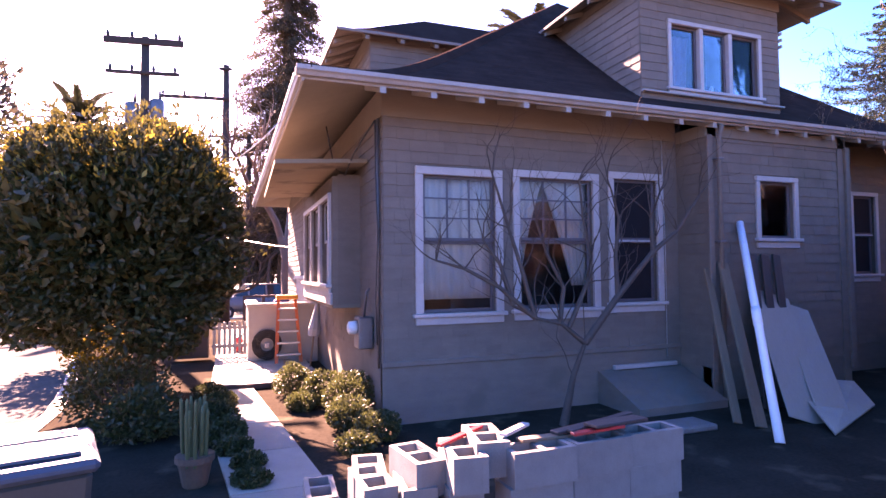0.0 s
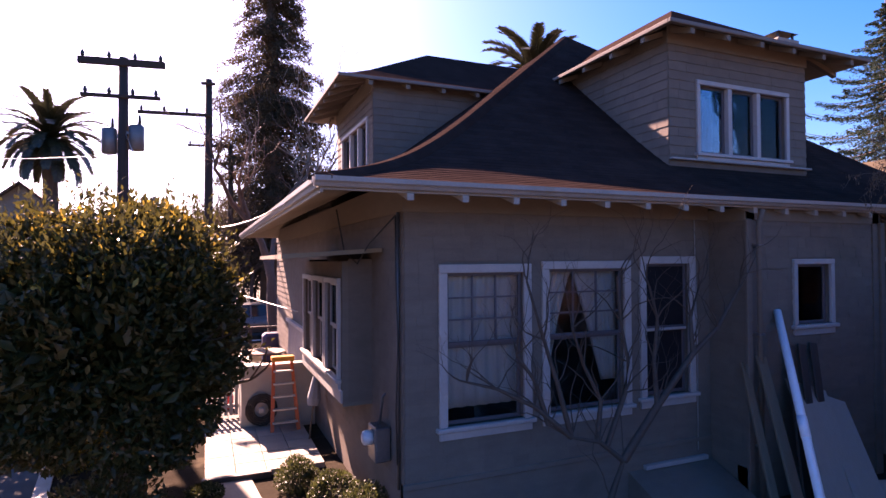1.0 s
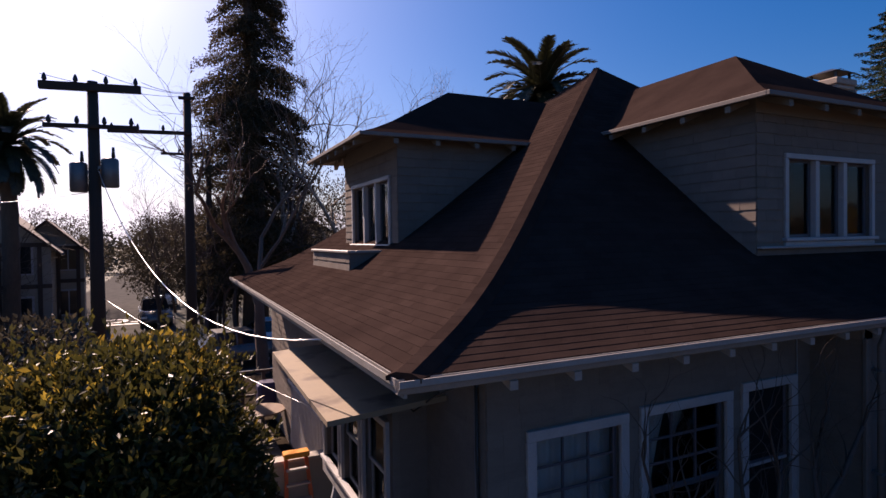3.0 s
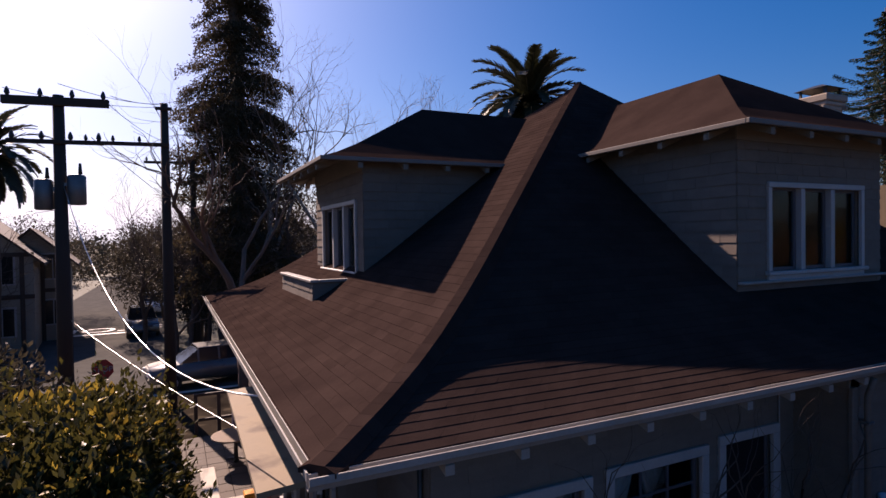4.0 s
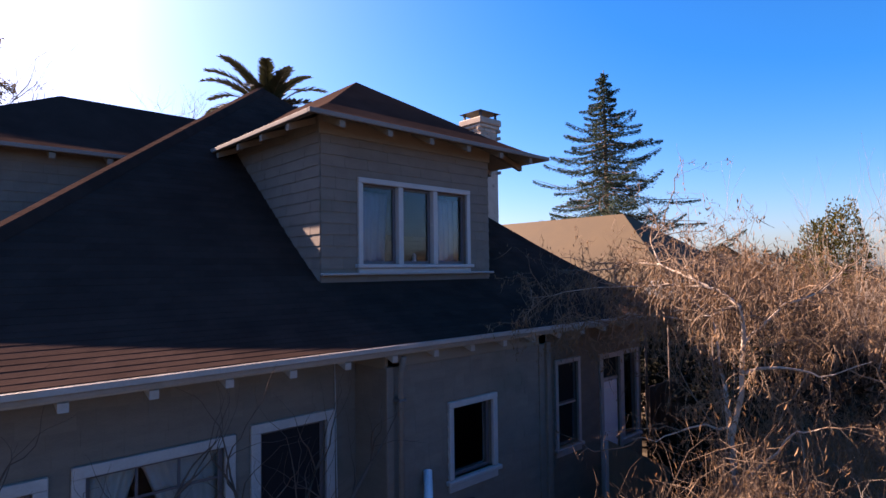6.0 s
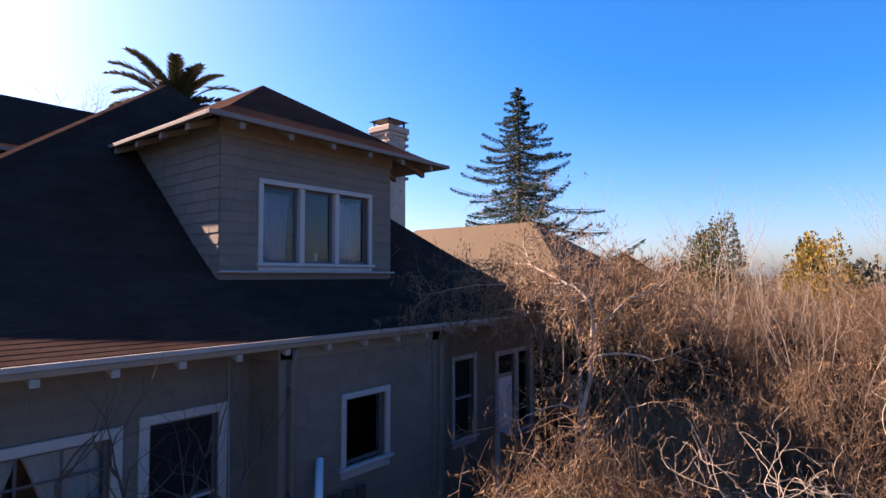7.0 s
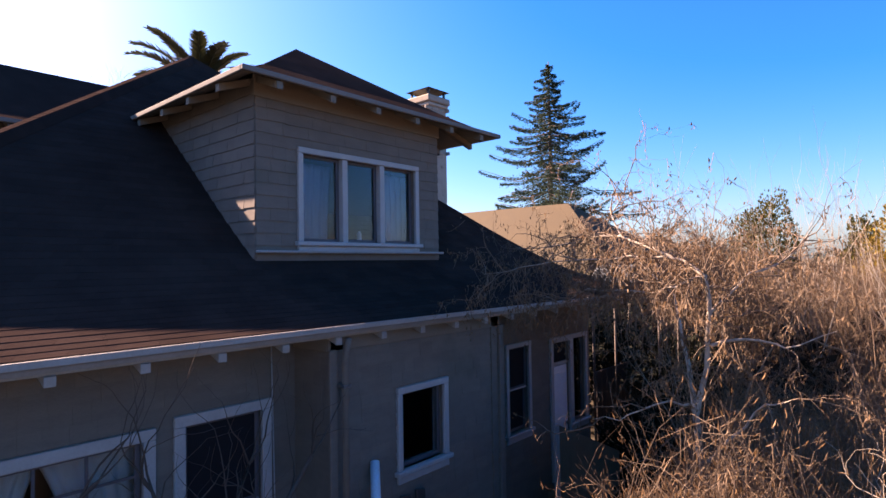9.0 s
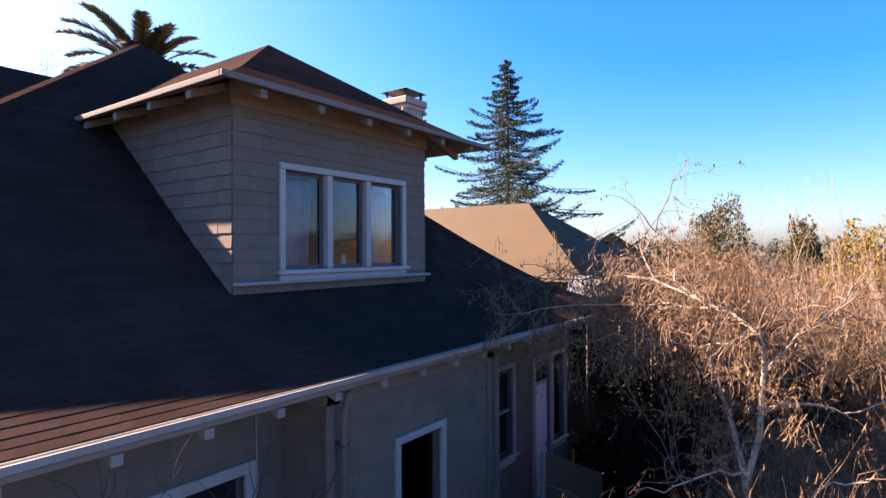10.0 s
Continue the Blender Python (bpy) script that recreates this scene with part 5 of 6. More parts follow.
shrub((-3.2, 1.5, 0), 0.7, 0.9, 66, HEDGE, 2600, (0.05, 0.10), "shaded shrub under the evergreen tree")
pot = thing("potted_succulents", (-2.1, -1.25, 0), "terracotta pot with upright green cactus stems", "potted plant")
v, f = [], []
tube(v, f, [(0, 0, 0), (0, 0, 0.02), (0, 0, 0.22), (0, 0, 0.225), (0, 0, 0.28), (0, 0, 0.285), (0, 0, 0.25)], [0.10, 0.11, 0.15, 0.17, 0.17, 0.15, 0.14], 18)
pydata("pot", v, f, TERRACOTTA, pot, smooth=False)
rg = np.random.default_rng(3)
CACTUS = material("cactus_green", (0.07, 0.10, 0.035), (0.045, 0.07, 0.026), 0.6, 6, 50, 0.3)
for k in range(20):
    a, r = rg.uniform(0, 6.28), 0.15 * rg.random() ** 0.5
    h = rg.uniform(0.3, 0.62)
    v, f = [], []
    x, y = r * math.cos(a), r * math.sin(a)
    tube(v, f, [(x, y, 0.2), (x * 1.1, y * 1.1, 0.25 + h * 0.5), (x * 1.2, y * 1.2, 0.25 + h * 0.95), (x * 1.2, y * 1.2, 0.25 + h)], [0.017, 0.019, 0.015, 0.005], 7)
    pydata("stem", v, f, CACTUS, pot)

# bare shrub trained before the windows
esp = thing("bare_shrub", (2.05, -0.85, 0), "bare dark-branched shrub before the windows", "shrub")
v, f, tips = [], [], []
rng = np.random.default_rng(31)
stems = [[(0, 0, 0), (0.15, 0, 0.6), (0.33, 0, 1.0)], [(0.33, 0, 1.0), (0.85, 0.0, 1.58), (1.45, 0.02, 2.16), (1.9, 0.05, 2.45), (2.3, 0.05, 2.95)],
         [(0.33, 0, 1.0), (0.02, 0.02, 1.25), (-0.35, 0.05, 1.34), (-0.62, 0.1, 1.5)], [(-0.35, 0.05, 1.34), (-0.5, 0.1, 1.95), (-0.66, 0.12, 2.45), (-0.86, 0.14, 3.1)],
         [(0.1, 0, 1.2), (0.45, 0.1, 1.75), (0.55, 0.15, 2.1), (0.45, 0.16, 2.6), (0.4, 0.16, 3.1)], [(0.85, 0, 1.58), (0.9, 0.1, 2.1), (1.0, 0.14, 2.6), (0.9, 0.16, 3.0)],
         [(-0.62, 0.1, 1.5), (-0.78, 0.12, 2.0), (-1.0, 0.14, 2.3)], [(-0.35, 0.05, 1.34), (-0.8, 0.1, 1.72), (-1.25, 0.12, 1.95), (-1.6, 0.15, 2.05)],
         [(-0.02, 0.02, 1.25), (0.1, 0.1, 1.7), (-0.1, 0.14, 2.1), (-0.25, 0.16, 2.55)], [(1.45, 0.02, 2.16), (1.5, 0.1, 2.6), (1.7, 0.14, 3.0)]]
for i, st in enumerate(stems):
    r0 = 0.06 if i == 0 else (0.052 if i == 1 else 0.034)
    bv, bf = [], []
    tube(bv, bf, st, [r0 * (1 - 0.6 * j / (len(st) - 1)) for j in range(len(st))], 6, cap=False)
    pydata("trunk" if i == 0 else "branch", bv, bf, DARKTWIG, esp, smooth=True)
    for p in st[1:]:
        for k in range(3 if i else 1):
            grow(v, f, p, (rng.normal() * 0.6, rng.normal() * 0.15, 0.9), rng.uniform(0.35, 0.6), 0.011, 2, rng, tips, 0.2, 0.55, 0.08, 4, (1, 2), 0.75, 0.5, 4)
pydata("crown", v, f, DARKTWIG, esp, smooth=True)


# ---- wires ----
def span(name, a, b, sag, r, mat, label):
    a, b = Vector(a), Vector(b)
    pts = [a.lerp(b, k / 18) - Vector((0, 0, sag * 4 * (k / 18) * (1 - k / 18))) for k in range(19)]
    t = thing(name, a, label, "wire")
    rod("cable", [p - a for p in pts], r, mat, t, n=5)
    return t


span("service_wire", (-4.21, 12.2, 7.0), (-1.16, 1.39, 4.08), 1.2, 0.010, ALUMINIUM, "bright service wire sagging from the pole to the house")
span("service_wire", (-4.12, 12.1, 3.7), (-0.52, 4.6, 2.4), 0.12, 0.007, ALUMINIUM, "thin pale wire from the pole to the bay")
span("service_wire", (-4.36, 12.2, 6.4), (-14.0, 9.0, 6.2), 0.5, 0.009, ALUMINIUM, "bright wire crossing the street from the pole")
for dx, dz in ((-1.1, 9.75), (0.0, 9.95), (1.1, 9.75)):
    span("power_line", (-4.28 + dx, 12.25, dz - 0.48), (-2.0 + dx * 0.2, 16.8, 10.15 + 0.1 * dx), 0.12, 0.008, DARKMETAL, "dark power line between the poles")
span("power_line", (-3.3, 12.2, 9.12), (-2.1, 16.8, 8.95), 0.1, 0.008, DARKMETAL, "dark power line between the poles")
span("power_line", (-4.1, 16.9, 8.95), (-0.9, 26.0, 6.8), 0.1, 0.012, DARKMETAL, "dark power line between the poles")
span("power_line", (-2.0, 16.9, 10.25), (-0.88, 26.0, 9.6), 0.25, 0.008, DARKMETAL, "dark power line between the poles")


# ---- cars, signs, markings ----
def car(at, rz, paint, label, tall=0.0, lamp=None):
    t = thing("car", at, label, "car", rz=rz)
    prof = [(-2.2, 0.35), (-2.25, 0.62), (-2.12, 0.85), (-1.15, 0.98 + tall * 0.4), (1.75, 1.0 + tall * 0.4), (2.15, 0.9), (2.25, 0.6), (2.2, 0.33)]
    bm = bmesh.new()
    for w, inset in ((0.86, 0),):
        A = [bm.verts.new((x, -w, z)) for x, z in prof]
        B = [bm.verts.new((x, w, z)) for x, z in prof]
        bm.faces.new(A)
        bm.faces.new(B[::-1])
        for i in range(len(prof)):
            j = (i + 1) % len(prof)
            bm.faces.new((A[j], A[i], B[i], B[j]))
    bmesh.ops.bevel(bm, geom=list(bm.edges), offset=0.05, segments=2, affect="EDGES")
    part("body", bm, paint, t, smooth=True)
    h = 1.42 + tall
    cab = [(-1.2, 0.96), (-0.45, h - 0.04), (0.0, h), (1.0, h - 0.02), (1.85, 0.98)]
    bm = bmesh.new()
    A = [bm.verts.new((x, -0.80 + (0.16 if z > 1.1 else 0), z)) for x, z in cab]
    B = [bm.verts.new((x, 0.80 - (0.16 if z > 1.1 else 0), z)) for x, z in cab]
    bm.faces.new(A)
    bm.faces.new(B[::-1])
    for i in range(len(cab)):
        j = (i + 1) % len(cab)
        bm.faces.new((A[j], A[i], B[i], B[j]))
    part("cabin_glass", bm, CARGLASS, t)
    part("roof", boxes((-0.42, 1.02, -0.64, 0.64, h - 0.015, h + 0.035), bevel=0.02), paint, t)
    for s in (-1, 1):
        for x0, x1 in ((-0.47, -0.40), (0.30, 0.37), (1.0, 1.08)):
            bm = bmesh.new()
            v = [bm.verts.new(p) for p in ((x0, s * 0.815, 0.97), (x1, s * 0.815, 0.97), (x1, s * 0.65, h), (x0, s * 0.65, h), (x0, s * 0.79, 0.97), (x1, s * 0.79, 0.97), (x1, s * 0.62, h), (x0, s * 0.62, h))]
            for q in ((0, 1, 2, 3), (7, 6, 5, 4), (0, 4, 5, 1), (2, 6, 7, 3), (1, 5, 6, 2), (0, 3, 7, 4)):
                bm.faces.new([v[i] for i in q])
            part("pillar", bm, paint, t)
        for x in (-1.38, 1.40):
            v, f = [], []
            tube(v, f, [(x, s * 0.70, 0.32), (x, s * 0.87, 0.32), (x, s * 0.89, 0.32)], [0.32, 0.32, 0.28], 20)
            w = pydata("wheel", v, f, RUBBER, t)
            v, f = [], []
            tube(v, f, [(x, s * 0.885, 0.32), (x, s * 0.90, 0.32)], [0.20, 0.16], 14)
            pydata("rim", v, f, ALUMINIUM, w)
        part("headlight", boxes((-2.24, -2.1, s * 0.68 - 0.16, s * 0.68 + 0.16, 0.64, 0.78), bevel=0.03), PLASTICSHEET, t)
        part("tail_light", boxes((2.12, 2.23, s * 0.7 - 0.12, s * 0.7 + 0.12, 0.66, 0.84), bevel=0.02), REDPAINT, t)
    return t


car((-10.8, 20.5, -0.13), 70, CARWHITE, "white car parked on the sunny street")
car((-0.7, 20.6, -0.13), 8, CARSILVER, "pale car parked across the street, its side in shade", 0.1)
car((-3.7, 36.0, -0.13), 95, CARGREY, "dark car parked along the far street", 0.25)
car((-3.3, 47.0, -0.13), 92, CARWHITE, "pale car parked along the far street", 0.3)
car((1.5, 23.3, -0.13), 3, CARWHITE, "white car parked behind the terrace", 0.1)
sign = thing("stop_sign", (-4.1, 18.3, -0.95), "red octagonal stop sign on a thin post", "stop sign", rz=-12)
rod("post", [(0, 0, 0), (0, 0, 2.5)], 0.03, GREYMETAL, sign)
v, f = [], []
tube(v, f, [(0, -0.03, 2.2), (0, -0.036, 2.2)], [0.36, 0.36], 8)
plate = pydata("plate", v, f, SIGNRED, sign)
plate.rotation_euler = (0, 0, 0)


def lettering(word, size, mat, parent, m, name="lettering", thick=0.002):
    cu = bpy.data.curves.new(name, "FONT")
    cu.body, cu.size, cu.align_x, cu.align_y, cu.extrude = word, size, "CENTER", "CENTER", thick
    tmp = bpy.data.objects.new(name, cu)
    me = bpy.data.meshes.new_from_object(tmp)
    bpy.data.objects.remove(tmp)
    me.materials.append(mat)
    ob = new(name, me)
    ob.parent = parent
    ob.matrix_local = m
    return ob


lettering("STOP", 0.27, WHITE, sign, pose(0, -0.04, 2.2, 90, 0, 0))
mark = thing("road_marking", (-5.6, 37.5, -0.125), "worn white stop marking painted on the road", "road marking", kind="structure")
lettering("STOP", 2.6, WHITE, mark, pose(0, 1.6, 0, 0, 0, 180))
part("stop_line", boxes((-1.9, 2.2, -0.6, -0.2, -0.002, 0.004)), WHITE, mark)


# ---- neighbouring houses ----
def gable_house(at, w, d, eave, ridge, wallmat, roofmat, label, rz=0, bands=True):
    t = thing("house", at, label, "house", rz=rz)
    bm = bmesh.new()
    P = [(-w / 2, 0), (w / 2, 0), (w / 2, eave), (0, ridge - 0.1), (-w / 2, eave)]
    A = [bm.verts.new((x, -d / 2, z)) for x, z in P]
    B = [bm.verts.new((x, d / 2, z)) for x, z in P]
    bm.faces.new(A)
    bm.faces.new(B[::-1])
    for i in range(5):
        j = (i + 1) % 5
        bm.faces.new((A[j], A[i], B[i], B[j]))
    part("wall", bm, wallmat, t)
    for s in (-1, 1):
        bm = bmesh.new()
        k = (ridge - eave) / (w / 2)
        face_sheet(bm, [(s * (w / 2 + 0.5), -d / 2 - 0.5, eave - 0.5 * k), (s * (w / 2 + 0.5), d / 2 + 0.5, eave - 0.5 * k), (0, d / 2 + 0.5, ridge), (0, -d / 2 - 0.5, ridge)][::s], 0.14)
        part("roof", bm, roofmat, t)
    for x in (-w * 0.28, 0, w * 0.28):
        for z in ([1.0, 3.7] if eave > 4.5 else [1.1]):
            if z + 1.4 > eave + 0.5:
                continue
            win = part("window", boxes((x - 0.6, x + 0.6, -d / 2 - 0.05, -d / 2 - 0.0, z - 0.08, z + 1.5), bevel=0.01), WHITE, t)
            part("pane", boxes((x - 0.5, x - 0.03, -d / 2 - 0.056, -d / 2 - 0.05, z, z + 1.4), (x + 0.03, x + 0.5, -d / 2 - 0.056, -d / 2 - 0.05, z, z + 1.4)), CARGLASS, win)
    if bands:
        for z in (2.9, eave - 0.1):
            part("timber_band", boxes((-w / 2 - 0.03, w / 2 + 0.03, -d / 2 - 0.06, -d / 2, z, z + 0.22), bevel=0.01), TIMBER, t)
        for x in (-w * 0.42, -w * 0.14, w * 0.14, w * 0.42):
            part("timber_post", boxes((x - 0.1, x + 0.1, -d / 2 - 0.07, -d / 2, 0, eave), bevel=0.01), TIMBER, t)
    return t


gable_house((-12.0, 36.0, -0.14), 6.2, 9.0, 5.2, 7.9, CREAM, TIMBER, "cream half-timbered house with steep dark gables", 6)
gable_house((-9.6, 39.0, -0.14), 3.6, 6.0, 5.0, 6.7, CREAM, TIMBER, "cream half-timbered house with steep dark gables", 6)
gable_house((41.5, 9.5, -0.14), 6.5, 8, 4.4, 6.6, CREAM, TARROOF, "cream gabled house beyond the garden", -70, False)
gable_house((9, 60, -0.14), 10, 10, 5.5, 8.2, CREAM, TIMBER, "dim house at the end of the street", 0, False)
gable_house((-22, 62, -0.14), 9, 10, 5.2, 8.0, CREAM, TIMBER, "dim house at the end of the street", 10, False)

nb = thing("house", (24.0, 10.67, 0), "low neighbouring house with a sunlit tan hipped roof", "house")
part("wall", boxes((-4.2, 4.2, -7.4, 7.4, 0, 4.25)), CREAM, nb)
bm = bmesh.new()
e = [(-4.7, -8.0, 4.2), (4.7, -8.0, 4.2), (4.7, 8.0, 4.2), (-4.7, 8.0, 4.2)]
r = [(0, -3.5, 7.42), (0, 3.8, 7.42)]
V = [bm.verts.new(p) for p in e + r]
for q in ((0, 1, 4), (1, 2, 5, 4), (2, 3, 5), (3, 0, 4, 5), (3, 2, 1, 0)):
    bm.faces.new([V[i] for i in q])
part("roof", bm, TARROOF, nb, "sunlit tan shingle roof")
for y in (-5, -2, 1.5, 4.5):
    win = part("window", boxes((-4.26, -4.2, y - 0.7, y + 0.7, 1.2, 2.7), bevel=0.01), WHITE, nb)
    part("pane", boxes((-4.266, -4.26, y - 0.6, y - 0.03, 1.3, 2.6), (-4.266, -4.26, y + 0.03, y + 0.6, 1.3, 2.6)), CARGLASS, win)

CANOPYSHEET = material("weathered_milky_sheet", (0.10, 0.105, 0.115), (0.07, 0.073, 0.08), 0.8, 3, 20, 0.1, spec=0.05)
aw = thing("curved_canopy", (14.1, 0.0, 0), "curved milky plastic canopy on posts at the house end", "canopy")
bm = bmesh.new()
rows = []
for k in range(9):
    a = math.pi * k / 8
    rows.append([bm.verts.new((0.62 * math.cos(a), y, 4.05 + 0.62 * math.sin(a))) for y in (-0.75, 0.9)])
for a, b in zip(rows, rows[1:]):
    bm.faces.new((a[0], a[1], b[1], b[0]))
sh = part("sheet", bm, CANOPYSHEET, aw, smooth=True)
sh.modifiers.new("thickness", "SOLIDIFY").thickness = 0.012
for x in (-0.6, 0.6):
    for y in (-0.7, 0.85):
        rod("post", [(x, y, 0), (x, y, 4.06)], 0.03, DARKTWIG, aw)

# ---- far and middle trees ----
def round_tree(at, h, r, seed, mat, label, n=5000, size=(0.12, 0.26), trunk=0.12):
    t = thing("leafy_tree", at, label, "tree")
    pts, nrm = crown_points(n, (0, 0, h * 0.62), (r, r, h * 0.40), seed, 0.55, 0.42, 0.9)
    rg = np.random.default_rng(seed)
    leaf_mesh("crown", pts, nrm, rg.uniform(size[0], size[1], n), mat, t)
    v, f, tips = [], [], []
    grow(v, f, (0, 0, -0.2), (0, 0, 1), h * 0.36, trunk, 2, rg, tips, 0.08, 0.5, 0.1, 4)
    pydata("trunk", v, f, BARK, t, smooth=True)
    return t


GREENGOLD = leafy("olive_gold_leaves", (0.075, 0.062, 0.013), (0.04, 0.037, 0.01), 0.7, 0.3, spec=0.15)
round_tree((17.5, -4.75, 0), 5.75, 0.95, 91, GOLDTREE, "golden-leaved young tree in the thicket", 9000, (0.06, 0.12))
round_tree((26.8, -0.1, 0), 7.3, 1.25, 92, GREENGOLD, "olive-green evergreen beyond the thicket", 9000, (0.09, 0.17))
round_tree((36, -2.6, 0), 6.9, 0.9, 93, GREENGOLD, "slim grey-green evergreen far off", 3000, (0.16, 0.3))
round_tree((22, -13, 0), 5.8, 1.8, 94, GOLDTREE, "golden-leaved tree beyond the thicket", 5000, (0.12, 0.24))


def bare_tree(at, h, seed, depth, mat, label, r=0.12, spread=0.55, kids=(2, 3), up=0.12, lean=(0, 0)):
    t = thing("bare_tree", at, label, "tree")
    rg = np.random.default_rng(seed)
    v, f, tips, tv, tf = [], [], [], [], []
    grow(v, f, (0, 0, -0.2), (lean[0], lean[1], 1), h * 0.34, r, depth, rg, tips, 0.13, spread, up, 4, kids, 0.75, 0.66, 6, (tv, tf), depth - 1)
    pydata("trunk", tv, tf, mat, t, smooth=True)
    pydata("crown", v, f, mat, t, "fine bare twigs", smooth=True)
    return t


TRUNKBARK = material("russet_bark", (0.17, 0.10, 0.07), (0.10, 0.06, 0.045), 0.85, 4, 30, 0.6, stretch=(1, 1, 0.3))
bare_tree((0.5, 18.2, 0), 11, 11, 6, TRUNKBARK, "many-limbed street tree with russet bark", 0.26, 0.6, (2, 3), 0.05)
bare_tree((3.5, 25.4, 0), 14.9, 14, 7, GREYTWIG, "tall thin bare tree behind the house", 0.24, 0.7, (2, 3), 0.05)
bare_tree((6.8, 25.3, 0), 14.6, 15, 7, GREYTWIG, "tall thin bare tree behind the house", 0.22, 0.7, (2, 3), 0.05)
bare_tree((-1.1, 25.5, 0), 9.9, 16, 6, DARKTWIG, "dark twiggy bare tree by the street", 0.14, 0.6)
bare_tree((-3.4, 31.5, 0), 9, 17, 6, DARKTWIG, "dark twiggy bare tree by the street", 0.14, 0.6)
bare_tree((4.1, 26.2, 0), 10.4, 18, 6, DARKTWIG, "dark twiggy bare tree by the street", 0.14, 0.6)
bare_tree((-1.0, 34.5, 0), 10, 19, 6, DARKTWIG, "dark twiggy bare tree by the street", 0.14, 0.6)
DULLLEAF = leafy("dull_brown_green_leaves", (0.065, 0.055, 0.035), (0.04, 0.034, 0.024), 0.7, 0.25)
for k, (x, y, h, r) in enumerate(((2.7, 27.2, 8.0, 2.7), (5.8, 28.5, 9, 3.1), (-0.3, 30, 7.0, 2.6), (3.5, 33, 8.5, 3.2), (0.6, 28.2, 6.0, 2.2), (9, 28.5, 8, 3.4), (-3.5, 36, 6.5, 2.2), (-0.6, 29.5, 5.5, 1.8), (-12.5, 33, 5.0, 1.8), (-13.5, 27, 5.5, 2.2))):
    round_tree((x, y, 0), h, r, 120 + k, DULLLEAF, "dusky brown-green tree in shade by the street", 9000, (0.10, 0.21))

for k, (x, y, h) in enumerate(((-12.0, 33.5, 7.5), (-12.3, 27.5, 6.5), (-1.9, 26.0, 7.4), (-13.5, 31, 8), (0.4, 25.6, 8.6), (-0.4, 26.9, 8))):
    bare_tree((x, y, 0), h, 420 + k, 6, DARKTWIG, "dark twiggy bare tree by the street", 0.12, 0.75, (2, 3), 0.02)
for k, (x, y, h, r) in enumerate(((-12.7, 36, 5.2, 1.9), (-13.2, 26.8, 4.5, 1.7), (-0.4, 31.5, 6.8, 1.9), (-15.5, 27.5, 5.5, 2.4), (-17, 40, 7, 3.5), (-10.9, 42.5, 7.2, 3.3), (-2.5, 42, 7.2, 3.2), (-10.2, 50, 7.4, 3.6), (-3.0, 49.5, 7.4, 3.4), (1, 44, 7.5, 3.5), (-1.5, 52, 7.5, 3.5))):
    round_tree((x, y, 0), h, r, 440 + k, DULLLEAF, "dusky brown-green tree in shade by the street", 8000, (0.10, 0.21))

# three trees kept out of view, added only to throw shade on the road
for k, (x, y, h, r) in enumerate(((-9.5, 12.3, 9.0, 1.9), (-12.4, 7.5, 8.5, 2.6), (-12.6, 13.0, 9.5, 2.6))):
    round_tree((x, y, -0.14), h, r, 460 + k, DULLLEAF, "unseen street tree added to shade the road", 6000, (0.16, 0.34))

# added tree, mostly hidden by the evergreen, that shades kerb and road
round_tree((-5.15, 8.7, 0), 3.5, 1.35, 470, DULLLEAF, "low dusky tree added at the kerb to shade it", 6000, (0.10, 0.22))

# far tree line all round the horizon; its unseen south fills window reflections
rg = np.random.default_rng(5)
far = thing("far_trees", (0, 0, 0), "hazy distant trees along the horizon", "trees", kind="stuff")
C, N, S = [], [], []
HAZY = leafy("hazy_far_leaves", (0.065, 0.068, 0.05), (0.042, 0.045, 0.034), 0.9, 0.2)
for k in range(330):
    a = rg.uniform(-3.14, 3.14)
    d = rg.uniform(62, 190)
    x, y = d * math.cos(a + math.pi / 2), d * math.sin(a + math.pi / 2)
    if abs(x + 6.5) < 6 and 0 < y < 110:
        continue
    # the unseen southern trees are raised to shape what the panes reflect
    h, r = (rg.uniform(3.5, 6.0) + 0.012 * d) * (1.3 if y < -25 else 1), rg.uniform(2.2, 5.0)
    m = 420
    dd = rg.normal(size=(m, 3))
    dd /= np.linalg.norm(dd, axis=1)[:, None]
    lump = 1 + 0.3 * np.sin(3 * dd[:, 0] + k) * np.cos(4 * dd[:, 1] - k)
    C.append(np.array([x, y, h * 0.5]) + dd * np.array([r, r, h * 0.5]) * (lump * rg.uniform(0.75, 1, m))[:, None])
    N.append(dd + rg.normal(size=(m, 3)) * 0.6)
    S.append(rg.uniform(0.5, 1.1, m))
leaf_mesh("crowns", np.concatenate(C), np.concatenate(N), np.concatenate(S), HAZY, far, "", 0.7)

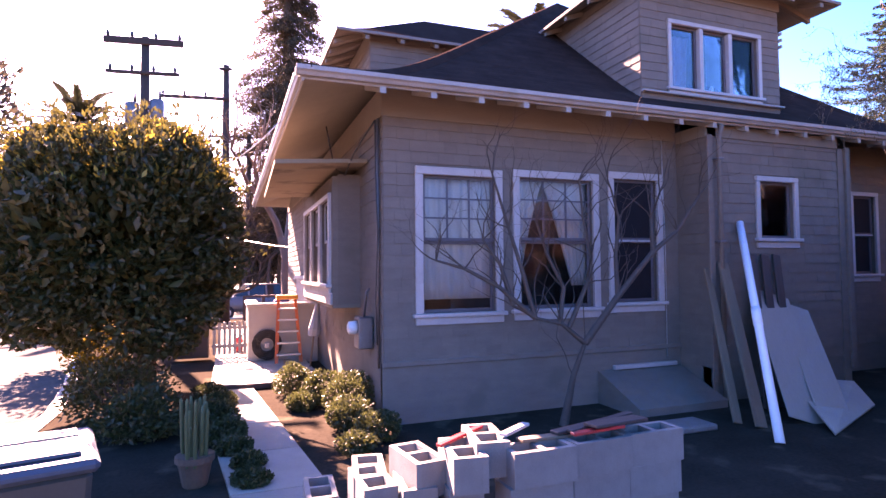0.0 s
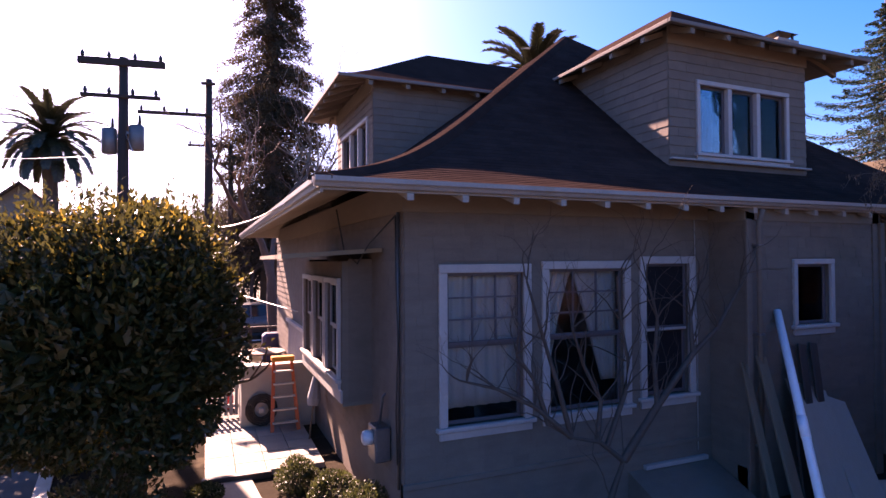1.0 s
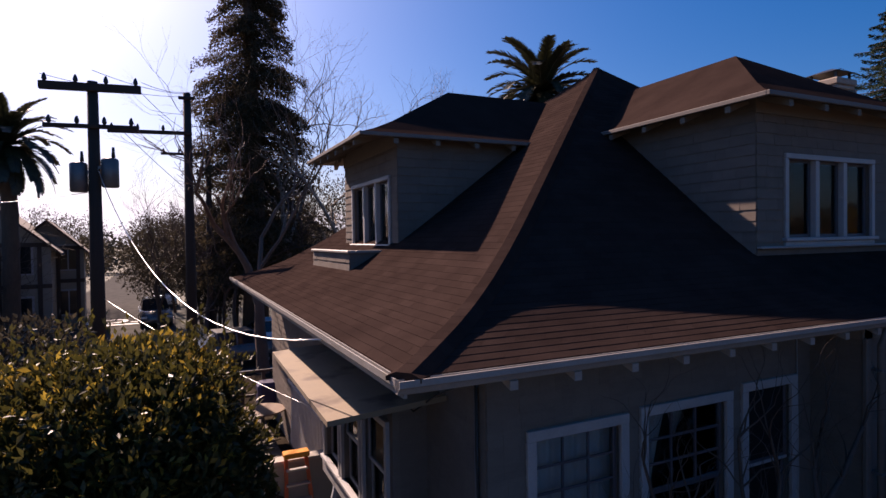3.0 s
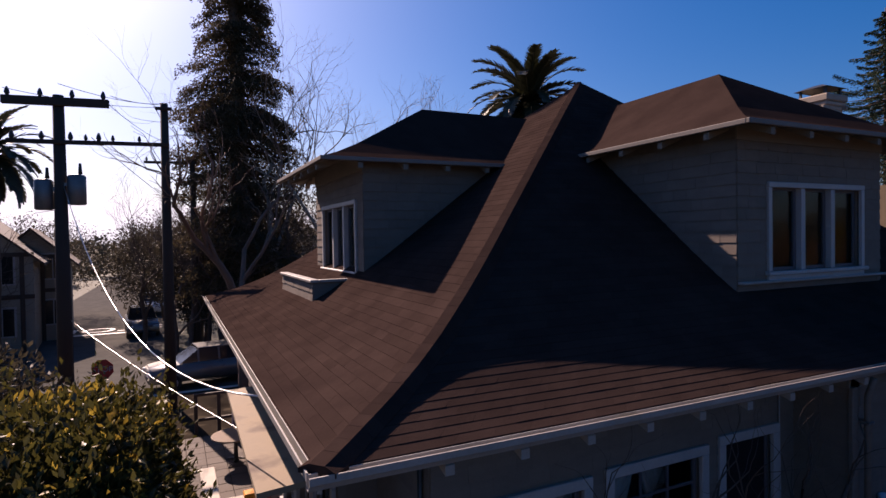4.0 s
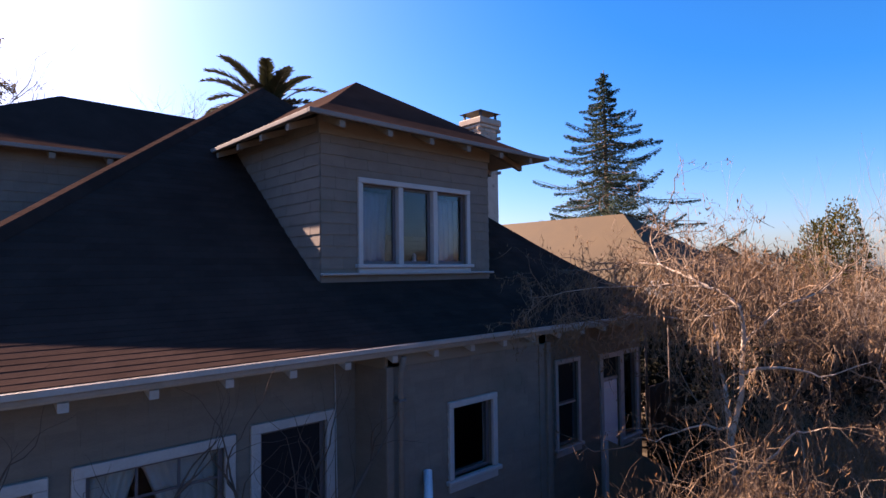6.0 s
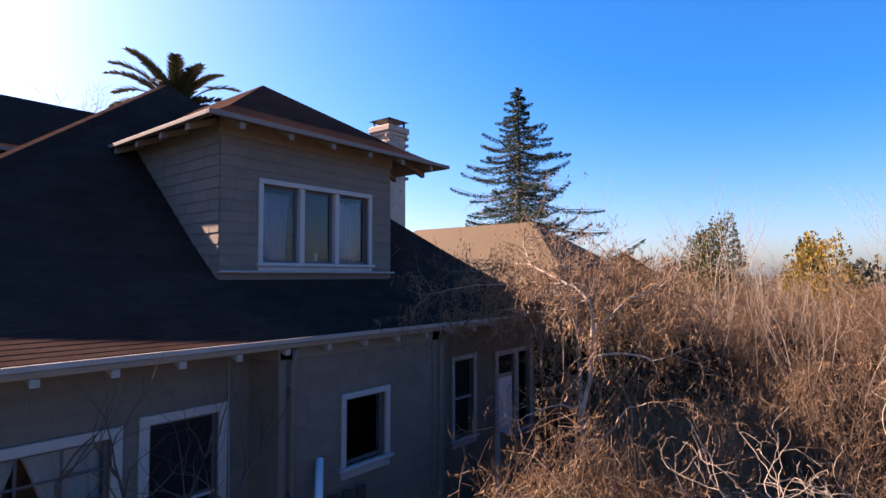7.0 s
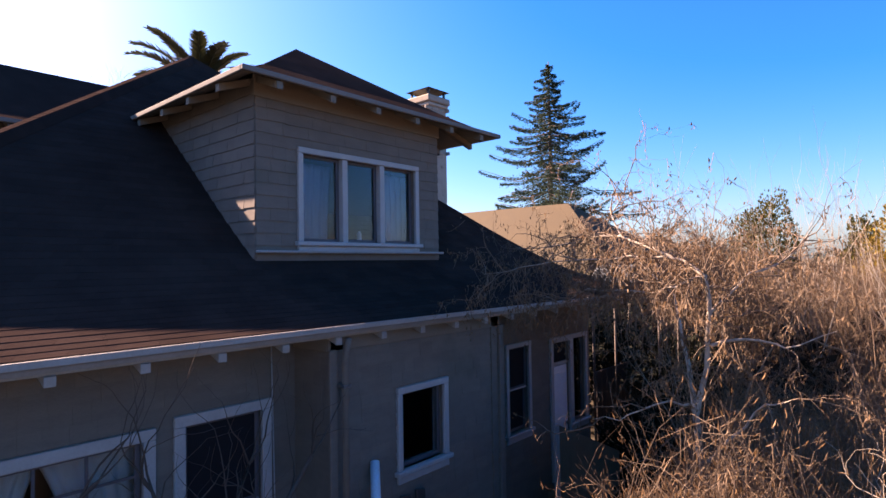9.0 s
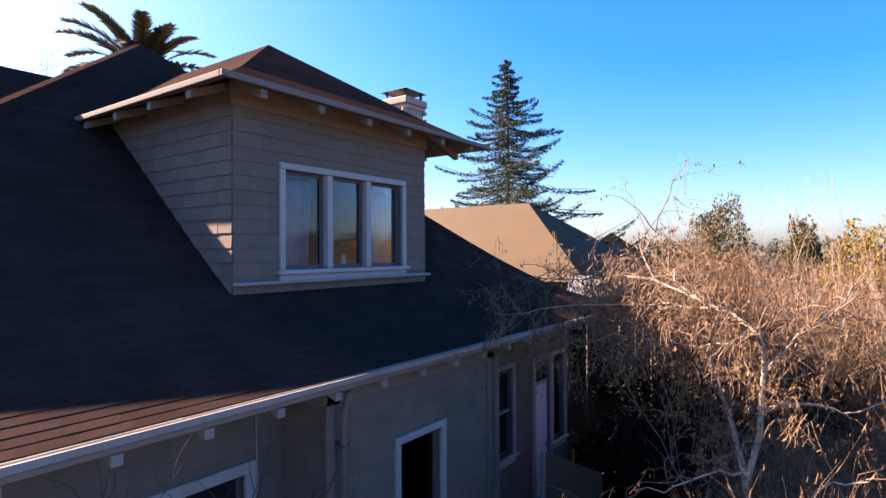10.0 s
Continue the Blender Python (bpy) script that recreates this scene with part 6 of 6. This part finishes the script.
# ---- podded tree and dry thicket east of the house ----
def twig_mesh(name, starts, bends, ends, radii, mat, parent, label="", segs=4):
    """One mesh of many fine three-sided twigs, each bowed from its start over a bend to its end."""
    a, b, c = (np.asarray(q, float) for q in (starts, bends, ends))
    n = len(a)
    s = np.linspace(0, 1, segs + 1)[None, :, None]
    line = a[:, None] * (1 - s) ** 2 + 2 * b[:, None] * s * (1 - s) + c[:, None] * s ** 2
    d = c - a
    d /= np.linalg.norm(d, axis=1)[:, None] + 1e-9
    u = np.cross(d, np.array([0.31, 0.88, 0.17]))
    u /= np.linalg.norm(u, axis=1)[:, None] + 1e-9
    w = np.cross(d, u)
    r = np.asarray(radii, float)[:, None, None, None] * (1 - 0.72 * s[..., None])
    ring = np.stack([u * math.cos(g) + w * math.sin(g) for g in (0.0, 2.094, 4.189)], 1)
    v = (line[:, :, None] + ring[:, None] * r).reshape(-1, 3)
    j = np.arange(segs)[:, None] * 3
    k = np.arange(3)[None]
    quad = np.stack([j + k, j + (k + 1) % 3, j + 3 + (k + 1) % 3, j + 3 + k], -1).reshape(-1, 4)
    idx = (np.arange(n)[:, None, None] * (3 * (segs + 1)) + quad[None]).reshape(-1)
    me = bpy.data.meshes.new(name)
    me.vertices.add(len(v))
    me.vertices.foreach_set("co", v.ravel())
    me.loops.add(len(idx))
    me.loops.foreach_set("vertex_index", idx.astype(np.int32))
    me.polygons.add(len(idx) // 4)
    me.polygons.foreach_set("loop_start", np.arange(0, len(idx), 4, dtype=np.int32))
    me.update(calc_edges=True)
    me.materials.append(mat)
    ob = new(name, me)
    ob.parent = parent
    if label:
        ob["label"] = label
    return ob


pt = thing("podded_tree", (6.1, -3.93, 0.0), "bare pale-barked tree hung with dry brown seed pods", "tree")
rng = np.random.default_rng(21)
v, f, tips, tv, tf = [], [], [], [], []
POD_STEMS = [
    (0.032, 0, [(0.03, -0.05, -0.1), (0.02, 0.02, 1.6), (-0.02, 0.12, 3.07), (-0.03, 0.16, 3.5)]),
    (0.020, 2, [(-0.03, 0.16, 3.5), (0.16, 0.25, 3.75), (0.34, 0.36, 3.95), (0.62, 0.51, 4.3), (0.8, 0.9, 4.7)]),
    (0.019, 4, [(-0.02, 0.15, 3.46), (-0.01, 0.07, 3.8), (-0.01, 0.04, 4.26), (-0.01, 0.06, 4.48), (0.06, 0.22, 4.67), (0.11, 0.47, 4.85), (0.23, 0.81, 5.1), (0.3, 0.93, 5.48), (0.42, 0.85, 5.81)]),
    (0.013, 1.4, [(-0.02, 0.12, 3.07), (-0.08, -0.13, 3.37), (-0.16, -0.34, 3.63), (-0.25, -0.51, 3.7)]),
    (0.012, 2, [(-0.01, 0.04, 3.97), (0.12, -0.17, 4.02), (0.25, -0.39, 3.96), (0.36, -0.69, 4.09)]),
    (0.009, 1.2, [(-0.03, 0.18, 3.53), (-0.15, 0.29, 3.56), (-0.32, 0.55, 3.45), (-0.4, 0.8, 3.39)]),
    (0.008, 6, [(-0.01, 0.06, 4.48), (-0.05, 0.27, 4.4), (0.09, 0.55, 4.35), (0.32, 1.18, 4.36), (0.41, 1.5, 4.2), (0.5, 1.79, 4.29)]),
    (0.008, 6, [(0.06, 0.22, 4.67), (0.15, 0.7, 4.78), (0.1, 1.2, 4.72), (0.0, 1.7, 4.62), (-0.1, 2.05, 4.5)]),
    (0.010, 7, [(-0.01, 0.05, 4.2), (0.32, -0.16, 4.5), (0.64, -0.34, 4.68), (0.95, -0.45, 5.07)]),
    (0.009, 7, [(0.11, 0.47, 4.85), (0.6, 0.75, 5.05), (1.2, 0.9, 5.2), (1.9, 0.9, 5.3)]),
    (0.009, 6, [(0.23, 0.81, 5.1), (0.5, 1.4, 5.1), (0.9, 1.9, 5.0), (1.2, 2.4, 4.9)]),
    (0.009, 1.4, [(-0.02, 0.12, 3.01), (-0.17, -0.22, 3.18), (-0.25, -0.53, 3.27)]),
]
for r0, many, ends in POD_STEMS:
    r0 *= 1.3
    ends = [(1.12 * x, 1.12 * y, max(-0.1, 4.62 + 1.12 * (min(z, 4.5) - 4.5) + 0.6 * max(0.0, z - 4.5))) for x, y, z in ends]
    pts = [ends[0]]
    for p, q in zip(ends, ends[1:]):
        for j in (1, 2, 3):
            wob = rng.normal(size=3) * (0.016 if r0 < 0.02 else 0.005) * (j < 3)
            pts.append(tuple(Vector(p).lerp(Vector(q), j / 3) + Vector(wob)))
    many = many / 2.6
    tube(v, f, pts, [r0 * (1 - (0.4 if r0 > 0.03 else 0.85) * j / (len(pts) - 1)) for j in range(len(pts))], 8, cap=False)
    for j in range(1, len(pts)):
        for k in range(int(many) + (rng.random() < many % 1)):
            p = Vector(pts[j - 1]).lerp(Vector(pts[j]), rng.random())
            d = (Vector(pts[j]) - Vector(pts[j - 1])).normalized()
            grow(tv, tf, p, d * 0.8 + Vector(rng.normal(size=3)) * 0.8 + Vector((0, 0, 0.15)), rng.uniform(0.28, 0.52), 0.0065, 2, rng, tips, 0.28, 0.75, -0.06, 4, (1, 3), 0.75, 0.5, 4)
pydata("limb", v, f, PALEBARK, pt, "pale smooth limbs", smooth=True)
pydata("crown", tv, tf, BRUSHTWIG, pt, "fine brown twigs", smooth=True)
A, B, E, C, N, S = [], [], [], [], [], []
for p, d, depth, line in tips:
    for k in range(2 if 3.6 < p.z < 4.9 else 1):
        i = rng.integers(1, len(line))
        q = np.array(line[i])
        e = q + np.array([*(rng.normal(size=2) * 0.07), rng.uniform(-0.24, 0.06)])
        A.append(q)
        E.append(e)
        B.append((q + e) / 2 + rng.normal(size=3) * 0.03)
        for m in range(3):
            C.append(q + (e - q) * rng.random() + rng.normal(size=3) * 0.016)
            N.append(rng.normal(size=3) * 0.35 + np.array([0, 0, -1.0]))
            S.append(rng.uniform(0.022, 0.05))
twig_mesh("hanging_growth", A, B, E, np.full(len(A), 0.0032), BRUSHTWIG, pt, "hanging wiry twiglets", 3)["kind"] = "stuff"
leaf_mesh("pod_mass", C, N, S, POD, pt, "dry brown hanging seed pods", 0.32)["kind"] = "stuff"


def brush(parent, n, area, top, seed, leafmat, length=(0.7, 1.5), deep=2.2, keep=None, hang=0.4, side=3, seeds=2, thick=0.0048, size=(0.025, 0.06), clump=0.2, rough=0.22, slim=0.3):
    """Wiry dry stems under a rolling top, each with side twigs and seed heads; a share of them arch over and hang."""
    rg = np.random.default_rng(seed)
    nc = n // 34
    cx, cy, cz = rg.uniform(area[0], area[1], nc), rg.uniform(area[2], area[3], nc), rg.normal(size=nc) * rough
    own = rg.integers(0, nc, n)
    x, y = cx[own] + rg.normal(size=n) * clump, cy[own] + rg.normal(size=n) * clump
    if keep:
        ok = keep(x, y)
        x, y, own = x[ok], y[ok], own[ok]
    m = len(x)
    zt = np.array([top(p, q) for p, q in zip(x, y)]) + cz[own] - deep * rg.random(m) ** 1.5
    L = rg.uniform(length[0], length[1], m)
    tip = np.stack([x, y, np.maximum(zt, 0.15)], 1)
    lean = rg.normal(size=(m, 2)) * 0.24
    start = np.stack([x + lean[:, 0], y + lean[:, 1], np.maximum(zt - L, 0.0)], 1)
    bend = (start + tip) / 2 + rg.normal(size=(m, 3)) * 0.13
    arch = rg.random(m) < hang
    bend[arch, 2] = tip[arch, 2] + 0.12
    tip[arch, 2] -= rg.uniform(0.15, 0.45, arch.sum())
    tip[arch, :2] += rg.normal(size=(arch.sum(), 2)) * 0.3
    tip[:, 2] = np.maximum(tip[:, 2], 0.1)
    twig_mesh("stems", start, bend, tip, rg.uniform(0.7, 1.6, m) * thick, BRUSHTWIG, parent)
    s = rg.uniform(0.3, 1.0, (m, side, 1))
    a = (start[:, None] * (1 - s) ** 2 + 2 * bend[:, None] * s * (1 - s) + tip[:, None] * s ** 2).reshape(-1, 3)
    way = rg.normal(size=a.shape) * np.array([0.16, 0.16, 0.12]) + np.where(rg.random((len(a), 1)) < 0.55, 0.2, -0.16) * np.array([0, 0, 1.0])
    e = a + way
    twig_mesh("side_twigs", a, (a + e) / 2 + rg.normal(size=a.shape) * 0.04, e, rg.uniform(0.6, 1.0, len(a)) * thick * 0.6, BRUSHTWIG, parent, "", 2)
    s = rg.random((len(a), seeds, 1)) * 0.8 + 0.3
    c = (a[:, None] + way[:, None] * s).reshape(-1, 3) + rg.normal(size=(len(a) * seeds, 3)) * 0.02
    nr = np.repeat(way, seeds, 0) * 3 + rg.normal(size=c.shape) * (0.5 if slim > 0.2 else 0.16) + np.array([0, 0, 0 if slim > 0.2 else 0.5])
    leaf_mesh("seed_heads", c, nr, rg.uniform(size[0], size[1], len(c)), leafmat, parent, "", slim)


th = thing("dry_thicket", (0, 0, 0), "tall thicket of dry brown twigs and seed heads", "shrubs", kind="stuff")
brush(th, 11500, (6.8, 19.0, -11.0, -2.0), lambda x, y: 4.4 - (1.9 * max(0.0, min(1.0, (11.6 - x) / 4.6)) if y < -4.6 else 0) + 0.45 * bumpy((x, y, 0), 0.5, 4) + 0.35 * bumpy((x, y, 0), 1.5, 9), 71, DRYBRUSH, (0.6, 1.5), 1.3,
      lambda x, y: (y < -4.6) | (x > 13.4) | ((x > 9.6) & (y < -2.9)), 0.3, 6, 2, 0.0055, (0.035, 0.09), 0.12, 0.3, 0.12)
over = thing("overhanging_brush", (0, 0, 0), "dry drooping twigs hanging over the roof corner", "shrubs", kind="stuff")
brush(over, 900, (9.1, 13.4, -3.2, -1.25), lambda x, y: 4.85 + 0.3 * bumpy((x, y, 0), 0.7, 34) + 0.3 * bumpy((x, y, 0), 1.9, 39) - 0.12 * abs(y + 2.6), 74, POD, (0.3, 0.8), 0.6, None, 0.6, 4, 3, 0.005, (0.05, 0.12), 0.14, 0.2, 0.14)
th2 = thing("low_thicket", (0, 0, 0), "low sunlit brush with russet seed heads", "shrubs", kind="stuff")
brush(th2, 9500, (4.7, 9.0, -7.6, -3.65), lambda x, y: 3.1 - 0.75 * (y < -5.0)  + 0.4 * bumpy((x, y, 0), 0.8, 14) + 0.3 * bumpy((x, y, 0), 2.1, 3), 72, POD, (0.5, 1.1), 1.0, None, 0.35, 6, 2, 0.0042, (0.03, 0.075), 0.16, 0.26, 0.14)
brush(th2, 3200, (8.0, 17.0, -11.5, -4.9), lambda x, y: 1.9 + 0.12 * (x - 8) + 0.3 * bumpy((x, y, 0), 0.8, 44), 75, DRYBRUSH, (0.5, 1.2), 1.2, None, 0.4, 4, 2, 0.0055, (0.04, 0.10), 0.2, 0.26, 0.12)
brush(th2, 4600, (4.6, 6.8, -7.2, -3.8), lambda x, y: 3.1 - 0.7 * (y < -5.0) + 0.3 * bumpy((x, y, 0), 0.9, 64) + 0.3 * bumpy((x, y, 0), 2.4, 69), 77, POD, (0.4, 0.9), 0.6, None, 0.35, 6, 3, 0.0038, (0.025, 0.065), 0.12, 0.2, 0.14)
brush(th2, 2600, (8.6, 12.6, -5.0, -3.8), lambda x, y: 3.0 + 0.3 * bumpy((x, y, 0), 0.8, 84), 78, POD, (0.5, 1.1), 0.9, None, 0.35, 5, 3, 0.0045, (0.03, 0.08), 0.16, 0.26, 0.14)
th3 = thing("far_thicket", (0, 0, 0), "dry brown thicket running down the garden", "shrubs", kind="stuff")
brush(th3, 7500, (19, 42, -24, 0.5), lambda x, y: 4.7 + 0.6 * bumpy((x, y, 0), 0.3, 24), 73, DRYBRUSH, (0.9, 1.8), 1.8, None, 0.35, 3, 2, 0.009, (0.06, 0.14), 0.4)
# dead-leaf mass added inside the thicket, its dark colour replacing deep shade
SHADELITTER = leafy("shade_dark_dead_leaves", (0.040, 0.023, 0.014), (0.018, 0.011, 0.008), 0.85, 0.1, spec=0.1)
under = thing("thicket_undergrowth", (0, 0, 0), "dense dead-leaf fill inside the thicket, coloured dark as its inner shade", "shrubs", kind="stuff")
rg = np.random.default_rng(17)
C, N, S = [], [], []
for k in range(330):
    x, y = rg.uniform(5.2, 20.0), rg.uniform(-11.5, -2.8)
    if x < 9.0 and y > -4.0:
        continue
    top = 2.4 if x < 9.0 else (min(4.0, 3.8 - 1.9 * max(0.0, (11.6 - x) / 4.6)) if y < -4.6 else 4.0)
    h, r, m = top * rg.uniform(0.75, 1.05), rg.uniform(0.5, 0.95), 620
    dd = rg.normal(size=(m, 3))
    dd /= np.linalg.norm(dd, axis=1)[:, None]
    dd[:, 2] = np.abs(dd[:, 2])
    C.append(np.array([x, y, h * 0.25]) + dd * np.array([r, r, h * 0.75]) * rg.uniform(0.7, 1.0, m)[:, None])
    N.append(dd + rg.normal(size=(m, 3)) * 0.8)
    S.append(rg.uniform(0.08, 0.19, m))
leaf_mesh("dead_leaves", np.concatenate(C), np.concatenate(N), np.concatenate(S), SHADELITTER, under, "", 0.55)
for k, (x, y, h) in enumerate(((10.6, -3.6, 6.6), (11.5, -4.4, 6.3), (9.6, -5.2, 5.9), (13.0, -3.4, 6.4), (11.0, -7.0, 6.0), (9.6, -3.2, 6.2))):
    bare_tree((x, y, 0), h * 0.95, 200 + k, 5, GREYTWIG, "thin bare sapling rising from the thicket", 0.024, 0.42, (2, 3), 0.18)
ps = thing("pale_bare_shrub", (5.35, -5.8, 0), "pale bare shrub with wiry sunlit twigs", "shrub")
v, f, tips = [], [], []
rng = np.random.default_rng(8)
for k in range(24):
    a = rng.uniform(0, 6.28)
    grow(v, f, (0.3 * math.cos(a), 0.4 * math.sin(a), 2.35), (0.55 * math.cos(a), 0.7 * math.sin(a), 0.9), 0.7, 0.015, 3, rng, tips, 0.34, 0.65, -0.02, 6, (2, 3), 0.74, 0.6, 5)
    tube(v, f, [(0.08 * math.cos(a), 0.1 * math.sin(a), -0.1), (0.2 * math.cos(a), 0.25 * math.sin(a), 1.0), (0.3 * math.cos(a), 0.4 * math.sin(a), 2.35)], [0.026, 0.022, 0.016], 5, cap=False)
pydata("crown", v, f, PALEBARK, ps, smooth=True)
# near-black leaf colour carries the deep shade at the house end
SHADELEAF = leafy("shade_darkened_leaves", (0.014, 0.015, 0.009), (0.008, 0.009, 0.006), 0.8, 0.1, spec=0.1)
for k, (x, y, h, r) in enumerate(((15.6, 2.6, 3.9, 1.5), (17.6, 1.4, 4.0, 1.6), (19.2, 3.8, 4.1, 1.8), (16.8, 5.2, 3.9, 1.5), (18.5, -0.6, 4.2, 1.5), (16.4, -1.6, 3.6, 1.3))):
    round_tree((x, y, 0), h, r, 340 + k, SHADELEAF, "evergreen shrub tree beyond the house end, leaves darkened as shade", 6000, (0.10, 0.22))
# the last two shrubs are added to hide sunlit soil by the house end
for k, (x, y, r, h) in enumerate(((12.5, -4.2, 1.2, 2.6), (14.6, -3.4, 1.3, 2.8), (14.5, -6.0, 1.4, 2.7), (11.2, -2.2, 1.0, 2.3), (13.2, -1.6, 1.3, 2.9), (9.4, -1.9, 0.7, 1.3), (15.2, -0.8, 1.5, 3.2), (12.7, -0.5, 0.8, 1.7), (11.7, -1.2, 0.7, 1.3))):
    shrub((x, y, 0), r, h, 300 + k, SHADELEAF, 3500, (0.08, 0.16), "leafy shrub by the house end, its leaves darkened as shade")
fb = thing("garden_fence", (16.5, 1.2, 0), "dark board fence beyond the house end", "fence")
for k in range(16):
    part("board", boxes((-2.2 + 0.28 * k, -1.94 + 0.28 * k, -0.02, 0.02, 0, 2.0), bevel=0.006), DARKWOOD, fb)

# ---- roof shingles: courses of tabs on the two sides the camera sees ----
def tab_quad(k, s0, s1, d0, d1, lift):
    p = [roof_side(k, s0, d0), roof_side(k, s1, d0), roof_side(k, s1, d1), roof_side(k, s0, d1)]
    up = Vector((0, 0, 1))
    top = [p[0] + up * lift, p[1] + up * lift, p[2] + up * 0.004, p[3] + up * 0.004]
    return p[:2] + top


EXPO, TABW = 0.098, 0.31
rs = random.Random(12)
mass_v, mass_f = [], []
near = 0
for k, length in ((0, EE - EW), (1, EN - ES)):
    j = 0
    while True:
        d0 = 0.01 + j * EXPO
        d1 = d0 + EXPO + 0.02
        if d1 > RUN - 0.06:
            break
        q = d0 / RUN
        width = length * (1 - q)
        n = max(2, int(width / TABW))
        off = 0.5 * (j % 2) + rs.uniform(-0.1, 0.1)
        for i in range(-1, n + 1):
            s0, s1 = max(0.0, (i + off) / n), min(1.0, (i + 1 + off) / n - 0.004 / n)
            if s1 - s0 < 0.1 / n:
                continue
            lift = 0.0095 + rs.uniform(-0.0012, 0.0012)
            v = tab_quad(k, s0, s1, d0 + rs.uniform(-0.0015, 0.0015), d1, lift)
            f = [(0, 1, 3, 2), (2, 3, 4, 5), (0, 2, 5), (1, 4, 3)]
            near_one = k == 0 and j < 18 and v[0].x < 5.0
            if near_one and near < 295:
                pydata("shingle", v, f, ROOFING, roof)
                near += 1
            else:
                b = len(mass_v)
                mass_v += v
                mass_f += [tuple(b + a for a in t) for t in f]
        j += 1
tagged(pydata("shingles", mass_v, mass_f, ROOFING, roof), kind="stuff")
# caps along the two hips in view
for k, (A, B) in enumerate((((EW, ES), (AX, AY)), ((EE, ES), (AX, AY)))):
    m = 64
    side = Vector((B[1] - A[1], -(B[0] - A[0]), 0)).normalized()
    for i in range(m):
        d0, d1 = RUN * i / m, RUN * (i + 1.25) / m
        if d1 > RUN:
            d1 = RUN
        p0 = Vector((A[0] + (B[0] - A[0]) * d0 / RUN, A[1] + (B[1] - A[1]) * d0 / RUN, EZ + rise(d0) + 0.05 + rs.uniform(-0.0005, 0.0005)))
        p1 = Vector((A[0] + (B[0] - A[0]) * d1 / RUN, A[1] + (B[1] - A[1]) * d1 / RUN, EZ + rise(d1) + 0.048))
        w = 0.14
        dz0, dz1 = rise(d0) - rise(max(0, d0 - 0.105)) + 0.036, rise(d1) - rise(max(0, d1 - 0.105)) + 0.036
        v = []
        for p, dz in ((p0, dz0), (p1, dz1)):
            v += [p - side * w - Vector((0, 0, dz)), p - side * 0.06, p + side * 0.06, p + side * w - Vector((0, 0, dz)), p - side * w - Vector((0, 0, dz + 0.03)), p + side * w - Vector((0, 0, dz + 0.03))]
        f = [(0, 1, 7, 6), (1, 2, 8, 7), (2, 3, 9, 8), (0, 4, 5, 3, 2, 1), (6, 10, 4, 0), (3, 5, 11, 9)]
        pydata("hip_cap", v, f, ROOFING, roof)
